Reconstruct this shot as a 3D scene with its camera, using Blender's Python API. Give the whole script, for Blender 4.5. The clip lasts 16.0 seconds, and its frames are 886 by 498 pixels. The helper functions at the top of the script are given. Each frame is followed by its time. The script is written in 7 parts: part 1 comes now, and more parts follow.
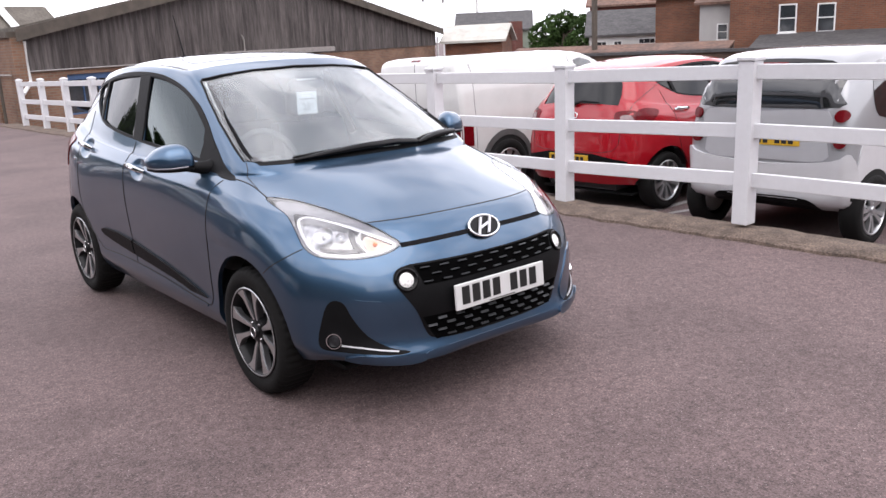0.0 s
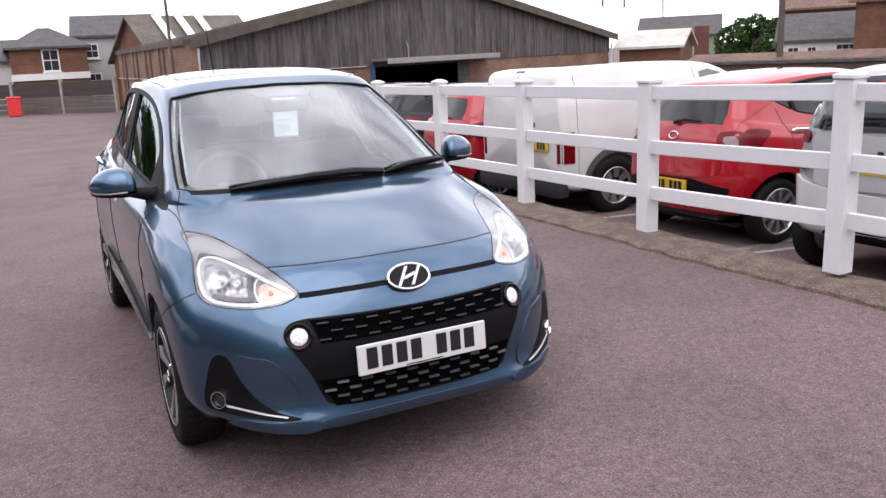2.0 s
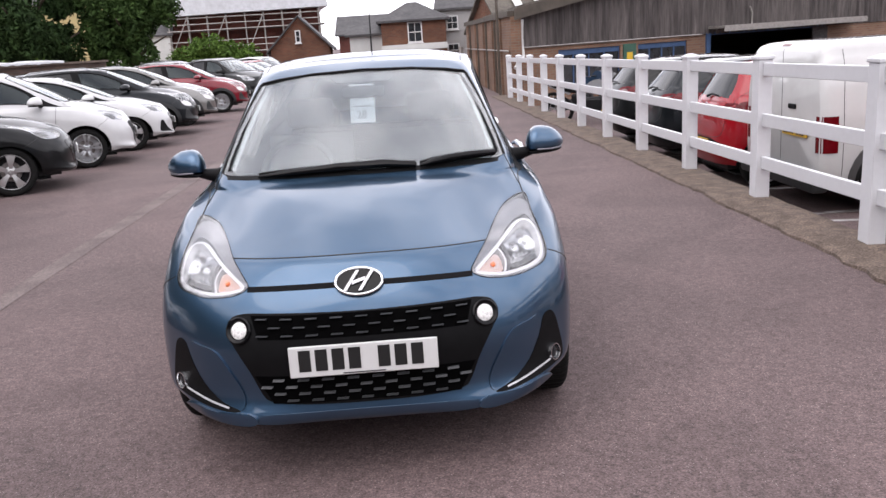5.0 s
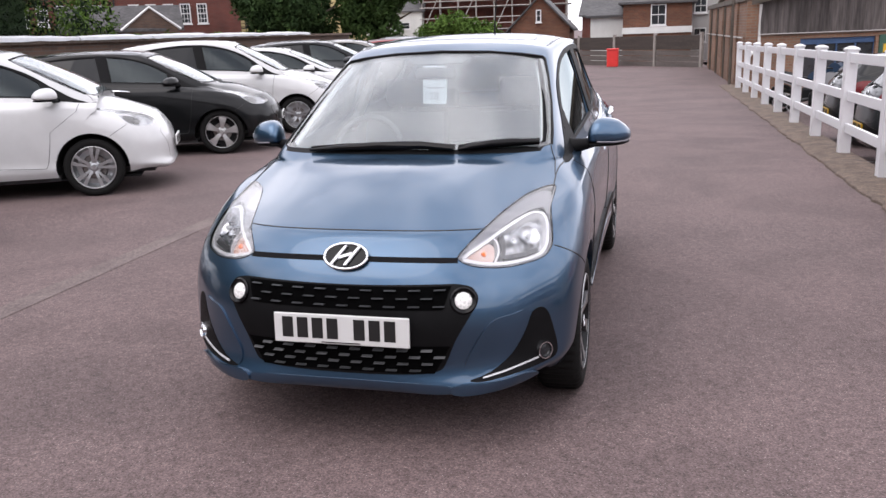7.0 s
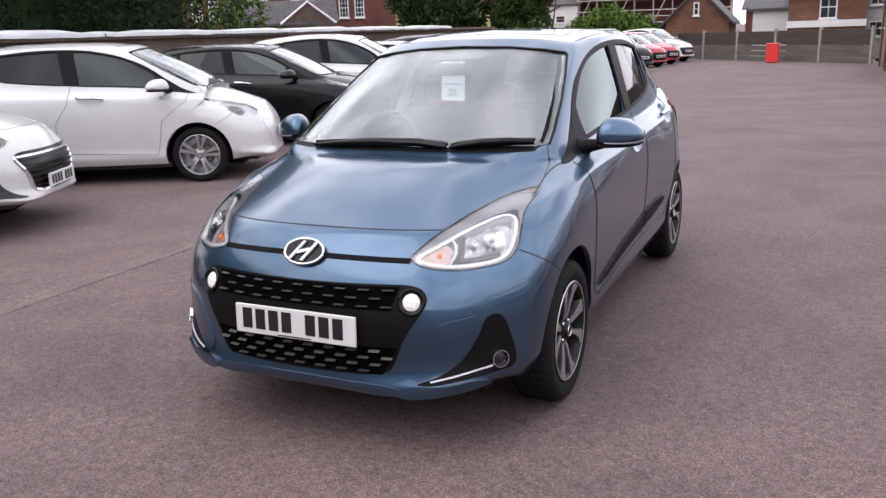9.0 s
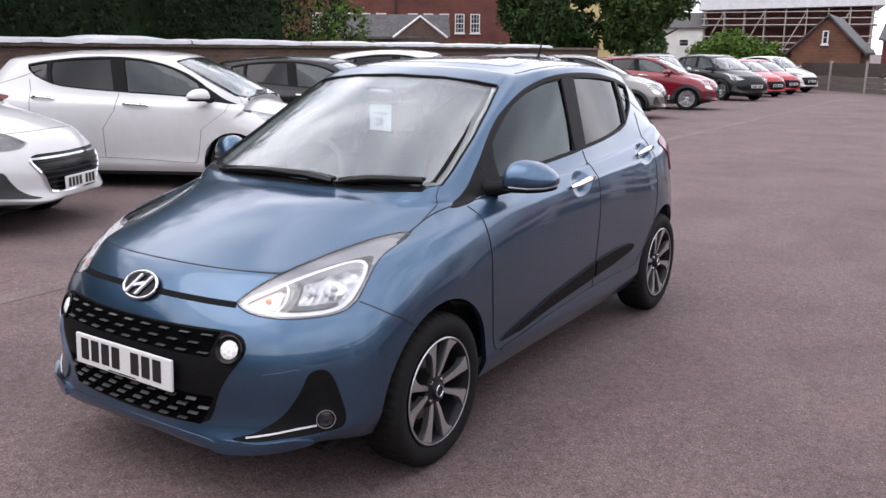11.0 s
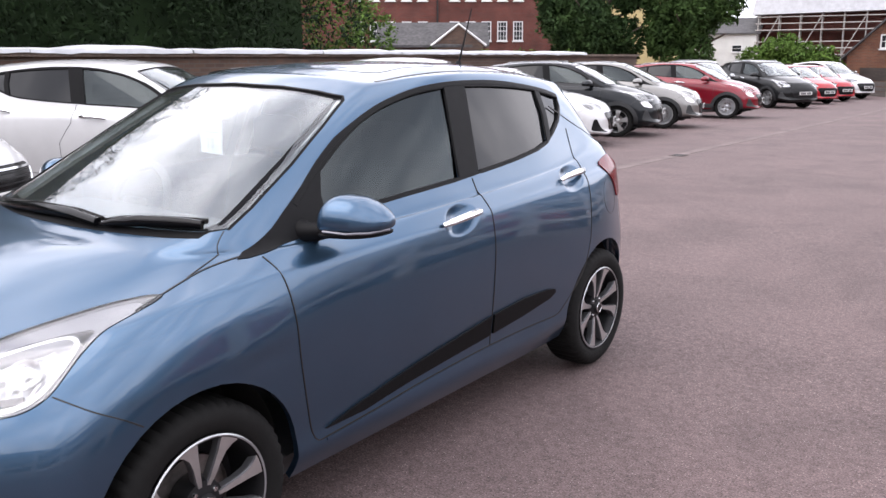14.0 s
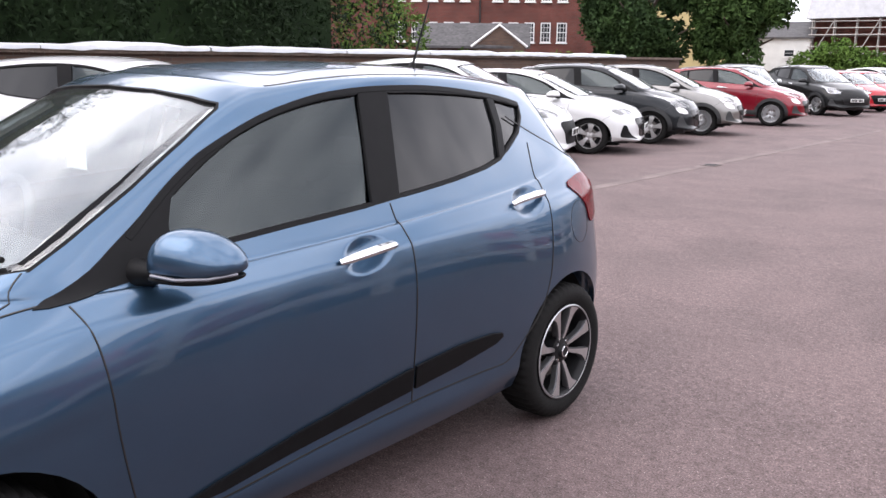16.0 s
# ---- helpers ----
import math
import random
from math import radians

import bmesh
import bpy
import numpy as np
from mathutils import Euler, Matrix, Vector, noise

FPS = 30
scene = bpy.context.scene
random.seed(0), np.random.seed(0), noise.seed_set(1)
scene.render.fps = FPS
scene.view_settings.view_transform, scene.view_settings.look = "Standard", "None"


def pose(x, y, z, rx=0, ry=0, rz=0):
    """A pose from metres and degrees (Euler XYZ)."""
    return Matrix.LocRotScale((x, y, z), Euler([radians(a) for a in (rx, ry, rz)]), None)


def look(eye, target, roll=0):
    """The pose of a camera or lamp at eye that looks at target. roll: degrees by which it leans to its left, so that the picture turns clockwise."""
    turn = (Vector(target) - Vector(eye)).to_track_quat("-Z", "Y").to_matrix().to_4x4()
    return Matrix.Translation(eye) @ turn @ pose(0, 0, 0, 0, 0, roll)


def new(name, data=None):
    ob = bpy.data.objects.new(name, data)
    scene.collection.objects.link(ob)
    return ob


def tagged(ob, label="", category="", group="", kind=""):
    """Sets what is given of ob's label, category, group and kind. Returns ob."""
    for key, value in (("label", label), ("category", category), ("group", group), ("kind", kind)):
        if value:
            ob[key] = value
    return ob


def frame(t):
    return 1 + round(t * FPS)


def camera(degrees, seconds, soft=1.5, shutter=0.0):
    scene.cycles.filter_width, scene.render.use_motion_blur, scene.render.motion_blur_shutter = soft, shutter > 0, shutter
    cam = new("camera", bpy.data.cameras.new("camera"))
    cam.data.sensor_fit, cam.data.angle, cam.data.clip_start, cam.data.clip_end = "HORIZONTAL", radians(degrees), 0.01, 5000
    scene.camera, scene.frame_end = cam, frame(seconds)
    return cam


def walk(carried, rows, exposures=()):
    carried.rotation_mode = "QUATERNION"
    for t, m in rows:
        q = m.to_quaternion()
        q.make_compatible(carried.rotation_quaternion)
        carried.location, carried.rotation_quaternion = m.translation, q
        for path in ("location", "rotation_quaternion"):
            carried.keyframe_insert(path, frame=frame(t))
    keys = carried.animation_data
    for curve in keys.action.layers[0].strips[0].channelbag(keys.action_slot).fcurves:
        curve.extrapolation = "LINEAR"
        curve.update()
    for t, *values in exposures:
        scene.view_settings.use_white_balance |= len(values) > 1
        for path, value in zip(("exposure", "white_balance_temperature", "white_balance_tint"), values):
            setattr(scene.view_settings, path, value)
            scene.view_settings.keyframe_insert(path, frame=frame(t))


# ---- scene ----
cam = camera(55.7, 16.0)
PATH = [
    (0, (-2.366, -3.317, 1.52), (-1.145, -1.811, 1.032), -2.8),
    (0.5, (-2.093, -3.327, 1.505), (-0.89, -1.79, 1.068), -5.6),
    (1, (-1.78, -3.424, 1.508), (-0.716, -1.796, 1.041), -2.0),
    (1.5, (-1.5, -3.458, 1.497), (-0.54, -1.77, 1.021), -2.3),
    (2, (-1.208, -3.427, 1.526), (-0.342, -1.683, 1.069), -2.8),
    (2.5, (-0.949, -3.504, 1.497), (-0.187, -1.707, 1.063), -3.8),
    (3, (-0.692, -3.605, 1.507), (-0.124, -1.761, 0.981), -2.5),
    (3.5, (-0.44, -3.578, 1.502), (-0.019, -1.699, 0.962), -2.1),
    (3.7, (-0.354, -3.544, 1.536), (0.023, -1.652, 1.007), -1.4),
    (5.8, (0.597, -3.528, 1.522), (0.451, -1.588, 1.061), -4.1),
    (6, (0.69, -3.531, 1.524), (0.493, -1.594, 1.066), -3.2),
    (6.5, (0.959, -3.544, 1.517), (0.607, -1.634, 1.042), -1.9),
    (7, (1.108, -3.452, 1.501), (0.617, -1.578, 1.002), -2.0),
    (7.5, (1.262, -3.343, 1.521), (0.669, -1.498, 1.025), -3.7),
    (8, (1.489, -3.302, 1.521), (0.792, -1.491, 1.037), -2.3),
    (8.5, (1.704, -3.235, 1.499), (0.907, -1.473, 0.991), -3.4),
    (8.7, (1.708, -3.202, 1.483), (0.909, -1.439, 0.979), -2.6),
    (10.8, (2.42, -2.548, 1.521), (1.346, -0.93, 1.043), -0.1),
    (11, (2.437, -2.442, 1.523), (1.367, -0.817, 1.061), 0.3),
    (11.5, (2.499, -2.272, 1.503), (1.415, -0.664, 1.016), -1.1),
    (12, (2.612, -2.083, 1.513), (1.456, -0.531, 1.007), 1.0),
    (12.5, (2.634, -1.9, 1.498), (1.421, -0.398, 0.973), -0.7),
    (13, (2.591, -1.677, 1.516), (1.372, -0.156, 1.067), -1.2),
    (13.5, (2.596, -1.511, 1.497), (1.399, 0.03, 1.055), -2.3),
    (14, (2.629, -1.302, 1.501), (1.452, 0.253, 1.058), -0.2),
    (14.5, (2.64, -1.127, 1.483), (1.46, 0.415, 1.006), -2.1),
    (15, (2.585, -0.917, 1.5), (1.397, 0.625, 1.04), -1.6),
    (15.5, (2.574, -0.751, 1.484), (1.378, 0.789, 1.035), -2.2),
    (16, (2.624, -0.569, 1.502), (1.365, 0.92, 1.061), 0.5),
]
walk(cam, [(t, look(eye, target, roll)) for t, eye, target, roll in PATH], exposures=[(0.0, 0.34, 6500, 17), (1.5, 0.30, 6500, 17), (3.5, 0.22, 6500, 17), (6.0, 0.20, 6500, 17), (8.5, 0.20, 6480, 17), (11.0, 0.18, 6380, 17), (12.0, 0.28, 6330, 17), (12.5, 0.41, 6330, 17), (13.0, 0.53, 6360, 17), (14.0, 0.56, 6420, 17), (15.0, 0.57, 6450, 17), (16.0, 0.66, 6460, 17)])


# ---- place ----
# ---------- world and sun: bright overcast with broken cloud ----------
def build_world():
    w = bpy.data.worlds.new("sky_world")
    scene.world = w
    w.use_nodes = True
    nt = w.node_tree
    nt.nodes.clear()
    out = nt.nodes.new("ShaderNodeOutputWorld")
    bg = nt.nodes.new("ShaderNodeBackground")
    sky = nt.nodes.new("ShaderNodeTexSky")
    sky.sky_type = "NISHITA"
    sky.sun_disc = False
    sky.sun_elevation = radians(52)
    sky.sun_rotation = radians(200)
    bg.inputs[1].default_value = 0.13
    noi = nt.nodes.new("ShaderNodeTexNoise")
    noi.inputs["Scale"].default_value = 2.6
    noi.inputs["Detail"].default_value = 5.0
    noi.inputs["Roughness"].default_value = 0.55
    ramp = nt.nodes.new("ShaderNodeValToRGB")
    ramp.color_ramp.elements[0].position = 0.36
    ramp.color_ramp.elements[0].color = (0.62, 0.62, 0.62, 1)
    ramp.color_ramp.elements[1].position = 0.50
    ramp.color_ramp.elements[1].color = (1, 1, 1, 1)
    noi2 = nt.nodes.new("ShaderNodeTexNoise")
    noi2.inputs["Scale"].default_value = 4.5
    noi2.inputs["Detail"].default_value = 6.0
    ramp2 = nt.nodes.new("ShaderNodeValToRGB")
    ramp2.color_ramp.elements[0].position = 0.35
    ramp2.color_ramp.elements[0].color = (10.2, 10.6, 11.4, 1)
    ramp2.color_ramp.elements[1].position = 0.65
    ramp2.color_ramp.elements[1].color = (19.2, 19.4, 19.9, 1)
    mix = nt.nodes.new("ShaderNodeMix")
    mix.data_type = "RGBA"
    nt.links.new(noi.outputs[0], ramp.inputs[0])
    nt.links.new(noi2.outputs[0], ramp2.inputs[0])
    nt.links.new(ramp.outputs[0], mix.inputs[0])
    nt.links.new(sky.outputs[0], mix.inputs[6])
    nt.links.new(ramp2.outputs[0], mix.inputs[7])
    nt.links.new(mix.outputs[2], bg.inputs[0])
    nt.links.new(bg.outputs[0], out.inputs[0])


build_world()
sun = new("sun", bpy.data.lights.new("sun", "SUN"))
sun.data.energy = 1.0
sun.data.angle = radians(50)
sun.data.color = (1.0, 0.96, 0.9)
sun.matrix_basis = look((0, 0, 20), (0 + 20 * 0.30, 20 * 0.55, 0))


# ---------- materials ----------
def mat(name, color, rough=0.6, metal=0.0, var=0.12, scale=6.0, bump=0.0, bscale=60.0, coat=0.0, spec=0.5,
        color2=None, fine=0.0, fscale=200.0, rvar=0.0, obj=0.0, island=0.0, emit=0.0, alpha=1.0, trans=0.0, ior=1.45, stretch=None):
    m = bpy.data.materials.new(name)
    m.use_nodes = True
    nt = m.node_tree
    N, L = nt.nodes, nt.links
    p = N["Principled BSDF"]
    p.inputs["Roughness"].default_value = rough
    p.inputs["Metallic"].default_value = metal
    p.inputs["Specular IOR Level"].default_value = spec
    p.inputs["Coat Weight"].default_value = coat
    p.inputs["Coat Roughness"].default_value = 0.05
    p.inputs["IOR"].default_value = ior
    p.inputs["Transmission Weight"].default_value = trans
    c = (*color, 1)
    p.inputs["Base Color"].default_value = c
    if emit:
        p.inputs["Emission Color"].default_value = c
        p.inputs["Emission Strength"].default_value = emit
    tc = N.new("ShaderNodeTexCoord")
    vec = tc.outputs["Object"]
    if stretch:
        mp = N.new("ShaderNodeMapping")
        mp.inputs["Scale"].default_value = stretch
        L.new(vec, mp.inputs[0])
        vec = mp.outputs[0]
    col = None
    if var or color2:
        n1 = N.new("ShaderNodeTexNoise")
        n1.inputs["Scale"].default_value = scale
        n1.inputs["Detail"].default_value = 6
        n1.inputs["Roughness"].default_value = 0.62
        L.new(vec, n1.inputs["Vector"])
        r = N.new("ShaderNodeValToRGB")
        r.color_ramp.elements[0].position, r.color_ramp.elements[1].position = 0.3, 0.7
        lo = color2 if color2 else tuple(v * (1 - var) for v in color)
        hi = color if color2 else tuple(min(1, v * (1 + var)) for v in color)
        r.color_ramp.elements[0].color, r.color_ramp.elements[1].color = (*lo, 1), (*hi, 1)
        L.new(n1.outputs[0], r.inputs[0])
        col = r.outputs[0]
        if rvar:
            mr = N.new("ShaderNodeMapRange")
            mr.inputs[3].default_value, mr.inputs[4].default_value = max(0.02, rough - rvar), min(1, rough + rvar)
            L.new(n1.outputs[0], mr.inputs[0])
            L.new(mr.outputs[0], p.inputs["Roughness"])
    if fine:
        n2 = N.new("ShaderNodeTexNoise")
        n2.inputs["Scale"].default_value = fscale
        n2.inputs["Detail"].default_value = 3
        L.new(vec, n2.inputs["Vector"])
        mr = N.new("ShaderNodeMapRange")
        mr.inputs[1].default_value, mr.inputs[2].default_value = 0.3, 0.7
        mr.inputs[3].default_value, mr.inputs[4].default_value = 1 - fine, 1 + fine
        L.new(n2.outputs[0], mr.inputs[0])
        mx = N.new("ShaderNodeVectorMath")
        mx.operation = "SCALE"
        if col:
            L.new(col, mx.inputs[0])
        else:
            mx.inputs[0].default_value = color
        L.new(mr.outputs[0], mx.inputs["Scale"])
        col = mx.outputs[0]
    if obj or island:
        src = N.new("ShaderNodeObjectInfo").outputs["Random"] if obj else N.new("ShaderNodeNewGeometry").outputs["Random Per Island"]
        k = obj or island
        mr = N.new("ShaderNodeMapRange")
        mr.inputs[3].default_value, mr.inputs[4].default_value = 1 - k, 1 + k
        L.new(src, mr.inputs[0])
        mx = N.new("ShaderNodeVectorMath")
        mx.operation = "SCALE"
        if col:
            L.new(col, mx.inputs[0])
        else:
            mx.inputs[0].default_value = color
        L.new(mr.outputs[0], mx.inputs["Scale"])
        col = mx.outputs[0]
    if col:
        L.new(col, p.inputs["Base Color"])
    if bump:
        n3 = N.new("ShaderNodeTexNoise")
        n3.inputs["Scale"].default_value = bscale
        n3.inputs["Detail"].default_value = 4
        L.new(vec, n3.inputs["Vector"])
        b = N.new("ShaderNodeBump")
        b.inputs["Strength"].default_value = bump
        b.inputs["Distance"].default_value = 0.01
        L.new(n3.outputs[0], b.inputs["Height"])
        L.new(b.outputs[0], p.inputs["Normal"])
    return m


def paint_mat(name, color, metal=0.0, rough=0.35, flake=0.0):
    """Car paint: pigment under a clear coat, with fine flake and a little road dirt."""
    m = mat(name, color, rough, metal, var=0.05, scale=3.0, coat=1.0, spec=0.12, fine=flake, fscale=900.0)
    m.node_tree.nodes["Principled BSDF"].inputs["Coat IOR"].default_value = 1.5
    return m


def glass_mat(name, tint, rough=0.0, r0=0.045, haze=0.0, sheen=(1, 1, 1)):
    """Thin pane: clear part mixed with a mirror part that grows at grazing angles."""
    m = bpy.data.materials.new(name)
    m.use_nodes = True
    N, L = m.node_tree.nodes, m.node_tree.links
    N.clear()
    out = N.new("ShaderNodeOutputMaterial")
    tr = N.new("ShaderNodeBsdfTransparent")
    tr.inputs[0].default_value = (*tint, 1)
    gl = N.new("ShaderNodeBsdfGlossy")
    gl.inputs["Roughness"].default_value = rough
    gl.inputs["Color"].default_value = (*sheen, 1)
    lw = N.new("ShaderNodeLayerWeight")
    lw.inputs[0].default_value = 0.5
    pw = N.new("ShaderNodeMath")
    pw.operation = "POWER"
    pw.inputs[1].default_value = 4.5
    L.new(lw.outputs["Facing"], pw.inputs[0])
    ma = N.new("ShaderNodeMath")
    ma.operation = "MULTIPLY_ADD"
    ma.inputs[1].default_value = 1 - r0
    ma.inputs[2].default_value = r0
    L.new(pw.outputs[0], ma.inputs[0])
    mx = N.new("ShaderNodeMixShader")
    L.new(ma.outputs[0], mx.inputs[0])
    L.new(tr.outputs[0], mx.inputs[1])
    L.new(gl.outputs[0], mx.inputs[2])
    if haze:
        # pale diffuse haze mixed over the pane to brighten it
        df = N.new("ShaderNodeBsdfDiffuse")
        df.inputs[0].default_value = (0.75, 0.75, 0.74, 1)
        m2 = N.new("ShaderNodeMixShader")
        m2.inputs[0].default_value = haze
        L.new(mx.outputs[0], m2.inputs[1])
        L.new(df.outputs[0], m2.inputs[2])
        mx = m2
    L.new(mx.outputs[0], out.inputs[0])
    return m


M = {}
M["paint_blue"] = paint_mat("metallic_blue_paint", (0.045, 0.092, 0.154), 0.90, 0.34, 0.05)
M["paint_red"] = paint_mat("red_paint", (0.30, 0.004, 0.010))
M["paint_dark_red"] = paint_mat("dark_red_paint", (0.155, 0.004, 0.012), 0.2)
M["paint_white"] = paint_mat("white_paint", (0.50, 0.50, 0.50))
M["paint_black"] = paint_mat("black_paint", (0.005, 0.0055, 0.006))
M["paint_black"].node_tree.nodes["Principled BSDF"].inputs["Coat IOR"].default_value = 1.26
M["paint_grey"] = paint_mat("dark_grey_paint", (0.008, 0.010, 0.012), 0.3)
M["paint_grey"].node_tree.nodes["Principled BSDF"].inputs["Coat IOR"].default_value = 1.30
M["paint_warm_silver"] = paint_mat("warm_silver_paint", (0.19, 0.185, 0.175), 0.6, 0.34, 0.05)
M["paint_silver"] = paint_mat("silver_paint", (0.36, 0.37, 0.38), 0.7, 0.34, 0.05)
M["van_white"] = paint_mat("van_white_paint", (0.54, 0.54, 0.53))
M["plastic"] = mat("black_trim_plastic", (0.0045, 0.0045, 0.005), 0.5, spec=0.13, var=0.2, scale=20, bump=0.08, bscale=900)
M["gloss_black"] = mat("gloss_black_trim", (0.003, 0.003, 0.0035), 0.2, spec=0.22, var=0)
M["cladding"] = mat("grey_black_cladding", (0.020, 0.021, 0.022), 0.55, var=0.15, scale=12, bump=0.08, bscale=700)
M["rubber"] = mat("tyre_rubber", (0.006, 0.0058, 0.0056), 0.8, spec=0.25, var=0.25, scale=14, bump=0.15, bscale=300)
M["void"] = mat("liner_and_arch_shade", (0.006, 0.006, 0.006), 0.9, var=0)
M["frit"] = mat("black_glass_border", (0.010, 0.010, 0.011), 0.8, spec=0.05, var=0)
# near-black: the shade behind the grille mesh, put into the colour
M["net_shade"] = mat("grille_recess_shade", (0.0012, 0.0012, 0.0013), 0.9, spec=0.04, var=0)
M["chrome"] = mat("bright_chrome", (0.66, 0.67, 0.68), 0.1, 1.0, var=0)
M["alloy"] = mat("machined_alloy", (0.50, 0.495, 0.49), 0.30, 0.85, var=0.08, scale=30)
M["alloy_side"] = mat("grey_painted_spoke_side", (0.10, 0.10, 0.105), 0.42, 0.5, var=0.1)
M["alloy_dark"] = mat("dark_alloy_pocket", (0.010, 0.010, 0.011), 0.45, 0.2, spec=0.3, var=0.1)
M["alloy_silver"] = mat("silver_painted_alloy", (0.42, 0.43, 0.44), 0.3, 0.8, var=0.06)
M["steel"] = mat("brake_steel", (0.24, 0.22, 0.21), 0.4, 0.9, var=0.3, scale=30)
M["reflector"] = mat("lamp_reflector", (0.40, 0.405, 0.42), 0.16, 1.0, var=0.4, scale=30, bump=0.9, bscale=40)
M["lamp_clear"] = glass_mat("lamp_clear_cover", (0.97, 0.97, 0.97))
M["amber"] = mat("amber_bulb_lens", (0.75, 0.16, 0.03), 0.25, var=0.2, scale=40, emit=0.12)
M["drl"] = mat("running_light_lens", (0.62, 0.61, 0.60), 0.15, var=0.6, scale=110, emit=0.30, bump=.6, bscale=120)
M["red_lens"] = mat("red_tail_lens", (0.11, 0.003, 0.006), 0.2, var=0.2, scale=20, coat=0.15, spec=0.2)
M["tail_clear"] = mat("smoky_clear_tail_lens", (0.27, 0.19, 0.19), 0.15, var=0.2, scale=40, coat=0.5)
M["white_lens"] = mat("clear_tail_lens", (0.62, 0.60, 0.60), 0.12, var=0.05, coat=1.0)
# a little white haze is painted in, so the windscreen looks brighter
M["windscreen"] = glass_mat("windscreen_glass", (0.86, 0.91, 0.92), r0=0.09, haze=0.012)
M["glass_dark"] = glass_mat("side_glass_tinted", (0.14, 0.165, 0.168), r0=0.046, sheen=(.88, .98, 1))
M["glass_privacy"] = mat("dark_privacy_glass", (0.006, 0.0065, 0.007), 0.02, var=0, spec=0.42)
M["interior"] = mat("dark_cabin_trim", (0.060, 0.060, 0.062), 0.75, var=0.2, scale=15)
M["seat_cloth"] = mat("grey_seat_cloth", (0.14, 0.14, 0.145), 0.9, var=0.2, scale=40, bump=0.1, bscale=400)
M["headlining"] = mat("pale_headlining", (0.58, 0.57, 0.55), 0.9, var=0.06)
M["plate_white"] = mat("white_reflective_plate", (0.58, 0.58, 0.57), 0.35, var=0.03)
M["plate_yellow"] = mat("yellow_reflective_plate", (0.55, 0.33, 0.02), 0.35, var=0.03)
M["ink"] = mat("black_ink", (0.01, 0.01, 0.01), 0.5, var=0)
M["grey_ink"] = mat("grey_ink", (0.30, 0.31, 0.32), 0.6, var=0)
M["card"] = mat("white_card", (0.75, 0.76, 0.77), 0.6, var=0.03)
M["pvc"] = mat("white_fence_plastic", (0.60, 0.60, 0.615), 0.38, var=0.025, scale=1.2, fine=0.02, fscale=25, bump=0.03, bscale=30, obj=0.02)
M["concrete"] = mat("mossy_kerb_concrete", (0.162, 0.120, 0.094), 0.95, color2=(0.068, 0.051, 0.041), scale=7.0, fine=0.5, fscale=70, bump=0.9, bscale=55)


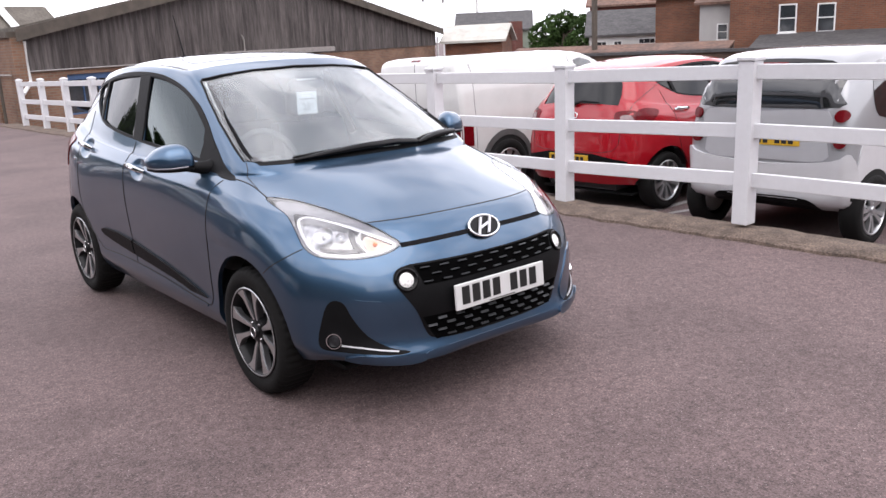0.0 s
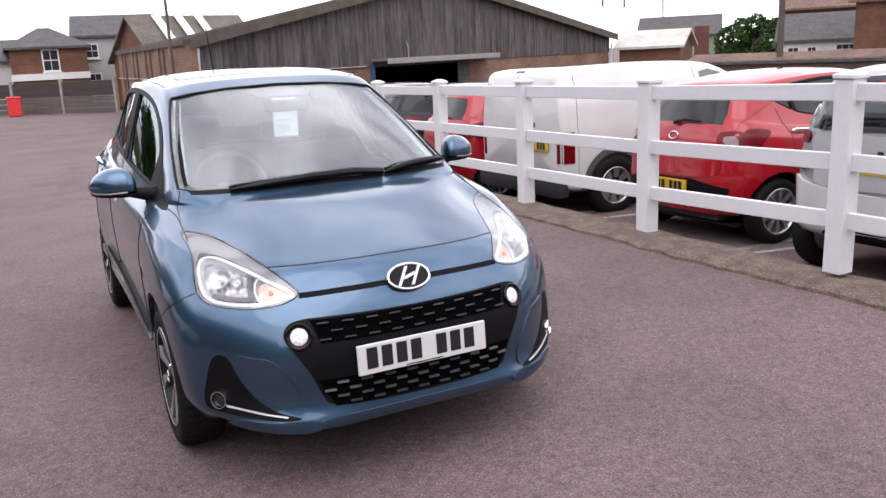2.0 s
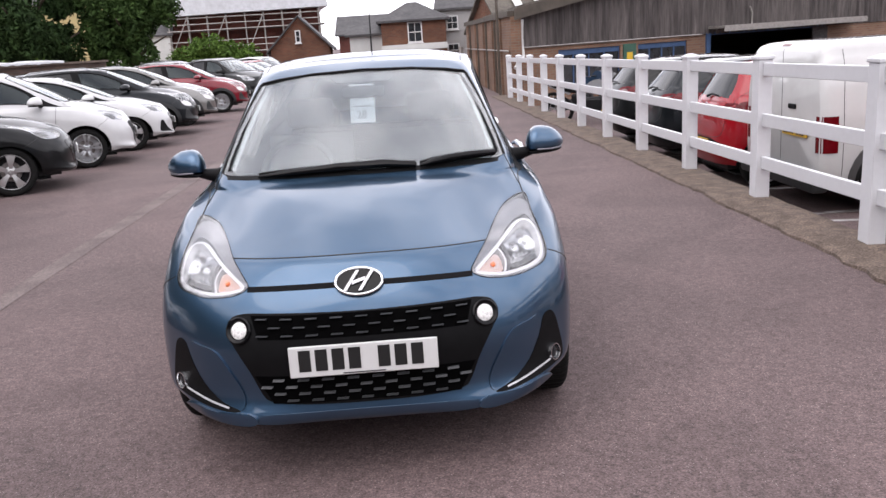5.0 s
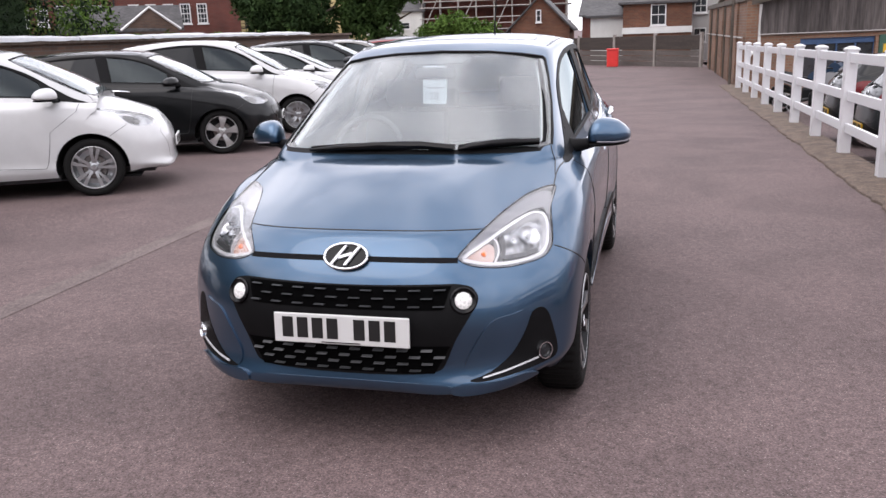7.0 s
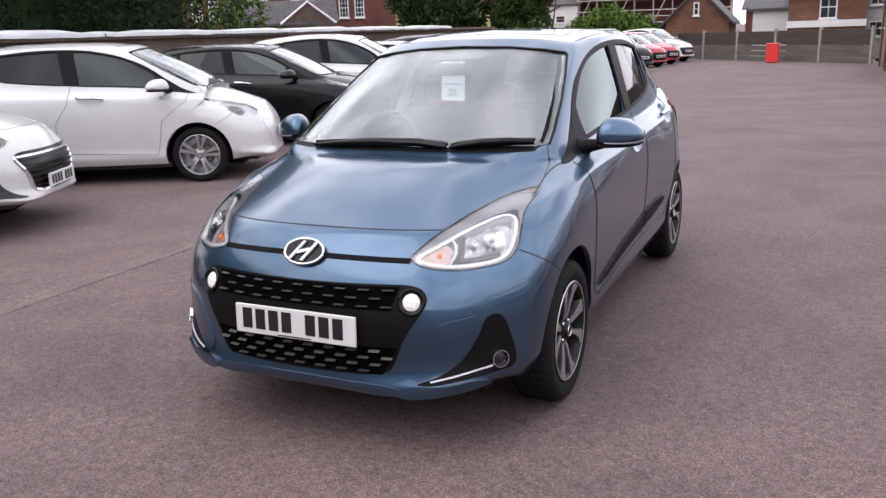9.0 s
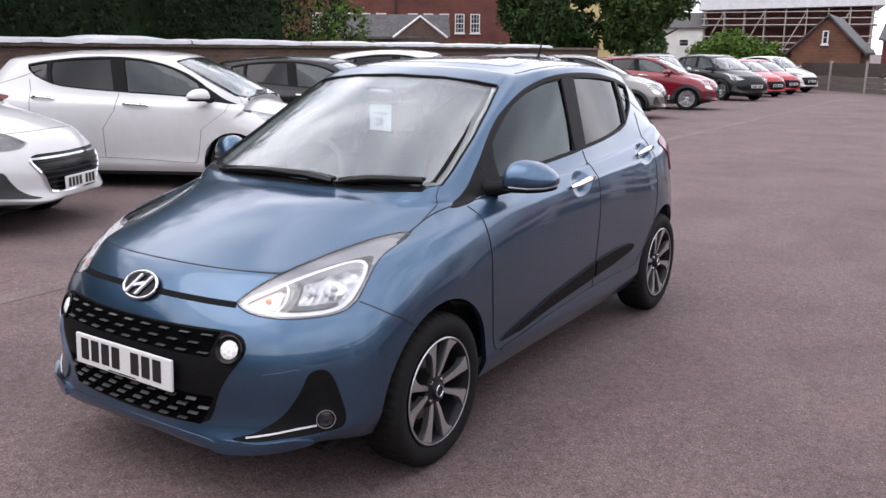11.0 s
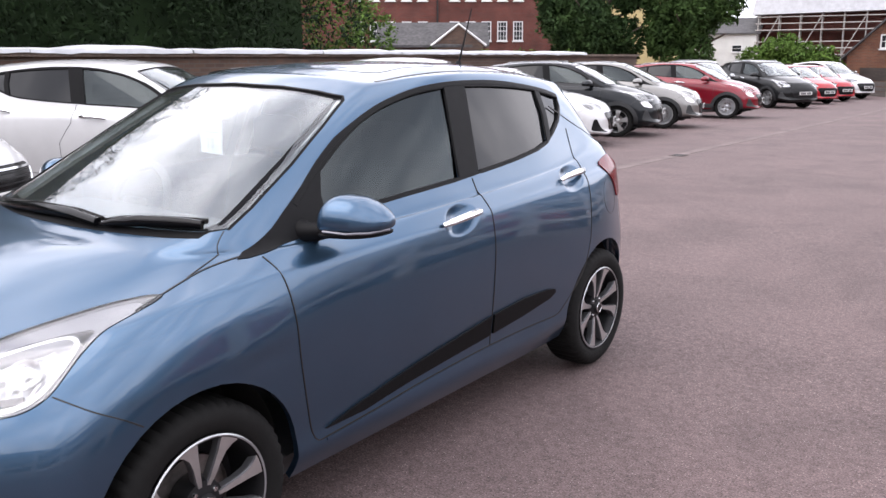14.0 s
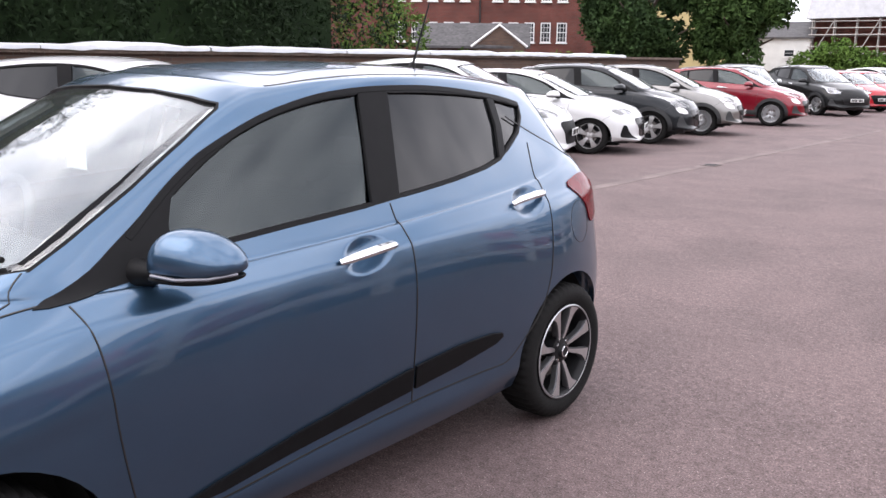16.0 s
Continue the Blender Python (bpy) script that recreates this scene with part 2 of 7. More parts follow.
def asphalt():
    m = mat("worn_reddish_asphalt", (0.127, 0.0885, 0.0865), 0.88, color2=(0.096, 0.068, 0.0665), scale=0.55, fine=0.55, fscale=125, bump=0.42, bscale=140)
    nt = m.node_tree
    N, L = nt.nodes, nt.links
    p = N["Principled BSDF"]
    src = p.inputs["Base Color"].links[0].from_socket
    tc = N.new("ShaderNodeTexCoord")
    # pale chippings
    vo = N.new("ShaderNodeTexVoronoi")
    vo.inputs["Scale"].default_value = 72
    L.new(tc.outputs["Object"], vo.inputs["Vector"])
    lt = N.new("ShaderNodeMath")
    lt.operation = "LESS_THAN"
    lt.inputs[1].default_value = 0.17
    L.new(vo.outputs["Distance"], lt.inputs[0])
    mul = N.new("ShaderNodeMath")
    mul.operation = "MULTIPLY"
    L.new(lt.outputs[0], mul.inputs[0])
    sep = N.new("ShaderNodeSeparateColor")
    L.new(vo.outputs["Color"], sep.inputs[0])
    L.new(sep.outputs[0], mul.inputs[1])
    mx = N.new("ShaderNodeMix")
    mx.data_type = "RGBA"
    L.new(mul.outputs[0], mx.inputs[0])
    L.new(src, mx.inputs[6])
    mx.inputs[7].default_value = (0.30, 0.255, 0.245, 1)
    # oil stains and damp scars
    n = N.new("ShaderNodeTexNoise")
    n.inputs["Scale"].default_value = 0.9
    n.inputs["Detail"].default_value = 8
    n.inputs["Distortion"].default_value = 1.2
    L.new(tc.outputs["Object"], n.inputs["Vector"])
    mr = N.new("ShaderNodeMapRange")
    mr.inputs[1].default_value, mr.inputs[2].default_value = 0.32, 0.56
    mr.inputs[3].default_value, mr.inputs[4].default_value = 0.83, 1.05
    L.new(n.outputs[0], mr.inputs[0])
    sc = N.new("ShaderNodeVectorMath")
    sc.operation = "SCALE"
    L.new(mx.outputs[2], sc.inputs[0])
    # coarse lumps and open pores
    po = N.new("ShaderNodeTexNoise")
    po.inputs["Scale"].default_value = 34
    po.inputs["Detail"].default_value = 3
    L.new(tc.outputs["Object"], po.inputs["Vector"])
    pm = N.new("ShaderNodeMapRange")
    pm.inputs[1].default_value, pm.inputs[2].default_value = 0.30, 0.62
    pm.inputs[3].default_value, pm.inputs[4].default_value = 0.72, 1.10
    L.new(po.outputs[0], pm.inputs[0])
    pf = N.new("ShaderNodeMath")
    pf.operation = "MULTIPLY"
    L.new(mr.outputs[0], pf.inputs[0])
    L.new(pm.outputs[0], pf.inputs[1])
    L.new(pf.outputs[0], sc.inputs["Scale"])
    # hairline cracks, broken up along their length
    wn = N.new("ShaderNodeTexNoise")
    wn.inputs["Scale"].default_value = 1.4
    wn.inputs["Detail"].default_value = 5
    L.new(tc.outputs["Object"], wn.inputs["Vector"])
    wa = N.new("ShaderNodeVectorMath")
    wa.operation = "MULTIPLY_ADD"
    wa.inputs[1].default_value = (1.1, 1.1, 0)
    L.new(wn.outputs["Color"], wa.inputs[0])
    L.new(tc.outputs["Object"], wa.inputs[2])
    cr = N.new("ShaderNodeTexVoronoi")
    cr.feature = "DISTANCE_TO_EDGE"
    cr.inputs["Scale"].default_value = 0.30
    L.new(wa.outputs[0], cr.inputs["Vector"])
    cm = N.new("ShaderNodeMapRange")
    cm.inputs[1].default_value, cm.inputs[2].default_value = 0.0015, 0.005
    cm.inputs[3].default_value, cm.inputs[4].default_value = 0.93, 1.0
    L.new(cr.outputs["Distance"], cm.inputs[0])
    gap = N.new("ShaderNodeTexNoise")
    gap.inputs["Scale"].default_value = 0.35
    L.new(tc.outputs["Object"], gap.inputs["Vector"])
    gm = N.new("ShaderNodeMapRange")
    gm.inputs[1].default_value, gm.inputs[2].default_value = 0.48, 0.58
    L.new(gap.outputs[0], gm.inputs[0])
    cx = N.new("ShaderNodeMix")
    L.new(gm.outputs[0], cx.inputs[0])
    cx.inputs[2].default_value = 1.0
    L.new(cm.outputs[0], cx.inputs[3])
    sd = N.new("ShaderNodeVectorMath")
    sd.operation = "SCALE"
    L.new(sc.outputs[0], sd.inputs[0])
    L.new(cx.outputs[0], sd.inputs["Scale"])
    L.new(sd.outputs[0], p.inputs["Base Color"])
    return m


M["asphalt"] = asphalt()


# ---------- mesh helpers ----------
def part(name, bm, material, parent=None, label="", smooth=0):
    """Links a bmesh (or a mesh) as one object, under a thing or a part."""
    if isinstance(bm, bpy.types.Mesh):
        me = bm
    else:
        me = bpy.data.meshes.new(name)
        bm.to_mesh(me)
        bm.free()
    if material and not me.materials:
        me.materials.append(material)
    if smooth:
        me.polygons.foreach_set("use_smooth", [True] * len(me.polygons))
        if smooth < 180:
            me.set_sharp_from_angle(angle=radians(smooth))
    ob = new(name, me)
    if parent:
        ob.parent = parent
    if label:
        tagged(ob, label)
    return ob


def thing(name, label, category, m=None, group="", kind=""):
    ob = new(name)
    ob.empty_display_size = 0.1
    if m is not None:
        ob.matrix_basis = m
    return tagged(ob, label, category, group, kind)


def box(bm, lo, hi, bevel=0.0, m=None):
    c = [(a + b) / 2 for a, b in zip(lo, hi)]
    s = [max(1e-4, b - a) for a, b in zip(lo, hi)]
    r = bmesh.ops.create_cube(bm, size=1.0, matrix=Matrix.Translation(c) @ Matrix.Diagonal((*s, 1)))
    vs = r["verts"]
    if bevel:
        es = list({e for v in vs for e in v.link_edges})
        q = bmesh.ops.bevel(bm, geom=es, offset=bevel, segments=2, profile=0.5, affect="EDGES")
        vs = list({v for f in q["faces"] for v in f.verts} | {v for v in vs if v.is_valid})
        vs = [v for v in vs if v.is_valid]
    if m is not None:
        bmesh.ops.transform(bm, matrix=m, verts=vs)
    return bm


def boxes(items, bevel=0.0):
    bm = bmesh.new()
    for lo, hi in items:
        box(bm, lo, hi, bevel)
    return bm


def tube(points, radius, seg=8, closed=False):
    """A round bar along a polyline."""
    bm = bmesh.new()
    pts = [Vector(p) for p in points]
    rings = []
    n = len(pts)
    for i, p in enumerate(pts):
        a, b = pts[(i - 1) % n if closed else max(i - 1, 0)], pts[(i + 1) % n if closed else min(i + 1, n - 1)]
        d = (b - a).normalized()
        u = d.cross(Vector((0, 0, 1)))
        if u.length < 1e-3:
            u = d.cross(Vector((0, 1, 0)))
        u.normalize()
        w = d.cross(u)
        r = radius[i] if isinstance(radius, (list, tuple)) else radius
        rings.append([bm.verts.new(p + u * r * math.cos(k * 2 * math.pi / seg) + w * r * math.sin(k * 2 * math.pi / seg)) for k in range(seg)])
    for i in range(n if closed else n - 1):
        A, B = rings[i], rings[(i + 1) % n]
        for k in range(seg):
            bm.faces.new((A[k], A[(k + 1) % seg], B[(k + 1) % seg], B[k]))
    if not closed:
        bm.faces.new(rings[0])
        bm.faces.new(rings[-1][::-1])
    bmesh.ops.recalc_face_normals(bm, faces=bm.faces)
    return bm


def lathe(profile, seg=48, axis="x"):
    """Turns (radius, along) pairs about the x axis."""
    bm = bmesh.new()
    rings = []
    for r, a in profile:
        rings.append([bm.verts.new((a, r * math.cos(2 * math.pi * k / seg), r * math.sin(2 * math.pi * k / seg))) for k in range(seg)])
    for A, B in zip(rings, rings[1:]):
        for k in range(seg):
            bm.faces.new((A[k], A[(k + 1) % seg], B[(k + 1) % seg], B[k]))
    bmesh.ops.recalc_face_normals(bm, faces=bm.faces)
    return bm


def prism(poly, lo, hi, axis):
    """A flat outline pushed along an axis: closed solid."""
    bm = bmesh.new()

    def at(a, b, t):
        return {"x": (t, a, b), "y": (a, t, b), "z": (a, b, t)}[axis]
    A = [bm.verts.new(at(a, b, lo)) for a, b in poly]
    B = [bm.verts.new(at(a, b, hi)) for a, b in poly]
    n = len(poly)
    for i in range(n):
        bm.faces.new((A[i], A[(i + 1) % n], B[(i + 1) % n], B[i]))
    bm.faces.new(A[::-1])
    bm.faces.new(B)
    bmesh.ops.recalc_face_normals(bm, faces=bm.faces)
    return bm


def join_bm(*bms):
    out = bmesh.new()
    for b in bms:
        me = bpy.data.meshes.new("tmp")
        b.to_mesh(me)
        b.free()
        out.from_mesh(me)
        bpy.data.meshes.remove(me)
    return out


def smooth_poly(poly, n=4, closed=True):
    """Catmull-Rom through the corners of an outline."""
    out = []
    N = len(poly)
    for i in range(N if closed else N - 1):
        if closed:
            p = [poly[(i + k) % N] for k in (-1, 0, 1, 2)]
        else:
            p = [poly[max(0, min(N - 1, i + k))] for k in (-1, 0, 1, 2)]
        for s in range(n):
            t = s / n
            out.append(tuple(0.5 * (2 * b + (c - a) * t + (2 * a - 5 * b + 4 * c - d) * t * t + (3 * b - a - 3 * c + d) * t ** 3)
                             for a, b, c, d in zip(*p)))
    if not closed:
        out.append(tuple(poly[-1]))
    return out


def arc(cx, cy, r, a0, a1, n):
    return [(cx + r * math.cos(radians(a0 + (a1 - a0) * i / n)), cy + r * math.sin(radians(a0 + (a1 - a0) * i / n))) for i in range(n + 1)]


def gz(y):
    """Height of the upper yard, which falls gently away."""
    return -0.011 - 0.0086 * (math.sqrt((max(y, -60) - 3) ** 2 + 4) + (max(y, -60) - 3)) / 2 if y < 70 else gz(69.9)


def low(y):
    """How far the lower yard lies under the upper one."""
    return -0.25 - 0.03 * max(0.0, min(y - 2.5, 4.0))


# ---------- the hatchback's body: loops round the car, from sill to roof ----------
from mathutils.bvhtree import BVHTree
from mathutils.interpolate import poly_3d_calc

SIDE_Y = (0.0, 0.36, 0.8, 1.3, 1.8, 2.28)


def loop_row(front, side, rear):
    """front: five points to the front corner and one ahead of the wheel; side: (x, z) at SIDE_Y or (x, y, z); rear: five points."""
    row = list(front)
    for y, s in zip(SIDE_Y, side):
        row.append((s[0], y, s[1]) if len(s) == 2 else s)
    return row + list(rear)


def body_cage():
    rows = [
        loop_row([(0, -.700, .220), (.22, -.695, .220), (.43, -.66, .212), (.60, -.58, .236), (.70, -.46, .245), (.752, -.34, .232)],
                 [(.76, .21), (.765, .21), (.765, .21), (.765, .21), (.765, .21), (.765, .23)],
                 [(.715, 2.62, .26), (.63, 2.77, .28), (.45, 2.86, .28), (.22, 2.88, .28), (0, 2.885, .28)]),
        loop_row([(0, -.755, .254), (.22, -.751, .252), (.43, -.727, .245), (.61, -.638, .268), (.725, -.50, .288), (.785, -.36, .292)],
                 [(.80, .285), (.802, .285), (.800, .285), (.800, .285), (.802, .288), (.805, .31)],
                 [(.768, 2.60, .35), (.675, 2.80, .37), (.47, 2.90, .38), (.23, 2.92, .38), (0, 2.925, .38)]),
        loop_row([(0, -.742, .33), (.23, -.735, .33), (.44, -.695, .33), (.61, -.61, .335), (.735, -.485, .345), (.803, -.345, .355)],
                 [(.815, .36), (.801, .355), (.795, .356), (.795, .356), (.801, .355), (.818, .38)],
                 [(.785, 2.585, .41), (.695, 2.80, .43), (.48, 2.905, .44), (.24, 2.928, .44), (0, 2.933, .44)]),
        loop_row([(0, -.752, .46), (.23, -.744, .46), (.44, -.702, .46), (.61, -.608, .465), (.74, -.472, .475), (.812, -.325, .485)],
                 [(.828, .49), (.812, .46), (.803, .46), (.803, .46), (.812, .46), (.83, .49)],
                 [(.797, 2.575, .52), (.705, 2.795, .54), (.49, 2.905, .55), (.24, 2.928, .55), (0, 2.935, .55)]),
        loop_row([(0, -.728, .585), (.23, -.718, .585), (.445, -.668, .585), (.61, -.572, .59), (.738, -.44, .60), (.808, -.295, .61)],
                 [(.83, .62), (.82, .60), (.815, .60), (.815, .60), (.82, .61), (.832, .63)],
                 [(.793, 2.57, .66), (.70, 2.785, .68), (.49, 2.89, .69), (.24, 2.91, .69), (0, 2.917, .69)]),
        loop_row([(0, -.682, .69), (.22, -.668, .69), (.425, -.612, .69), (.585, -.515, .692), (.705, -.39, .702), (.785, -.245, .72)],
                 [(.822, .745), (.822, .75), (.82, .755), (.82, .765), (.822, .785), (.818, .81)],
                 [(.770, 2.57, .84), (.68, 2.77, .86), (.48, 2.87, .87), (.24, 2.89, .87), (0, 2.896, .87)]),
        loop_row([(0, -.612, .775), (.21, -.595, .775), (.40, -.538, .773), (.545, -.438, .774), (.66, -.305, .79), (.74, -.15, .82)],
                 [(.786, .06, .848), (.802, .37, .858), (.81, .8, .872), (.81, 1.3, .888), (.806, 1.8, .908), (.79, 2.27, .93)],
                 [(.748, 2.57, .95), (.668, 2.755, .96), (.46, 2.835, .965), (.23, 2.858, .965), (0, 2.865, .965)]),
        loop_row([(0, -.53, .818), (.20, -.515, .816), (.385, -.462, .811), (.525, -.365, .808), (.635, -.23, .822), (.712, -.07, .855)],
                 [(.758, .12, .885), (.786, .385, .897), (.796, .8, .908), (.798, 1.3, .922), (.79, 1.8, .942), (.768, 2.26, .965)],
                 [(.727, 2.55, .985), (.648, 2.735, 1.0), (.45, 2.815, 1.01), (.225, 2.84, 1.01), (0, 2.846, 1.01)]),
        loop_row([(0, -.30, .905), (.19, -.285, .902), (.365, -.235, .892), (.50, -.15, .880), (.602, -.04, .882), (.675, .06, .90)],
                 [(.718, .19, .915), (.757, .41, .925), (.773, .8, .936), (.777, 1.3, .951), (.767, 1.8, .972), (.742, 2.245, .998)],
                 [(.705, 2.525, 1.025), (.628, 2.71, 1.045), (.44, 2.79, 1.055), (.22, 2.815, 1.058), (0, 2.822, 1.06)]),
        loop_row([(0, -.06, .968), (.19, -.05, .965), (.365, -.015, .957), (.495, .045, .948), (.585, .115, .945), (.648, .18, .947)],
                 [(.69, .28, .945), (.733, .45, .945), (.752, .82, .955), (.757, 1.3, .972), (.746, 1.8, .995), (.718, 2.23, 1.025)],
                 [(.68, 2.495, 1.06), (.605, 2.68, 1.085), (.43, 2.765, 1.10), (.215, 2.79, 1.105), (0, 2.797, 1.107)]),
        loop_row([(0, .075, 1.005), (.19, .085, 1.003), (.36, .11, .998), (.51, .148, .995), (.612, .190, .992), (.660, .25, .985)],
                 [(.686, .35, .975), (.71, .51, .968), (.732, .84, .975), (.738, 1.3, .993), (.727, 1.8, 1.018), (.695, 2.215, 1.05)],
                 [(.655, 2.465, 1.09), (.585, 2.65, 1.12), (.42, 2.735, 1.14), (.21, 2.762, 1.148), (0, 2.77, 1.15)]),
        loop_row([(0, .44, 1.222), (.185, .448, 1.219), (.35, .472, 1.21), (.495, .505, 1.196), (.580, .546, 1.184), (.614, .605, 1.172)],
                 [(.632, .69, 1.163), (.65, .81, 1.158), (.668, 1.01, 1.16), (.676, 1.36, 1.17), (.667, 1.8, 1.186), (.632, 2.19, 1.205)],
                 [(.592, 2.415, 1.222), (.53, 2.585, 1.24), (.39, 2.67, 1.25), (.195, 2.697, 1.256), (0, 2.704, 1.258)]),
        loop_row([(0, .86, 1.422), (.172, .866, 1.419), (.325, .886, 1.411), (.452, .905, 1.399), (.526, .935, 1.386), (.552, .985, 1.381)],
                 [(.564, 1.06, 1.383), (.574, 1.155, 1.391), (.588, 1.28, 1.40), (.597, 1.5, 1.408), (.59, 1.85, 1.402), (.556, 2.2, 1.376)],
                 [(.522, 2.39, 1.356), (.468, 2.53, 1.35), (.36, 2.60, 1.355), (.18, 2.63, 1.362), (0, 2.638, 1.365)]),
        loop_row([(0, .955, 1.448), (.165, .96, 1.446), (.31, .977, 1.440), (.415, 1.0, 1.431), (.475, 1.03, 1.423), (.50, 1.07, 1.421)],
                 [(.517, 1.125, 1.423), (.532, 1.2, 1.43), (.545, 1.31, 1.437), (.553, 1.51, 1.443), (.546, 1.85, 1.437), (.515, 2.17, 1.413)],
                 [(.485, 2.35, 1.395), (.44, 2.48, 1.388), (.34, 2.55, 1.392), (.17, 2.585, 1.399), (0, 2.595, 1.402)]),
        loop_row([(0, 1.12, 1.474), (.13, 1.125, 1.473), (.24, 1.135, 1.469), (.31, 1.15, 1.465), (.35, 1.17, 1.462), (.365, 1.2, 1.462)],
                 [(.375, 1.24, 1.464), (.385, 1.3, 1.468), (.39, 1.4, 1.473), (.392, 1.56, 1.477), (.388, 1.83, 1.472), (.37, 2.06, 1.455)],
                 [(.35, 2.19, 1.443), (.32, 2.29, 1.434), (.25, 2.35, 1.435), (.125, 2.375, 1.44), (0, 2.38, 1.441)]),
    ]
    top = []
    for j, p in enumerate(rows[-1]):
        y = p[1] + (1.62 - p[1]) * 0.45
        top.append((0, y, 1.490 - 0.028 * abs(y - 1.55) ** 1.5))
    rows.append(top)
    return np.array(rows, float)


def bspline_weights(n, k):
    """Rows of B-spline weights for n points, k steps between each two, with two ghost points."""
    out = []
    for i in range(n - 1):
        for s in range(k + (1 if i == n - 2 else 0)):
            t = s / k
            w = np.zeros(n + 2)
            w[i:i + 4] = [(1 - t) ** 3 / 6, (3 * t ** 3 - 6 * t * t + 4) / 6, (-3 * t ** 3 + 3 * t * t + 3 * t + 1) / 6, t ** 3 / 6]
            out.append(w)
    return np.array(out)


def ghost(P):
    """Adds ghost rows and columns: mirrored over the middle plane at both ends of a loop and at the roof, straight on at the sill."""
    flip = np.array([-1, 1, 1])
    P = np.concatenate([P[:, 1:2] * flip, P, P[:, -2:-1] * flip], axis=1)
    return np.concatenate([2 * P[0:1] - P[1:2], P, P[-2:-1] * flip], axis=0)


def loft(k):
    C = body_cage()
    D = C.copy()
    Wr1, Wc1 = bspline_weights(C.shape[0], 1), bspline_weights(C.shape[1], 1)
    for _ in range(4):
        S = np.einsum("ai,ijx,bj->abx", Wr1, ghost(D), Wc1)
        D = D + (C - S)
        D[:, 0, 0] = D[:, -1, 0] = 0
        D[-1, :, 0] = 0
    Wr, Wc = bspline_weights(C.shape[0], k), bspline_weights(C.shape[1], k)
    S = np.einsum("ai,ijx,bj->abx", Wr, ghost(D), Wc)
    S[:, 0, 0] = S[:, -1, 0] = 0
    S[-1, :, 0] = 0
    return S


def poly_terms(a, b, n):
    return np.stack([a ** i * b ** j for i in range(n + 1) for j in range(n + 1 - i)], -1)


def step(v, lo, hi):
    t = np.clip((v - lo) / (hi - lo), 0, 1)
    return t * t * (3 - 2 * t)


def fair(S):
    """Evens out the bonnet and the front wings, so that their reflections run clean."""
    for depth, (a, b), order, mask in (
            (2, (0, 1), 5, lambda x, y, z: step(y, -.50, -.38) * (1 - step(y, -.02, .06)) * (1 - step(x, .50, .62)) * step(z, .80, .84)),
            (0, (1, 2), 4, lambda x, y, z: step(y, -.34, -.20) * (1 - step(y, .22, .36)) * step(z, .62, .70) * (1 - step(z, .80, .86)) * step(x, .6, .7)),
            (0, (1, 2), 4, lambda x, y, z: step(y, .40, .55) * (1 - step(y, 1.9, 2.2)) * step(z, .50, .58) * (1 - step(z, .78, .86)) * step(x, .6, .7))):
        w = mask(S[..., 0], S[..., 1], S[..., 2])
        on = w > .02
        T = poly_terms(S[..., a][on], S[..., b][on], order)
        k = np.linalg.lstsq(T * w[on][:, None], S[..., depth][on] * w[on], rcond=None)[0]
        S[..., depth][on] += (T @ k - S[..., depth][on]) * w[on]
    return S


def shell_bm(k):
    S = fair(loft(k))
    bm = bmesh.new()
    R, Cn = S.shape[:2]
    for sx in (1, -1):
        V = [[bm.verts.new((sx * S[i, j, 0], S[i, j, 1], S[i, j, 2])) for j in range(Cn)] for i in range(R)]
        for i in range(R - 1):
            for j in range(Cn - 1):
                f = (V[i][j], V[i][j + 1], V[i + 1][j + 1], V[i + 1][j])
                bm.faces.new(f if sx > 0 else f[::-1])
    bmesh.ops.remove_doubles(bm, verts=bm.verts, dist=0.0004)
    bmesh.ops.dissolve_degenerate(bm, edges=bm.edges, dist=0.0003)
    bmesh.ops.recalc_face_normals(bm, faces=bm.faces)
    return bm


SKIN = shell_bm(12)
SKIN.normal_update()
SKIN.faces.ensure_lookup_table()
TREE = BVHTree.FromBMesh(SKIN)
RAYS = {"x": lambda a, b: ((3, a, b), (-1, 0, 0)), "y": lambda a, b: ((a, -3, b), (0, 1, 0)),
        "r": lambda a, b: ((a, 6, b), (0, -1, 0)), "z": lambda a, b: ((a, b, 4), (0, 0, -1))}


NOW = [TREE, SKIN]


def cast(axis, a, b):
    """The place on the skin met along an axis, and the smooth normal there."""
    o, d = RAYS[axis](a, b)
    p, n, i, dist = NOW[0].ray_cast(Vector(o), Vector(d))
    if p is None:
        p, n, i, dist = NOW[0].find_nearest(Vector(o) + Vector(d) * 2.2)
    vs = NOW[1].faces[i].verts
    w = poly_3d_calc([v.co for v in vs], p)
    m = sum((v.normal * k for v, k in zip(vs, w)), Vector())
    n = m.normalized() if m.length > .5 else n
    if n.dot(Vector(d)) > 0:
        n = -n
    return p, n


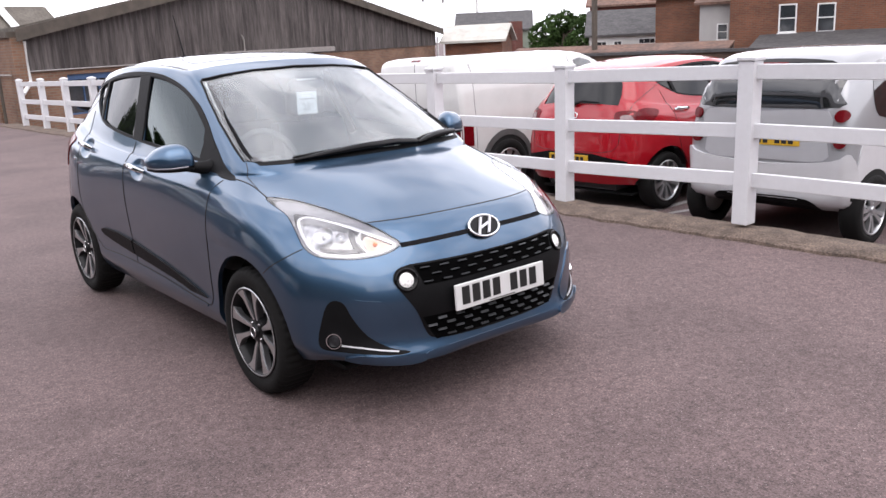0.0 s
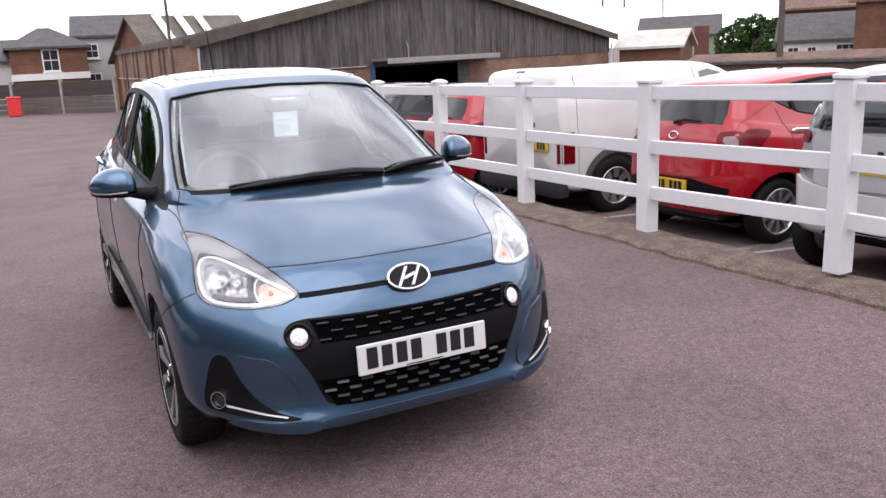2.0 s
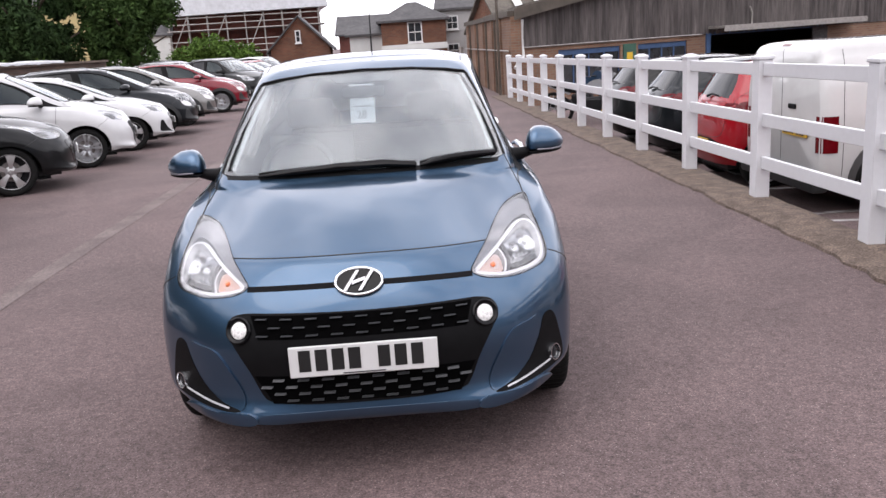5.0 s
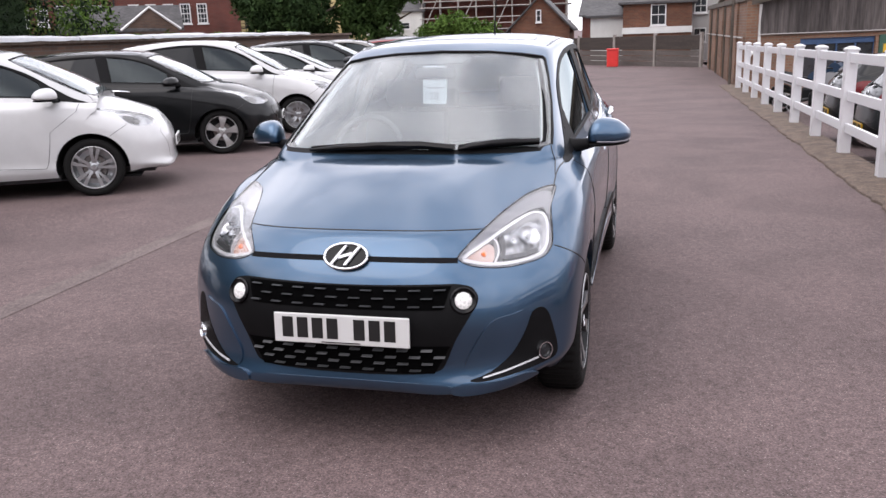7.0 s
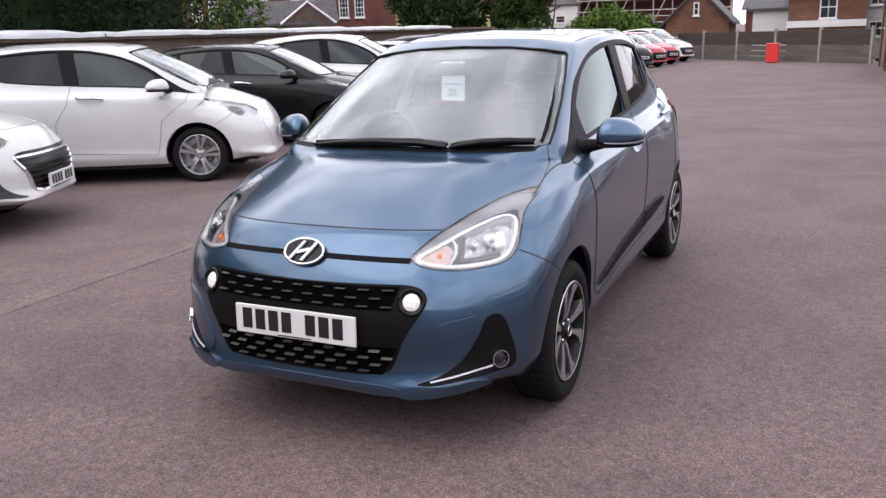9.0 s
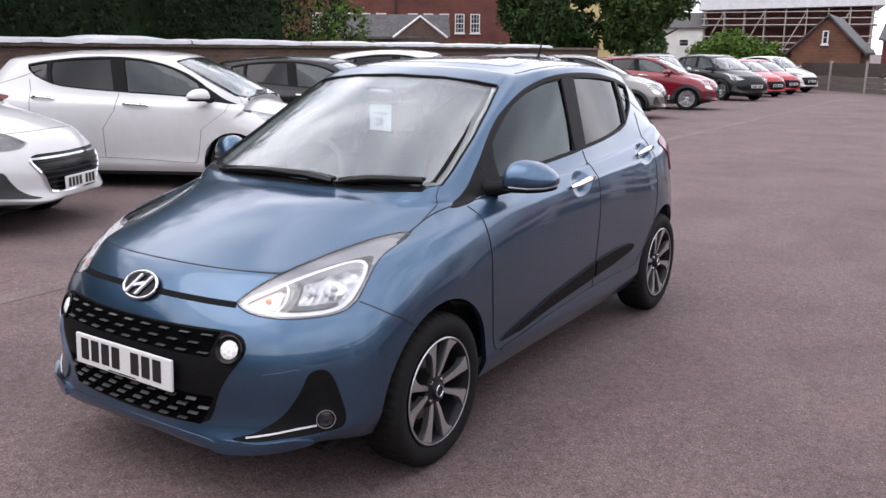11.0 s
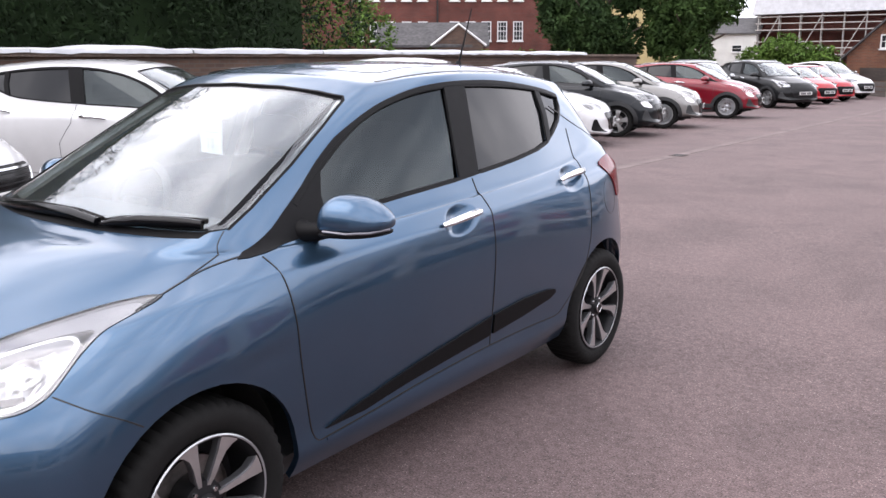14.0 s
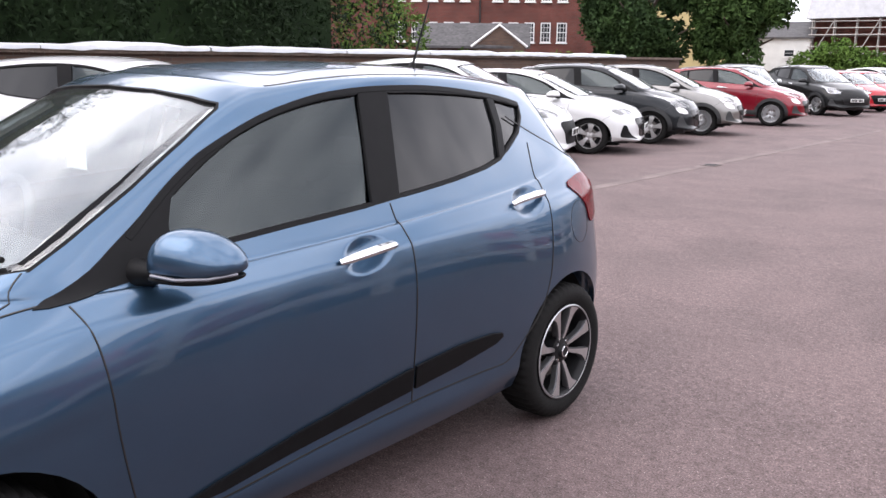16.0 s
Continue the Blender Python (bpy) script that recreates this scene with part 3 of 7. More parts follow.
def drape(poly, axis, out=0.003, depth=0.006, step=0.035, even=0):
    """A flat outline laid on the body's skin: a plate that stands out from it by `out` and is `depth` thick; even: as one smooth bent pane, of that many terms each way."""
    bm = bmesh.new()
    f = bm.faces.new([bm.verts.new((a, b, 0)) for a, b in poly])
    A, B = np.array(poly).min(0), np.array(poly).max(0)
    for k in (0, 1):
        n = int((B[k] - A[k]) / step)
        for i in range(1, n + 1):
            co, no = [0, 0, 0], [0, 0, 0]
            co[k] = A[k] + (B[k] - A[k]) * i / (n + 1)
            no[k] = 1
            bmesh.ops.bisect_plane(bm, geom=bm.verts[:] + bm.edges[:] + bm.faces[:], plane_co=co, plane_no=no, dist=1e-5)
    bmesh.ops.triangulate(bm, faces=[f for f in bm.faces if len(f.verts) > 4])
    low = {}
    lay = bm.verts.layers.float_vector.new("nrm")
    laid = {v: cast(axis, v.co.x, v.co.y) for v in bm.verts}
    if even:
        d = 0 if axis == "x" else 1
        ab = np.array([(v.co.x, v.co.y) for v in bm.verts])
        T = poly_terms(ab[:, 0], ab[:, 1] - 1, even)
        k = np.linalg.lstsq(T, np.array([laid[v][0][d] for v in bm.verts]), rcond=None)[0]
        e = 1e-4
        for v, q, qa, qb in zip(bm.verts[:], T @ k, poly_terms(ab[:, 0] + e, ab[:, 1] - 1, even) @ k, poly_terms(ab[:, 0], ab[:, 1] - 1 + e, even) @ k):
            a, b = v.co.x, v.co.y
            g, h = (qa - q) / e, (qb - q) / e
            n = Vector((1, -g, -h)) if axis == "x" else Vector((-g, 1, -h))
            n = n.normalized() * (-1 if axis == "y" else 1)
            laid[v] = (Vector((q, a, b)) if axis == "x" else Vector((a, q, b)), n)
    for v in bm.verts:
        p, n = laid[v]
        v.co = p + n * out
        v[lay] = n
        low[v] = p + n * (out - depth)
    rim = [e for e in bm.edges if e.is_boundary]
    base = {}
    for v, c in low.items():
        base[v] = bm.verts.new(c)
        base[v][lay] = -v[lay]
    faces = bm.faces[:]
    for f in faces:
        bm.faces.new([base[v] for v in reversed(f.verts)])
    for e in rim:
        a, b = e.verts
        bm.faces.new((a, b, base[b], base[a]))
    bmesh.ops.recalc_face_normals(bm, faces=bm.faces)
    return bm


def strip(points, axis, width=0.005, out=0.0015, depth=0.004, closed=False, fine=0.03):
    """A narrow band on the skin along a line of (a, b)."""
    pts = []
    n = len(points)
    for i in range(n if closed else n - 1):
        a, b = points[i], points[(i + 1) % n]
        m = max(1, int(math.hypot(b[0] - a[0], b[1] - a[1]) / fine))
        pts += [(a[0] + (b[0] - a[0]) * s / m, a[1] + (b[1] - a[1]) * s / m) for s in range(m)]
    if not closed:
        pts.append(points[-1])
    P = [cast(axis, *p) for p in pts]
    bm = bmesh.new()
    rings = []
    N = len(P)
    for i, (p, nrm) in enumerate(P):
        a = P[(i - 1) % N if closed else max(0, i - 1)][0]
        b = P[(i + 1) % N if closed else min(N - 1, i + 1)][0]
        s = (b - a).normalized().cross(nrm).normalized() * (width / 2)
        rings.append([bm.verts.new(q) for q in (p - s + nrm * (out - depth), p - s * 0.7 + nrm * out, p + s * 0.7 + nrm * out, p + s + nrm * (out - depth))])
    for i in range(N if closed else N - 1):
        A, B = rings[i], rings[(i + 1) % N]
        for k in range(4):
            bm.faces.new((A[k], A[(k + 1) % 4], B[(k + 1) % 4], B[k]))
    if not closed:
        bm.faces.new(rings[0])
        bm.faces.new(rings[-1][::-1])
    bmesh.ops.recalc_face_normals(bm, faces=bm.faces)
    return bm


def mirror_bm(bm):
    b = bm.copy()
    lay = b.verts.layers.float_vector.get("nrm")
    for v in b.verts:
        v.co.x = -v.co.x
        if lay:
            v[lay] = Vector((-v[lay].x, v[lay].y, v[lay].z))
    bmesh.ops.reverse_faces(b, faces=b.faces)
    return b


# outlines on the side (y, z), the front and rear (x, z)
WIN_F = [(.585, .995), (.602, 1.065)] + smooth_poly([(.638, 1.143), (.72, 1.196), (.80, 1.243), (.90, 1.293), (1.004, 1.331), (1.16, 1.369), (1.27, 1.386), (1.378, 1.394)], 3, False) + [(1.35, 1.22), (1.322, 1.046), (1.15, 1.036), (.975, 1.026), (.78, 1.012)]
WIN_R = [(1.44, 1.056), (1.462, 1.18)] + smooth_poly([(1.50, 1.396), (1.65, 1.394), (1.80, 1.387), (1.95, 1.376), (2.09, 1.360)], 3, False) + [(2.10, 1.25), (2.066, 1.128), (1.95, 1.104), (1.75, 1.081), (1.6, 1.068)]
WIN_Q = [(2.128, 1.352), (2.22, 1.340), (2.335, 1.316), (2.318, 1.275), (2.25, 1.215), (2.10, 1.142), (2.128, 1.25)]
WS = [(0, 1.006), (.25, 1.004), (.46, 1.002), (.60, 1.002), (.640, 1.010), (.632, 1.06), (.602, 1.17), (.564, 1.28), (.530, 1.360), (.516, 1.372), (.42, 1.388), (.25, 1.404), (0, 1.412)]
WS_F = WS + [(-x, z) for x, z in reversed(WS[1:-1])]
RW = [(0, 1.075), (.3, 1.068), (.50, 1.055), (.485, 1.15), (.45, 1.25), (.40, 1.325), (.2, 1.335), (0, 1.338)]
RW_F = RW + [(-x, z) for x, z in reversed(RW[1:-1])]
HL = smooth_poly([(.660, .876), (.690, .872), (.690, .83), (.700, .795), (.712, .75), (.716, .71), (.695, .681), (.64, .670), (.56, .667), (.46, .681), (.405, .708), (.422, .738), (.468, .784), (.522, .826), (.58, .857), (.625, .870)], 4)
GRILLE = [(0, .628), (.22, .630), (.36, .630), (.415, .628), (.462, .615), (.485, .585), (.482, .555), (.45, .50), (.41, .43), (.375, .345), (.345, .315), (.25, .303), (0, .298)]
GRILLE_F = smooth_poly(GRILLE + [(-x, z) for x, z in reversed(GRILLE[1:-1])], 3)
FOG = smooth_poly([(.46, .280), (.53, .305), (.60, .36), (.645, .44), (.665, .500), (.695, .512), (.718, .485), (.735, .42), (.748, .35), (.742, .312), (.70, .300), (.60, .286), (.51, .274)], 3)
TAIL_S = smooth_poly([(2.455, .985), (2.53, 1.012), (2.62, 1.02), (2.70, 1.0), (2.75, .93), (2.72, .85), (2.635, .815), (2.60, .83), (2.565, .90)], 3)
TAIL_R = smooth_poly([(.50, .985), (.58, 1.005), (.66, 1.0), (.715, .95), (.725, .87), (.69, .82), (.62, .85), (.52, .90)], 3)


DOOR_FOOT = smooth_poly([(.47, .312), (.7, .322), (1.0, .340), (1.4, .353), (1.7, .355), (1.93, .352)], 3, False)


def baked(bm, cutter, name):
    """The body shell given a thickness, with the openings cut through it."""
    me = bpy.data.meshes.new(name)
    bm.to_mesh(me)
    ob = new(name, me)
    cm = bpy.data.meshes.new("cutter")
    cutter.to_mesh(cm)
    cutter.free()
    co = new("cutter", cm)
    s = ob.modifiers.new("thick", "SOLIDIFY")
    s.thickness, s.offset = 0.022, -1
    b = ob.modifiers.new("cut", "BOOLEAN")
    b.operation, b.solver, b.object = "DIFFERENCE", "EXACT", co
    dg = bpy.context.evaluated_depsgraph_get()
    res = bpy.data.meshes.new_from_object(ob.evaluated_get(dg))
    for o, d in ((ob, me), (co, cm)):
        bpy.data.objects.remove(o)
        bpy.data.meshes.remove(d)
    return res


CUPS = ((1.215, .908), (2.12, .962))


def body_mesh(k, side_rear=True, arch=0.346, cups=False):
    seg = 40
    cut = []
    for y in (0.0, 2.385):
        for sx in (1, -1):
            ring = [(y + arch * math.cos(2 * math.pi * i / seg), .29 + arch * math.sin(2 * math.pi * i / seg)) for i in range(seg)]
            cut.append(prism(ring, sx * 0.50, sx * 1.2, "x"))
    wins = [WIN_F] + ([WIN_R, WIN_Q] if side_rear else [])
    for w in wins:
        for sx in (1, -1):
            cut.append(prism(w, sx * .3, sx * 1.2, "x"))
    cut.append(prism(WS_F, -.1, 1.1, "y"))
    if side_rear:
        cut.append(prism(RW_F, 2.45, 3.2, "y"))
    for sx in (1, -1):
        cut.append(prism([(sx * x, z) for x, z in HL], -.9, .1, "y"))
    me = baked(shell_bm(k), join_bm(*cut), "body")
    if cups:
        # hollows behind the door handles, pressed into the skin
        bm = bmesh.new()
        bm.from_mesh(me)
        for y, z in CUPS:
            near = {e for f in bm.faces if abs(f.calc_center_median().y - y) < .13 and abs(f.calc_center_median().z - z) < .09 and abs(f.calc_center_median().x) > .6 for e in f.edges}
            bmesh.ops.subdivide_edges(bm, edges=list(near), cuts=7, use_grid_fill=True)
            for v in bm.verts:
                if abs(v.co.x) > .6:
                    a, b = (v.co.y - y) / .105, (v.co.z - z - .10 * (v.co.y - y)) / .056
                    q = a * a + b * b
                    if q < 1:
                        v.co.x -= math.copysign(.030 * (1 - q) ** 1.25, v.co.x)
        bm.to_mesh(me)
        bm.free()
    return me


# ---------- wheels ----------
def tyre_bm(R, r, w, tread=True, seg=72):
    h = w / 2
    prof = [(r, -h * .78), (r + .012, -h * .92), ((R + r) / 2, -h), (R - .022, -h * .95), (R - .006, -h * .80), (R, -h * .6), (R, h * .6), (R - .006, h * .80), (R - .022, h * .95),
            ((R + r) / 2, h), (r + .012, h * .92), (r, h * .78)]
    bm = lathe(prof, seg * 2 if tread else seg)
    if tread:
        for v in bm.verts:
            r1 = math.hypot(v.co.y, v.co.z)
            k = int((math.atan2(v.co.z, v.co.y) / (2 * math.pi) + 1) * seg * 2 + .5)
            if R - .012 < r1 < R + .001 and k % 3 == 0:
                f = (r1 - .007) / r1
                v.co.y, v.co.z = v.co.y * f, v.co.z * f
    return bm


def spoke_bm(r0, r1, w0, w1, lean, x0, x1, depth=.03):
    """One tapered spoke lying in the wheel's plane, its face bright; along +z."""
    bm = bmesh.new()
    rows = []
    for t in (0, .35, .7, 1):
        z = r0 + (r1 - r0) * t
        w = w0 + (w1 - w0) * t ** 1.4
        c = lean * t
        x = x0 + (x1 - x0) * t + .008 * math.sin(math.pi * t)
        rows.append([bm.verts.new(q) for q in ((x - depth, c - w * .75, z), (x, c - w, z), (x, c + w, z), (x - depth, c + w * .75, z))])
    for A, B in zip(rows, rows[1:]):
        for k in range(4):
            bm.faces.new((A[k], A[(k + 1) % 4], B[(k + 1) % 4], B[k]))
    bm.faces.new(rows[0])
    bm.faces.new(rows[-1][::-1])
    bmesh.ops.recalc_face_normals(bm, faces=bm.faces)
    return bm


WHEELS = {}


def hero_spoke(s, r):
    """One arm of a twin-spoke pair: narrow at the hub, swept apart, with a hooked foot on the rim; bright face, grey sides."""
    bm = bmesh.new()
    rows = []
    for t, wi, wo in ((0, .008, .012), (.22, .008, .015), (.5, .009, .018), (.72, .011, .024), (.88, .015, .038), (1.0, .017, .056)):
        q = .048 + (r - .004 - .048) * t
        c = s * (.014 + .042 * t ** 1.2)
        x = -.020 + .022 * t ** .7
        a, b = sorted((c - s * wi, c + s * wo))
        rows.append([bm.verts.new((d, q * math.sin(e / max(q, .06)), q * math.cos(e / max(q, .06)))) for d, e in
                     ((x - .034, a + .004), (x - .006, a), (x, a + .003), (x, b - .003), (x - .006, b), (x - .034, b - .004))])
    for A, B in zip(rows, rows[1:]):
        for k in range(6):
            f = bm.faces.new((A[k], A[(k + 1) % 6], B[(k + 1) % 6], B[k]))
            f.material_index = 0 if k == 2 else 1
    bm.faces.new(rows[0]).material_index = 1
    bm.faces.new(rows[-1][::-1]).material_index = 1
    bmesh.ops.recalc_face_normals(bm, faces=bm.faces)
    return bm


def wheel_meshes(style, R=.29, r=.205, w=.18):
    """Meshes of a wheel about the x axis, its face towards +x, the face at x = 0."""
    key = (style, R, r, w)
    if key in WHEELS:
        return WHEELS[key]
    P = []

    def keep(name, bm, m, sm=40):
        me = bpy.data.meshes.new(name)
        bm.to_mesh(me)
        bm.free()
        me.materials.append(M[m])
        me.polygons.foreach_set("use_smooth", [True] * len(me.polygons))
        me.set_sharp_from_angle(angle=radians(sm))
        P.append((name, me))
    t = tyre_bm(R, r, w, style == "hero", 72 if style == "hero" else 40)
    bmesh.ops.translate(t, verts=t.verts, vec=(-w * .45, 0, 0))
    keep("tyre", t, "rubber")
    keep("rim", lathe([(r + .004, -.002), (r + .006, .004), (r - .004, .006), (r - .012, -.004), (r - .018, -.03), (r - .03, -.12), (.06, -.13), (.0, -.13)], 56), "alloy_dark" if style in ("hero", "split") else "alloy_silver")
    keep("rim_lip", lathe([(r + .004, .004), (r, .0075), (r - .004, .0065), (r - .006, .001)], 56), "alloy_silver" if style == "hero" else "alloy")
    disc = lathe([(.125, -.075), (.128, -.085), (.125, -.095), (.0, -.095)], 32)
    keep("brake_disc", disc, "steel")
    bright = {"hero": "alloy", "split": "alloy"}.get(style, "alloy_silver")
    angs = {"hero": [(a, s) for a in (0, 90, 180, 270) for s in (-1, 1)], "split": [(72 * i, 0) for i in range(5)],
            "five": [(72 * i + s * 11, s) for i in range(5) for s in (-1, 1)], "ten": [(36 * i, 0) for i in range(10)], "multi": [(20 * i, 0) for i in range(18)],
            "steel": [(45 * i, 0) for i in range(8)]}[style]
    for a, s in angs:
        if style == "hero":
            b = hero_spoke(s, r)
        elif style == "split":
            b = spoke_bm(.045, r - .006, .02, .06, 0.0, -.012, 0)
        elif style in ("multi",):
            b = spoke_bm(.05, r - .006, .006, .010, 0, -.015, 0)
        elif style == "steel":
            b = spoke_bm(.05, r - .012, .022, .05, 0, -.03, -.012)
        else:
            b = spoke_bm(.045, r - .006, .012, .020 if style == "five" else .022, 0, -.015, 0)
        bmesh.ops.rotate(b, verts=b.verts, matrix=Matrix.Rotation(radians(a), 3, "X"))
        keep("spoke", b, bright, 30)
        if style == "hero":
            P[-1][1].materials.append(M["alloy_side"])
    keep("hub", lathe([(.0, .0), (.026, 0), (.03, -.004), (.032, -.014), (.066, -.022), (.07, -.04), (.07, -.09)], 32), "alloy_dark" if style == "hero" else bright)
    if style == "hero":
        for i in range(4):
            b = lathe([(0, .002), (.007, .0), (.009, -.006), (.010, -.03)], 10)
            bmesh.ops.translate(b, verts=b.verts, vec=(-.012, .048 * math.cos(radians(45 + 90 * i)), .048 * math.sin(radians(45 + 90 * i))))
            keep("wheel_nut", b, "chrome")
        b = lathe([(.020, .001), (.021, .003), (.024, .003), (.025, .001)], 24)
        keep("badge_ring", b, "chrome")
    WHEELS[key] = P
    return P


def add_wheel(car, y, x, z, side, style, R=.29, r=.205, w=.18, turn=None):
    P = wheel_meshes(style, R, r, w)
    top = None
    for name, me in P:
        ob = new(name if top else "wheel", me)
        if top is None:
            ob.parent = car
            ob.matrix_basis = Matrix.Translation((side * x, y, z)) @ (Matrix.Identity(4) if side > 0 else Matrix.Rotation(math.pi, 4, "Z")) @ Matrix.Rotation(radians(17 * y + 8 * side if turn is None else turn * side), 4, "X")
            top = ob
        else:
            ob.parent = top
    return top


# ---------- cars ----------
MARK = bpy.data.meshes.new("plate_mark")
_b = boxes([((-.021, -.001, -.0385), (.021, .001, .0385))])
_b.to_mesh(MARK)
_b.free()
MARK.materials.append(M["ink"])


GLASS = ("windscreen", "rear_window", "front_side_window", "rear_side_window", "quarter_window", "headlamp_cover")
CANON = {}


def inset(poly, k, cx=None, cz=None):
    cx = sum(p[0] for p in poly) / len(poly) if cx is None else cx
    cz = sum(p[1] for p in poly) / len(poly) if cz is None else cz
    return [(cx + (x - cx) * k, cz + (z - cz) * k) for x, z in poly]


def disc(y, z, r, n=28):
    return [(y + r * math.cos(2 * math.pi * i / n), z + r * math.sin(2 * math.pi * i / n)) for i in range(n)]


def ring_poly(y, z, r0, r1, a0, a1, n=16):
    return arc(y, z, r1, a0, a1, n) + arc(y, z, r0, a1, a0, n)


SUV_ONLY = ("arch_cladding", "sill_cladding", "roof_rail", "lamp_slit", "lower_lamp")
SLATS = ("grille_bar", "grille_chrome")


def canon(hero):
    """All body parts in the hatchback's own measures: (name, mesh arrays, material key, parent name, label)."""
    if hero in CANON:
        return CANON[hero]
    P = []

    def keep(name, bm, m, parent="", label="", sm=40):
        me = bpy.data.meshes.new(name)
        if isinstance(bm, bpy.types.Mesh):
            me = bm
        else:
            bm.to_mesh(me)
            bm.free()
        at = me.attributes.get("nrm")
        if at:
            me.attributes.remove(at)
        P.append((name, me, m, parent, label, 35 if name in GLASS else sm))

    def both(name, make, m, parent="", label="", sm=40):
        b = make()
        keep(name, mirror_bm(b), m, parent, label, sm)
        keep(name, b, m, parent, label, sm)
    st = .035 if hero else .07
    keep("body", body_mesh(6 if hero else 4, cups=hero), "PAINT", "", "", 35)
    # glass
    keep("windscreen", drape(WS_F, "y", -.006, .004, st, 4), "windscreen", "", "clear windscreen")
    keep("rear_window", drape(RW_F, "r", -.006, .004, st, 4), "glass_privacy")
    for w, n in ((WIN_F, "front_side_window"), (WIN_R, "rear_side_window"), (WIN_Q, "quarter_window")):
        both(n, lambda w=w: drape(w, "x", -.010, .004, st, 2), "glass_dark" if n == "front_side_window" else "glass_privacy", "", "tinted side glass")
    # black frames round the windows
    both("window_frame", lambda: join_bm(*[strip(w, "x", .020, .002, .008, True) for w in (WIN_F, WIN_R, WIN_Q)]), "plastic")
    both("upper_frame", lambda: strip(smooth_poly([(.50, 1.052), (.57, 1.108), (.645, 1.163), (.72, 1.211), (.795, 1.251), (.984, 1.327), (1.17, 1.376), (1.30, 1.395), (1.448, 1.404), (1.65, 1.404), (1.825, 1.394), (2.05, 1.370), (2.20, 1.349), (2.335, 1.322)], 3, False), "x", .026, .0035, .008), "plastic", "", "", 60)
    both("pillar_trim", lambda: drape([(1.318, 1.040), (1.345, 1.20), (1.376, 1.400), (1.504, 1.402), (1.462, 1.17), (1.443, 1.050)], "x", .0022, .006, st), "plastic")
    both("quarter_pillar_trim", lambda: drape([(2.062, 1.122), (2.095, 1.24), (2.088, 1.364), (2.13, 1.356), (2.13, 1.25), (2.10, 1.138)], "x", .0022, .006, st), "plastic")
    both("corner_trim", lambda: drape(smooth_poly([(.232, .931), (.31, .960), (.385, .995), (.45, 1.038), (.514, 1.080), (.575, 1.122), (.632, 1.160), (.635, 1.135), (.612, 1.07), (.605, 1.0), (.60, .975), (.50, .958), (.414, .949), (.32, .936)], 2), "x", .0022, .006, .02), "plastic", "", "", 60)
    keep("screen_frit", strip(WS_F, "y", .085, -.013, .004, True), "frit")
    keep("screen_seal", strip(WS_F, "y", .013, .001, .010, True), "plastic")
    both("cowl", lambda: drape([(0, .992), (.30, .990), (.50, .988), (.60, .990), (.605, 1.004), (.45, 1.003), (.25, 1.004), (0, 1.005)], "y", .001, .005, st), "plastic", "", "black plastic cowl below the windscreen")
    # front
    keep("grille_surround", drape(GRILLE_F, "y", .004, .010, st), "plastic", "", "satin black grille surround")
    both("headlamp_cover", lambda: drape(HL, "y", .0015, .003, st), "lamp_clear", "headlamp")
    if not hero:
        both("headlamp", lambda: drape([(p[0] * .99 + .006, p[1] * .99 + .008) for p in HL], "y", -.018, .006, st), "reflector")
        both("lamp_lens", lambda: drape([(.63 + .05 * math.cos(i * .449), .745 + .045 * math.sin(i * .449)) for i in range(14)], "y", -.010, .006, st), "gloss_black", "headlamp")
    both("fog_recess", lambda: drape(FOG, "y", .0015, .008, st), "plastic")
    keep("lower_valance", drape([(-.62, .236), (-.45, .216), (0, .222), (.45, .216), (.62, .236), (.60, .248), (0, .232), (-.60, .248)], "y", .0, .02, .08), "plastic")
    # rear
    both("tail_lamp", lambda: drape(TAIL_S, "x", .006, .012, st), "red_lens", "", "red tail lamp")
    both("tail_lamp_rear", lambda: drape(TAIL_R, "r", .006, .012, st), "red_lens", "", "red tail lamp")
    both("reversing_lens", lambda: drape(inset(TAIL_R, .5), "r", .010, .012, st), "tail_clear", "tail_lamp_rear")
    keep("rear_wiper", tube([cast("r", x, z)[0] + Vector((0, .03, 0)) for x, z in ((.02, 1.065), (-.10, 1.095), (-.30, 1.085))], [.018, .012, .008], 6), "plastic")
    keep("rear_badge", tube([cast("r", .055 * math.cos(i * .3142), .955 + .032 * math.sin(i * .3142))[0] + Vector((0, .008, 0)) for i in range(20)], .006, 6, True), "chrome")
    keep("rear_bumper_trim", drape([(-.64, .45), (.64, .45), (.66, .52), (.3, .585), (-.3, .585), (-.66, .52)], "r", .003, .01, st), "plastic")
    if not hero:
        for y in (0, 2.385):
            both("arch_cladding", lambda y=y: drape(ring_poly(y, .29, .322, .398, -14, 194), "x", .006, .012, .05), "cladding", "", "dark plastic arch cladding")
        both("sill_cladding", lambda: drape([(.345, .245), (2.04, .245), (2.04, .365), (.345, .365)], "x", .006, .012, .08), "cladding", "", "dark plastic sill cladding")
        both("roof_rail", lambda: tube([cast("z", .50, y)[0] + Vector((0, 0, o)) for y, o in ((1.15, .0), (1.25, .035), (1.7, .038), (2.2, .035), (2.32, 0))], .014, 6), "alloy_silver", "", "silver roof rail")
        both("lamp_slit", lambda: strip(smooth_poly([(.44, .815), (.55, .835), (.68, .872)], 3, False), "y", .022, .003, .006), "white_lens")
        both("lower_lamp", lambda: drape(smooth_poly([(.56, .56), (.70, .58), (.71, .67), (.58, .66)], 2), "y", .004, .008, st), "white_lens")
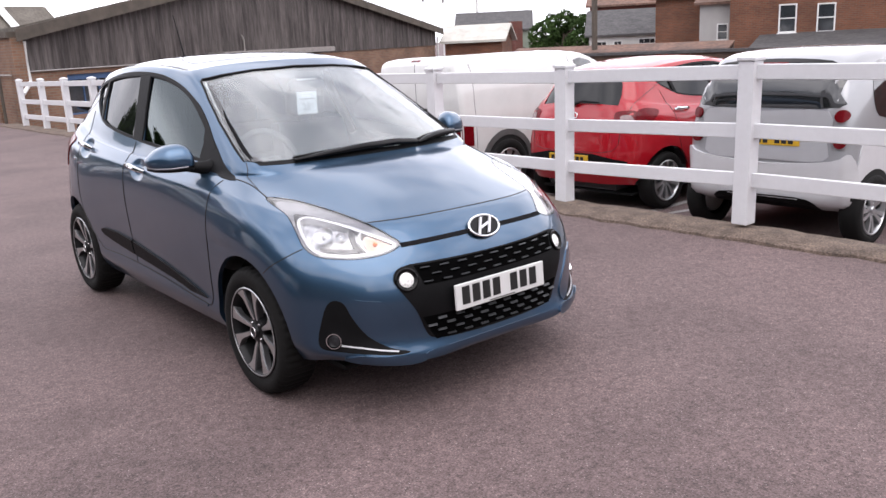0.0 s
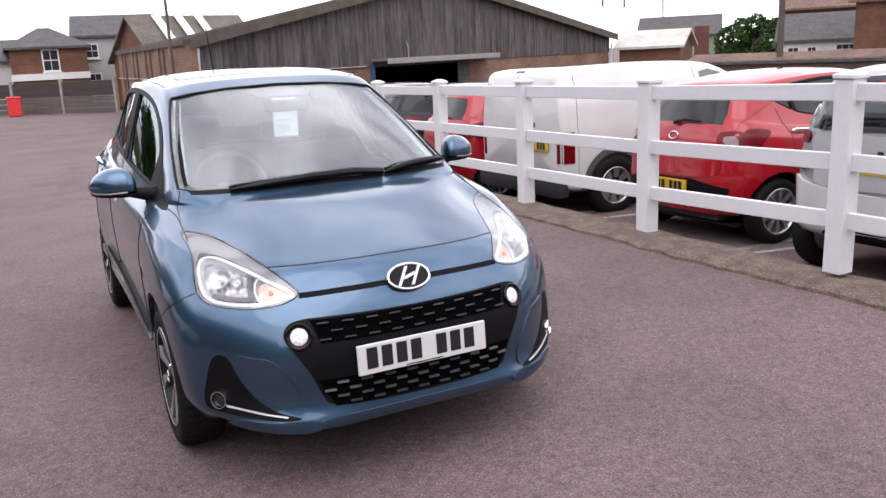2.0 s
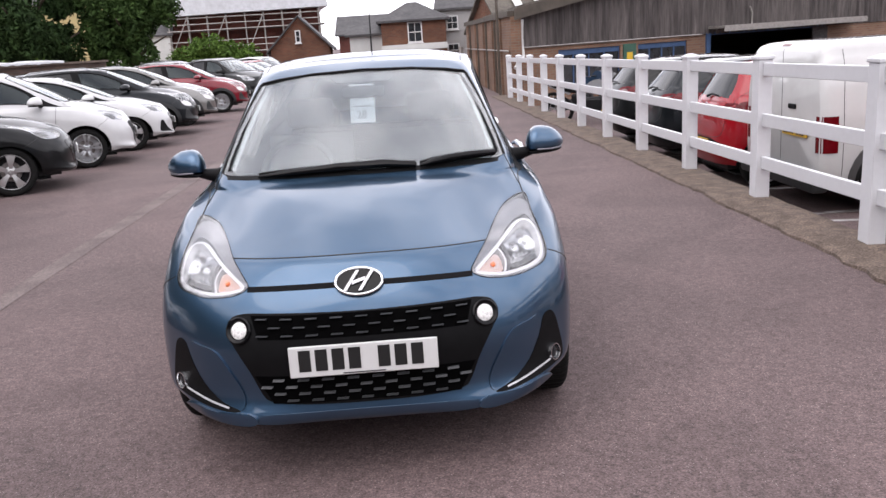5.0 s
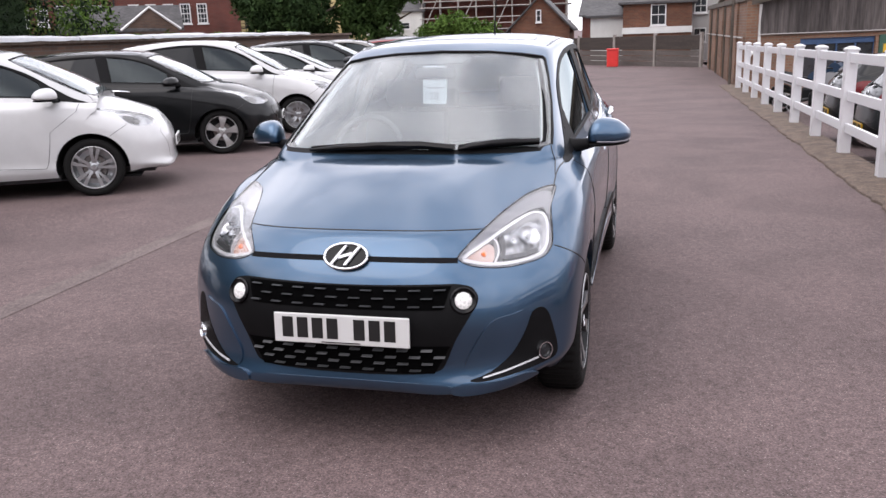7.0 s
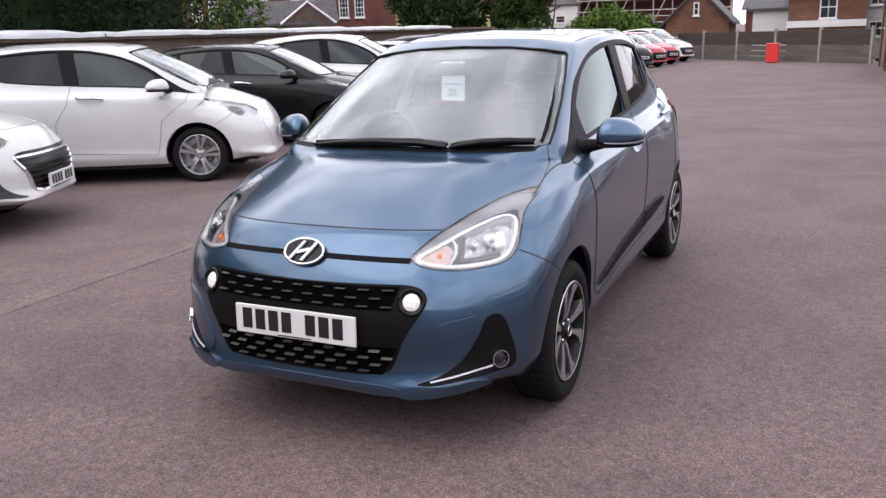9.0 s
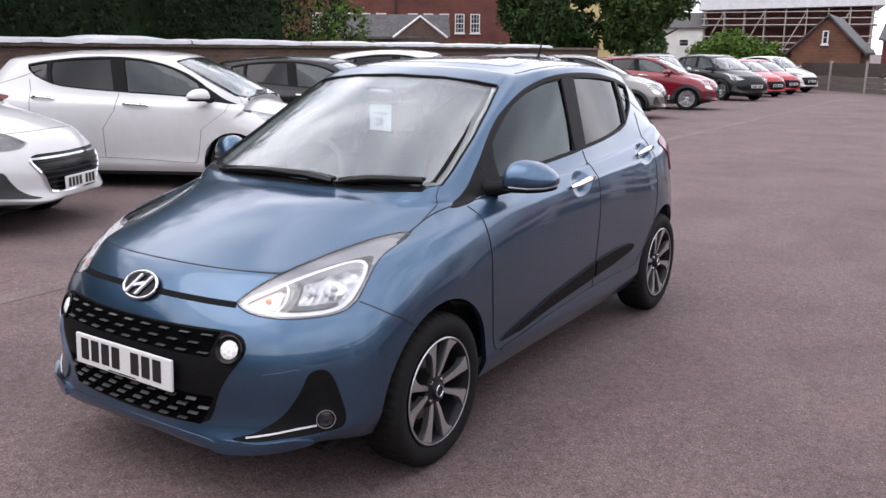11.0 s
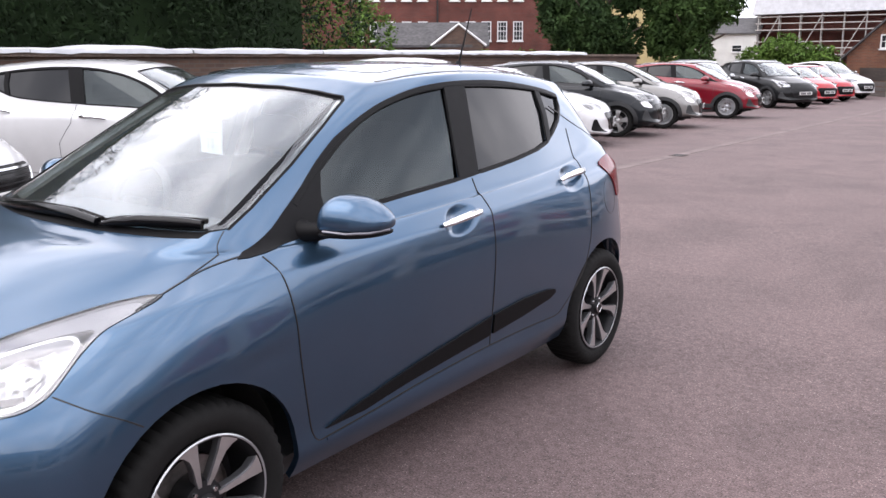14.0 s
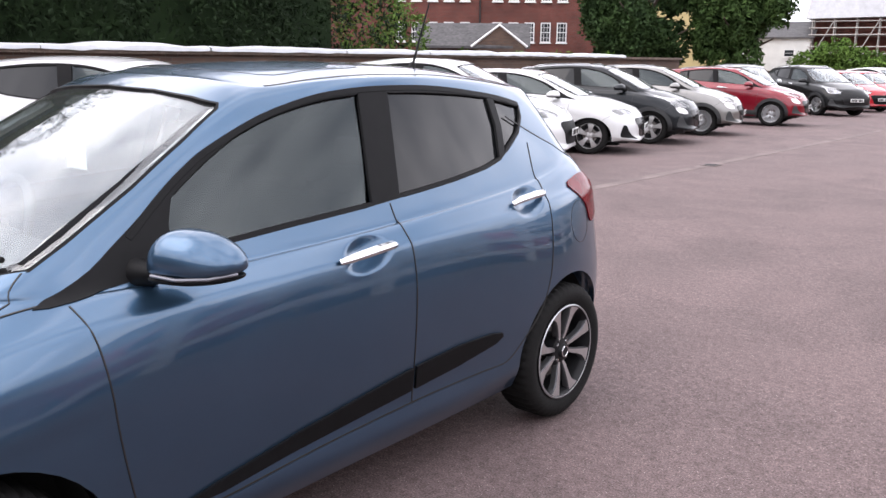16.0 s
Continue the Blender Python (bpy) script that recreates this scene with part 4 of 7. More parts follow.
        for z, w in ((.345, .345), (.39, .37), (.435, .395), (.48, .415), (.525, .44), (.57, .455)):
            keep("grille_bar", strip([(-w, z), (-w / 2, z - .004), (0, z - .006), (w / 2, z - .004), (w, z)], "y", .014, .012, .008), "alloy_dark")
        keep("grille_chrome", strip([p for p in GRILLE_F if p[1] < .60][2:] + [p for p in GRILLE_F if p[1] < .60][:2], "y", .026, .013, .010), "chrome", "", "chrome grille surround")
    # ledge under the doors
    both("sill_ledge", lambda: strip([(y, z - .008) for y, z in DOOR_FOOT], "x", .013, .0045, .008, False, .015), "PAINT", "", "", 40)
    # gaps between panels
    for g in (
        lambda: strip(smooth_poly([(.305, .93), (.328, .85), (.345, .72), (.358, .6), (.385, .45), (.42, .325), (.47, .312)], 4, False), "x", .005, .0022, .004, False, .012),
        lambda: strip(smooth_poly([(1.395, 1.040), (1.418, .82), (1.42, .6), (1.42, .40), (1.42, .352)], 4, False), "x", .005, .0022, .004, False, .012),
        lambda: strip(smooth_poly([(2.30, 1.17), (2.27, 1.05), (2.25, .95), (2.24, .85), (2.215, .66), (2.15, .52), (2.05, .42), (1.98, .365), (1.93, .352)], 4, False), "x", .005, .0022, .004, False, .012),
        lambda: strip(DOOR_FOOT, "x", .006, .002, .004, False, .015),
        lambda: strip(smooth_poly([(-.362, .708), (-.30, .665), (-.24, .63), (-.19, .595)], 4, False), "x"),
        lambda: strip([(.636, 1.006), (.655, .96), (.674, .905)], "y", .004, .002, .004, False, .012)):
        both("panel_gap", g, "ink")
    keep("hood_gap", strip(smooth_poly([(-.474, .789), (-.40, .792), (-.2, .797), (0, .799), (.2, .797), (.40, .792), (.474, .789)], 4, False), "y", .006), "ink")
    both("hood_gap", lambda: strip(smooth_poly([(.682, -.095), (.679, .02), (.679, .12), (.692, .22), (.702, .27)], 4, False), "z", .006, .0022, .004, False, .012), "ink")
    keep("tailgate_gap", strip(smooth_poly([(-.60, 1.28), (-.62, 1.05), (-.58, .80), (-.50, .62), (0, .60), (.50, .62), (.58, .80), (.62, 1.05), (.60, 1.28)], 4, False), "r", .006), "ink")
    # door handles
    both("door_handle", lambda: handle_bm(1.09, 1.33, .905, .918), "chrome", "", "chrome door handle")
    both("door_handle", lambda: handle_bm(2.01, 2.23, .962, .972), "chrome", "", "chrome door handle")
    # mirrors
    both("door_mirror", lambda: mirror_case(), "PAINT", "", "", 180)
    both("mirror_foot", lambda: mirror_foot(), "plastic")
    # cabin
    for n, lo, hi in (("cabin_floor", (-.66, .34, .16), (.66, 2.02, .22)), ("engine_tray", (-.44, -.55, .18), (.44, .34, .24)), ("boot_floor", (-.44, 2.05, .2), (.44, 2.75, .5)), ("rear_bulkhead", (-.62, 2.02, .25), (.62, 2.05, .8))):
        keep(n, boxes([(lo, hi)]), "interior")
    for y in (0, 2.385):
        both("wheel_liner", lambda y=y: liner_bm(y), "void")
    keep("underbody", boxes([((-.60, -.42, .155), (.60, 2.70, .175))]), "void")
    keep("dashboard", prism([(.22, .55), (.20, .93), (.34, .965), (.55, .95), (.66, .90), (.70, .78), (.62, .55)], -.62, .62, "x"), "interior", "", "", 60)
    for x in (-.34, .34):
        keep("front_seat", seat_bm(x, .95), "seat_cloth", "", "", 60)
    keep("rear_seat", join_bm(prism([(1.75, .35), (1.70, .52), (2.1, .55), (2.2, 1.0), (2.32, 1.0), (2.28, .40)], -.58, .58, "x"),
                              *[boxes([((x - .11, 2.22, 1.0), (x + .11, 2.31, 1.13))], .03) for x in (-.36, .36)]), "seat_cloth", "", "", 60)
    ring = [(-.34 + .175 * math.cos(2 * math.pi * i / 28), .60 + .06 * math.sin(2 * math.pi * i / 28), .93 + .165 * math.sin(2 * math.pi * i / 28)) for i in range(28)]
    keep("steering_wheel", join_bm(tube(ring, .016, 8, True), boxes([((-.40, .56, .88), (-.28, .60, .97)), ((-.50, .585, .915), (-.18, .60, .945)), ((-.355, .56, .77), (-.325, .60, .90))], .01)), "interior", "", "black steering wheel", 60)
    keep("sensor_cover", drape([(-.18, 1.404), (.18, 1.404), (.13, 1.366), (-.13, 1.366)], "y", -.016, .004, st, 4), "interior")
    keep("interior_mirror", boxes([((-.11, .70, 1.275), (.11, .73, 1.335))], .02), "interior")
    keep("roof_lining", roof_lining_bm(), "headlining")
    both("pillar_lining", lambda: tube([cast("y", x, z)[0] + Vector((-.02, .035, -.01)) for x, z in ((.63, 1.0), (.60, 1.12), (.565, 1.24), (.52, 1.35))], .02, 6), "headlining")
    both("pillar_lining", lambda: tube([cast("x", y, z)[0] + Vector((-.062, 0, 0)) for y, z in ((1.385, .95), (1.405, 1.16), (1.44, 1.36))], .030, 6), "headlining")
    CANON[hero] = P
    return P


def liner_bm(y):
    """A half-drum over a wheel, closed on the inner side."""
    bm = bmesh.new()
    A = [(y + .352 * math.cos(radians(a)), .29 + .352 * math.sin(radians(a))) for a in range(0, 181, 10)]
    R = [[bm.verts.new((x, p[0], p[1])) for p in A] for x in (.70, .48)]
    for i in range(len(A) - 1):
        bm.faces.new((R[0][i], R[0][i + 1], R[1][i + 1], R[1][i]))
    bm.faces.new(R[1])
    return bm


def handle_bm(y0, y1, z0, z1):
    pts = []
    for t, o in ((0, .006), (.12, .028), (.5, .034), (.85, .030), (1, .010)):
        p, n = cast("x", y0 + (y1 - y0) * t, z0 + (z1 - z0) * t)
        pts.append(p + n * o)
    b = tube(pts, [.009, .014, .0155, .015, .010], 8)
    return b


def mirror_shape(X0, XR, YF, YB, ZT, ZB, z0):
    bm = bmesh.new()
    bmesh.ops.create_uvsphere(bm, u_segments=32, v_segments=18, radius=1)

    def pw(v, e):
        return math.copysign(abs(v) ** e, v)
    for v in bm.verts:
        x, y, z = v.co
        t = (x + 1) / 2
        top = ZT * (1 - .52 * t ** 1.6)
        v.co = (X0 + XR * pw(x, .80), .520 + .085 * t + (YF if y < 0 else YB) * pw(y, .85) * (1 - .15 * t), z0 + (top * pw(z, .95) if z > 0 else ZB * pw(z, .70)) + .006 * t)
    bmesh.ops.recalc_face_normals(bm, faces=bm.faces)
    return bm


def mirror_case():
    return mirror_shape(.872, .098, .088, .100, .102, .030, 1.004)


def mirror_foot():
    return join_bm(tube([(.665, .51, .965), (.715, .50, .968), (.765, .51, .976), (.83, .54, .986)], [.052, .036, .027, .02], 12),
                   mirror_shape(.870, .092, .088, .094, .012, .016, .976))


def seat_bm(x, y):
    return join_bm(boxes([((x - .25, y - .28, .38), (x + .25, y + .27, .56))], .05),
                   prism([(y + .16, .50), (y + .26, .85), (y + .32, 1.06), (y + .42, 1.06), (y + .40, .8), (y + .32, .48)], x - .235, x + .235, "x"),
                   boxes([((x - .13, y + .34, 1.09), (x + .13, y + .43, 1.25))], .035), boxes([((x - .06, y + .38, 1.04), (x - .04, y + .40, 1.12)), ((x + .04, y + .38, 1.04), (x + .06, y + .40, 1.12))]))


def roof_lining_bm():
    bm = bmesh.new()
    V = []
    for i in range(9):
        y = 1.0 + 1.45 * i / 8
        row = []
        for j in range(9):
            x = -.46 + .92 * j / 8
            row.append(bm.verts.new(cast("z", x, y)[0] - Vector((0, 0, .045))))
        V.append(row)
    for i in range(8):
        for j in range(8):
            bm.faces.new((V[i][j], V[i][j + 1], V[i + 1][j + 1], V[i + 1][j]))
    return bm


def warp_fn(front, base, rear, width, height, belt, nose=1.0, cowl=0, box_k=0.0, box_y=1.0, ride=0.0, tail=0.0):
    """Stretches the hatchback's measures to another car's: overhangs, wheelbase, width, height and belt line."""
    ys = [-.78, 0, .15, .95, 2.385, 2.93]
    k = base / 2.385
    yt = [-front, 0, .15 * k, .95 * k, base, base + rear]
    zs, zt = [0, .21, .60, .95, 1.30, 1.49], [0, .21 + ride, .60 * belt / .95, belt, belt + (height - belt) * .648, height]

    def f(V):
        V = np.array(V, float)
        x, y, z = V[:, 0].copy(), V[:, 1].copy(), V[:, 2].copy()
        s = np.clip((z - .85) / .5, 0, 1)
        s = s * s * (3 - 2 * s)
        g = np.clip((y - box_y + .5) / .7, 0, 1)
        x2 = x * (width / 1.66) * (1 + box_k * s * g)
        y2 = np.interp(y, ys, yt) + cowl * np.interp(y, ys, [0, 0, 1, .8, 0, 0]) * np.clip((z - .66) / .2, 0, 1) + tail * s * np.clip((y - 1.6) / 1.0, 0, 1)
        z2 = np.interp(z, zs, zt)
        if box_k:
            z2 = z2 + np.clip(height - z2, 0, .2) * .55 * g * np.clip((z - 1.33) / .08, 0, 1)
        hood = np.clip((.9 - z) / .25, 0, 1) * np.clip((.2 - y) / .5, 0, 1)
        return np.stack([x2, y2, z2 + (nose - 1) * hood * .1], 1)
    return f


def make_car(name, paint, label, m, hero=False, warp=None, base=2.385, wheel=("ten", .29, .205, .18), wx=.80, plate=("plate_white", "plate_yellow"), skip=(), group="", grille="plastic", suv=None, windows="glass_dark", slats=False, plate_z=.47, lamp="reflector"):
    car = thing(name, label, "car" if "van" not in name else "van", m, group)
    made = {}
    for pname, me, mk, par, lab, sm in canon(hero):
        if pname in skip or (pname in SUV_ONLY and not suv) or (pname in SLATS and not slats):
            continue
        if warp:
            d = me.copy()
            V = np.empty(len(d.vertices) * 3)
            d.vertices.foreach_get("co", V)
            V = warp(V.reshape(-1, 3))
            d.vertices.foreach_set("co", V.ravel())
            d.update()
        else:
            d = me.copy()
        d.materials.clear()
        key = paint if mk == "PAINT" else (suv if suv and pname in ("fog_recess", "lower_valance", "rear_bumper_trim") else mk)
        if pname == "headlamp":
            key = lamp
        if pname == "grille_surround":
            key = grille
        d.materials.append(M[key])
        d.polygons.foreach_set("use_smooth", [True] * len(d.polygons))
        if sm < 180:
            d.set_sharp_from_angle(angle=radians(sm))
        ob = new(pname, d)
        ob.parent = made.get(par, car)
        if lab:
            tagged(ob, lab)
        if pname in GLASS:
            ob.visible_shadow = False
        made[pname] = ob
    st, R, r, w = wheel
    for y in (0, base):
        for side in (1, -1):
            add_wheel(car, y, wx, R - (.012 if hero else .002), side, st, R, r, w, -5 + 3 * y if hero else None)
    if not hero:
        f = warp or (lambda V: np.array(V, float))
        for k, (y, z, sg) in enumerate(((-.77, plate_z, 1), (2.947, .515, -1))):
            if plate[k]:
                c = f([(0, y, z)])[0]
                pl = part("number_plate", boxes([((-.26, -.008, -.055), (.26, .008, .055))], .004), M[plate[k]], car)
                pl.matrix_basis = Matrix.Translation((0, c[1] - .014 * sg, c[2])) @ (Matrix.Identity(4) if sg > 0 else Matrix.Rotation(math.pi, 4, "Z"))
                for i in range(7):
                    b = new("plate_mark", MARK)
                    b.parent = pl
                    b.matrix_basis = Matrix.Translation((-.205 + .058 * i + (.045 if i > 3 else 0), -.009, 0))
    return car


# ---------- the blue hatchback ----------
hero = make_car("hatchback_car", "paint_blue", "metallic blue five-door hatchback parked on reddish asphalt", pose(.012, 0, 0), hero=True, wheel=("hero", .294, .203, .185), wx=.806)


def wall_bm(poly, axis, top, deep):
    """The side wall of a recess, running in from the skin along an outline."""
    n = len(poly)
    bm = bmesh.new()
    A, B = [], []
    for p in poly:
        q, m = cast(axis, *p)
        A.append(bm.verts.new(q + m * top))
        B.append(bm.verts.new(q - m * deep))
    for i in range(n):
        bm.faces.new((A[i], A[(i + 1) % n], B[(i + 1) % n], B[i]))
    return bm


def dish_bm(r, depth, seg=24):
    """A parabolic reflector facing -y."""
    bm = lathe([(r * k, depth * (1 - k * k)) for k in (1, .85, .65, .45, .25, .08)], seg)
    bmesh.ops.rotate(bm, verts=bm.verts, matrix=Matrix.Rotation(radians(90), 3, "Z"))
    return bm


def on_skin(axis, a, b, out, spin=0):
    """Pose on the skin, its -y along the outward normal."""
    p, n = cast(axis, a, b)
    q = (-n).to_track_quat("Y", "Z").to_matrix().to_4x4()
    return Matrix.Translation(p + n * out) @ q @ Matrix.Rotation(radians(spin), 4, "Y")


def mirrored(m):
    f = Matrix.Diagonal((-1, 1, 1, 1))
    return f @ m @ f


def hero_front():
    for s in (1, -1):
        pl = [(s * x, z) for x, z in HL]
        RING = smooth_poly([(.684, .790), (.662, .811), (.618, .813), (.558, .790), (.495, .754), (.428, .713), (.448, .698), (.523, .683), (.61, .681), (.674, .690), (.697, .713), (.696, .755)], 4)
        ring = [(s * x, z) for x, z in RING]
        hl = part("headlamp", drape(inset(pl, .995), "y", -.036, .006, .02), M["lamp_dark"], hero, "clear-lens halogen headlamp with an amber indicator", 60)
        part("lamp_edge", wall_bm(pl, "y", .0, .04), M["lamp_grey"], hl)
        tail = smooth_poly([(.655, .866), (.686, .857), (.684, .83), (.688, .802), (.672, .820), (.645, .828), (.566, .806), (.495, .763), (.424, .717), (.410, .709), (.426, .736), (.472, .779), (.526, .820), (.583, .851), (.625, .864)], 2)
        part("tail_panel", drape([(s * x, z) for x, z in tail], "y", -.007, .006, .02), M["lamp_grey"], hl, "", 60)
        part("rim_panel", strip(inset(pl, .985), "y", .020, -.006, .006, True, .012), M["lamp_grey"], hl, "", 60)
        part("chamber", drape(inset(ring, .96), "y", -.030, .003, .02), M["reflector"], hl, "", 60)
        part("bezel", strip(ring, "y", .019, -.003, .028, True, .012), M["lamp_white"], hl, "pale chrome bezel", 60)
        part("lamp_seal", strip(pl, "y", .0045, .0012, .006, True, .012), M["plastic"], hl)
        tip = [(s * x, z) for x, z in smooth_poly([(.520, .738), (.499, .748), (.468, .738), (.436, .714), (.465, .701), (.525, .692), (.528, .714)], 3)]
        part("indicator", drape(tip, "y", -.012, .015, .03), M["lens_glint"], hl, "pale indicator lens with an amber bulb", 40)
        p, n = cast("y", s * .492, .718)
        ab = bmesh.new()
        bmesh.ops.create_uvsphere(ab, u_segments=12, v_segments=8, radius=.010)
        part("indicator_bulb", ab, M["amber"], hl, "", 180).matrix_basis = Matrix.Translation(p - n * .010)
        part("divider", strip([(s * x, z) for x, z in smooth_poly([(.533, .688), (.541, .715), (.530, .745), (.512, .762)], 4, False)], "y", .010, -.004, .026), M["lamp_white"], hl, "", 60)
        part("divider", strip([(s * x, z) for x, z in smooth_poly([(.548, .690), (.558, .72), (.548, .755), (.535, .775)], 4, False)], "y", .026, -.012, .02), M["lamp_dark"], hl, "", 60)
        part("lower_shade", strip([(s * x, z) for x, z in smooth_poly([(.562, .701), (.61, .701), (.675, .709)], 4, False)], "y", .026, -.012, .02), M["lamp_dark"], hl, "", 60)
        for x, z, r in ((.636, .757, .043), (.585, .752, .022)):
            d = part("reflector_dish", dish_bm(r, .022, 14), M["chrome_lamp"], hl, "", 0)
            p, n = cast("y", s * x, z)
            d.matrix_basis = Matrix.Translation(p - n * .010) @ (-n).to_track_quat("Y", "Z").to_matrix().to_4x4()
            bulb = bmesh.new()
            bmesh.ops.create_uvsphere(bulb, u_segments=12, v_segments=8, radius=r * .26)
            b = part("bulb", bulb, M["glass_bulb"], hl, "", 180)
            b.matrix_basis = Matrix.Translation(p - n * .014)
        for i in range(7):
            x = .565 + .019 * i
            part("reflector_rib", strip([(s * x, .716 + .001 * i), (s * (x - .002), .728 + .002 * i)], "y", .004, -.014, .016), M["chrome_lamp"], hl)
        # running lamp
        m = on_skin("y", s * .437, .573, .006)
        ring = lathe([(.0, -.004), (.049, -.004), (.0495, .004), (.044, .008), (.034, .004), (.032, -.002)], 36)
        bmesh.ops.rotate(ring, verts=ring.verts, matrix=Matrix.Rotation(radians(-90), 3, "Z"))
        rl = part("running_lamp", ring, M["gloss_black"], hero, "round bright daytime running lamp", 40)
        rl.matrix_basis = m
        lens = lathe([(.0, .007), (.016, .006), (.026, .003), (.031, -.001)], 30)
        bmesh.ops.rotate(lens, verts=lens.verts, matrix=Matrix.Rotation(radians(-90), 3, "Z"))
        part("lens", lens, M["drl"], rl, "glowing white lens", 60)
        # fog lamp
        m = on_skin("y", s * .703, .345, .004)
        ring = lathe([(.0265, -.002), (.029, .010), (.032, .010), (.034, -.004)], 32)
        bmesh.ops.rotate(ring, verts=ring.verts, matrix=Matrix.Rotation(radians(-90), 3, "Z"))
        fg = part("fog_lamp", ring, M["chrome"], hero, "round fog lamp with a chrome ring", 40)
        fg.matrix_basis = m
        lens = lathe([(.0, .006), (.014, .005), (.0255, .0)], 24)
        bmesh.ops.rotate(lens, verts=lens.verts, matrix=Matrix.Rotation(radians(-90), 3, "Z"))
        part("lens", lens, M["fog_glass"], fg, "", 60)
        part("chrome_trim", strip([(s * x, z) for x, z in ((.505, .287), (.57, .300), (.64, .316), (.685, .324))], "y", .008, .006, .006), M["lamp_white"], hero, "thin chrome strip")
        # blue blade across the inner part of the fog recess
        part("bumper_blade", drape([(s * x, z) for x, z in smooth_poly([(.455, .285), (.53, .315), (.59, .375), (.625, .45), (.64, .512), (.60, .508), (.53, .49), (.47, .40), (.44, .33)], 3)], "y", .006, .010, .03), M["paint_blue"], hero, "", 40)
        # lip corner below
        P = [(.395, .246), (.43, .272), (.55, .272), (.64, .284), (.68, .276), (.60, .254), (.46, .238)]
        part("lip", drape([(s * x, z) for x, z in smooth_poly(P, 3)], "y", .016, .03, .03), M["paint_blue"], hero, "", 50)
    part("lip", drape(smooth_poly([(-.40, .238), (-.38, .266), (-.2, .274), (0, .276), (.2, .274), (.38, .266), (.40, .238), (.2, .234), (0, .233), (-.2, .234)], 3), "y", .006, .02, .03), M["paint_blue"], hero, "", 50)
    # slot under the bonnet edge
    part("slot_trim", strip(smooth_poly([(-.405, .703), (-.256, .709), (-.12, .712), (0, .713), (.12, .712), (.256, .709), (.405, .703)], 4, False), "y", .029, .002, .010), M["frit"], hero, "black slot under the bonnet edge")
    # grille: rows of dashes on two near-black sheets, recess shade put into their colour
    for zs in ((.556, .583, .610), (.319, .346, .373, .400)):
        lo, hi = zs[0] - .012, zs[-1] + .013
        top_w, bot_w = (.372, .368) if zs[0] > .5 else (.372, .335)
        net = part("grille_net", drape([(-bot_w, lo), (bot_w, lo), (top_w + .02, hi), (-top_w - .02, hi)], "y", .0055, .008, .03), M["net_shade"], hero)
        for r, z in enumerate(zs):
            w = bot_w + (top_w - bot_w) * (z - lo) / (hi - lo)
            pitch = .088
            n = int(w / pitch) + 1
            for i in range(-n, n + 1):
                x = i * pitch + (pitch / 2 if r % 2 else 0)
                if abs(x) > w - .006:
                    continue
                ob = new("grille_dash", DASH)
                ob.parent = net
                ob.matrix_basis = on_skin("y", x, z, .008)
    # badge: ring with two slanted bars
    bd = new("badge")
    bd.parent = hero
    bd.matrix_basis = on_skin("y", 0, .716, .012)
    rr = [(.083 * math.cos(2 * math.pi * i / 40), 0, .050 * math.sin(2 * math.pi * i / 40)) for i in range(40)]
    part("badge_ring", tube(rr, .0062, 8, True), M["chrome"], bd, "", 60)
    part("badge_field", lens_disc(.080, .047), M["gloss_black"], bd)
    for s in (-1, 1):
        part("badge_bar", prism([(s * .027 - .006 - .024, -.038), (s * .027 + .006 - .024, -.038), (s * .027 + .006 + .024, .038), (s * .027 - .006 + .024, .038)], -.010, -.002, "y"), M["lamp_white"], bd)
    part("badge_bar", prism([(-.024, -.014), (.024, .002), (.024, .014), (-.024, -.002)], -.009, -.002, "y"), M["lamp_white"], bd)
    # plate
    pl = part("number_plate", boxes([((-.26, -.006, -.0555), (.26, .006, .0555))], .004), M["plate_white"], hero, "white front number plate")
    pl.matrix_basis = Matrix.Translation((.0, -.769, .472)) @ Matrix.Rotation(radians(-3), 4, "X")
    for i in range(7):
        x = -.205 + .058 * i + (.045 if i > 3 else 0)
        k = new("plate_mark", MARK)
        k.parent = pl
        k.matrix_basis = Matrix.Translation((x, -.0066, .004))
    part("plate_foot_mark", boxes([((-.075, -.0072, -.050), (.075, -.0062, -.046))]), M["ink"], pl)


def lens_disc(a, b):
    bm = bmesh.new()
    vs = [bm.verts.new((a * math.cos(2 * math.pi * i / 40), 0, b * math.sin(2 * math.pi * i / 40))) for i in range(40)]
    bm.faces.new(vs)
    g = bmesh.ops.extrude_face_region(bm, geom=bm.faces[:])
    for v in g["geom"]:
        if isinstance(v, bmesh.types.BMVert):
            v.co.y += .006
    bmesh.ops.recalc_face_normals(bm, faces=bm.faces)
    return bm


M["lamp_white"] = mat("pale_lamp_bezel", (.56, .56, .58), .25, .2, var=.03)
M["lamp_grey"] = mat("silver_grey_lamp_housing", (.155, .155, .172), .36, .6, var=.12, scale=5)
M["lamp_dark"] = mat("dark_lamp_shade", (.05, .05, .055), .3, .3, var=.05)
M["chrome_lamp"] = mat("faceted_lamp_chrome", (.70, .71, .73), .10, 1.0, var=.1, bump=.5, bscale=60)
# orange patches paint a reflection into the pale lens colour
M["lens_glint"] = mat("pale_lens_painted_glint", (.46, .42, .41), .2, .4, color2=(.46, .20, .12), scale=14)
M["glass_bulb"] = mat("pearl_bulb_glass", (.55, .56, .58), .08, .2, var=.05, coat=1)
M["fog_glass"] = mat("smoky_fog_lens", (.02, .02, .022), .15, var=.3, scale=60, spec=.3)
M["dash_grey"] = mat("grey_grille_plastic", (.022, .023, .025), .42, var=.1)
DASH = bpy.data.meshes.new("grille_dash")
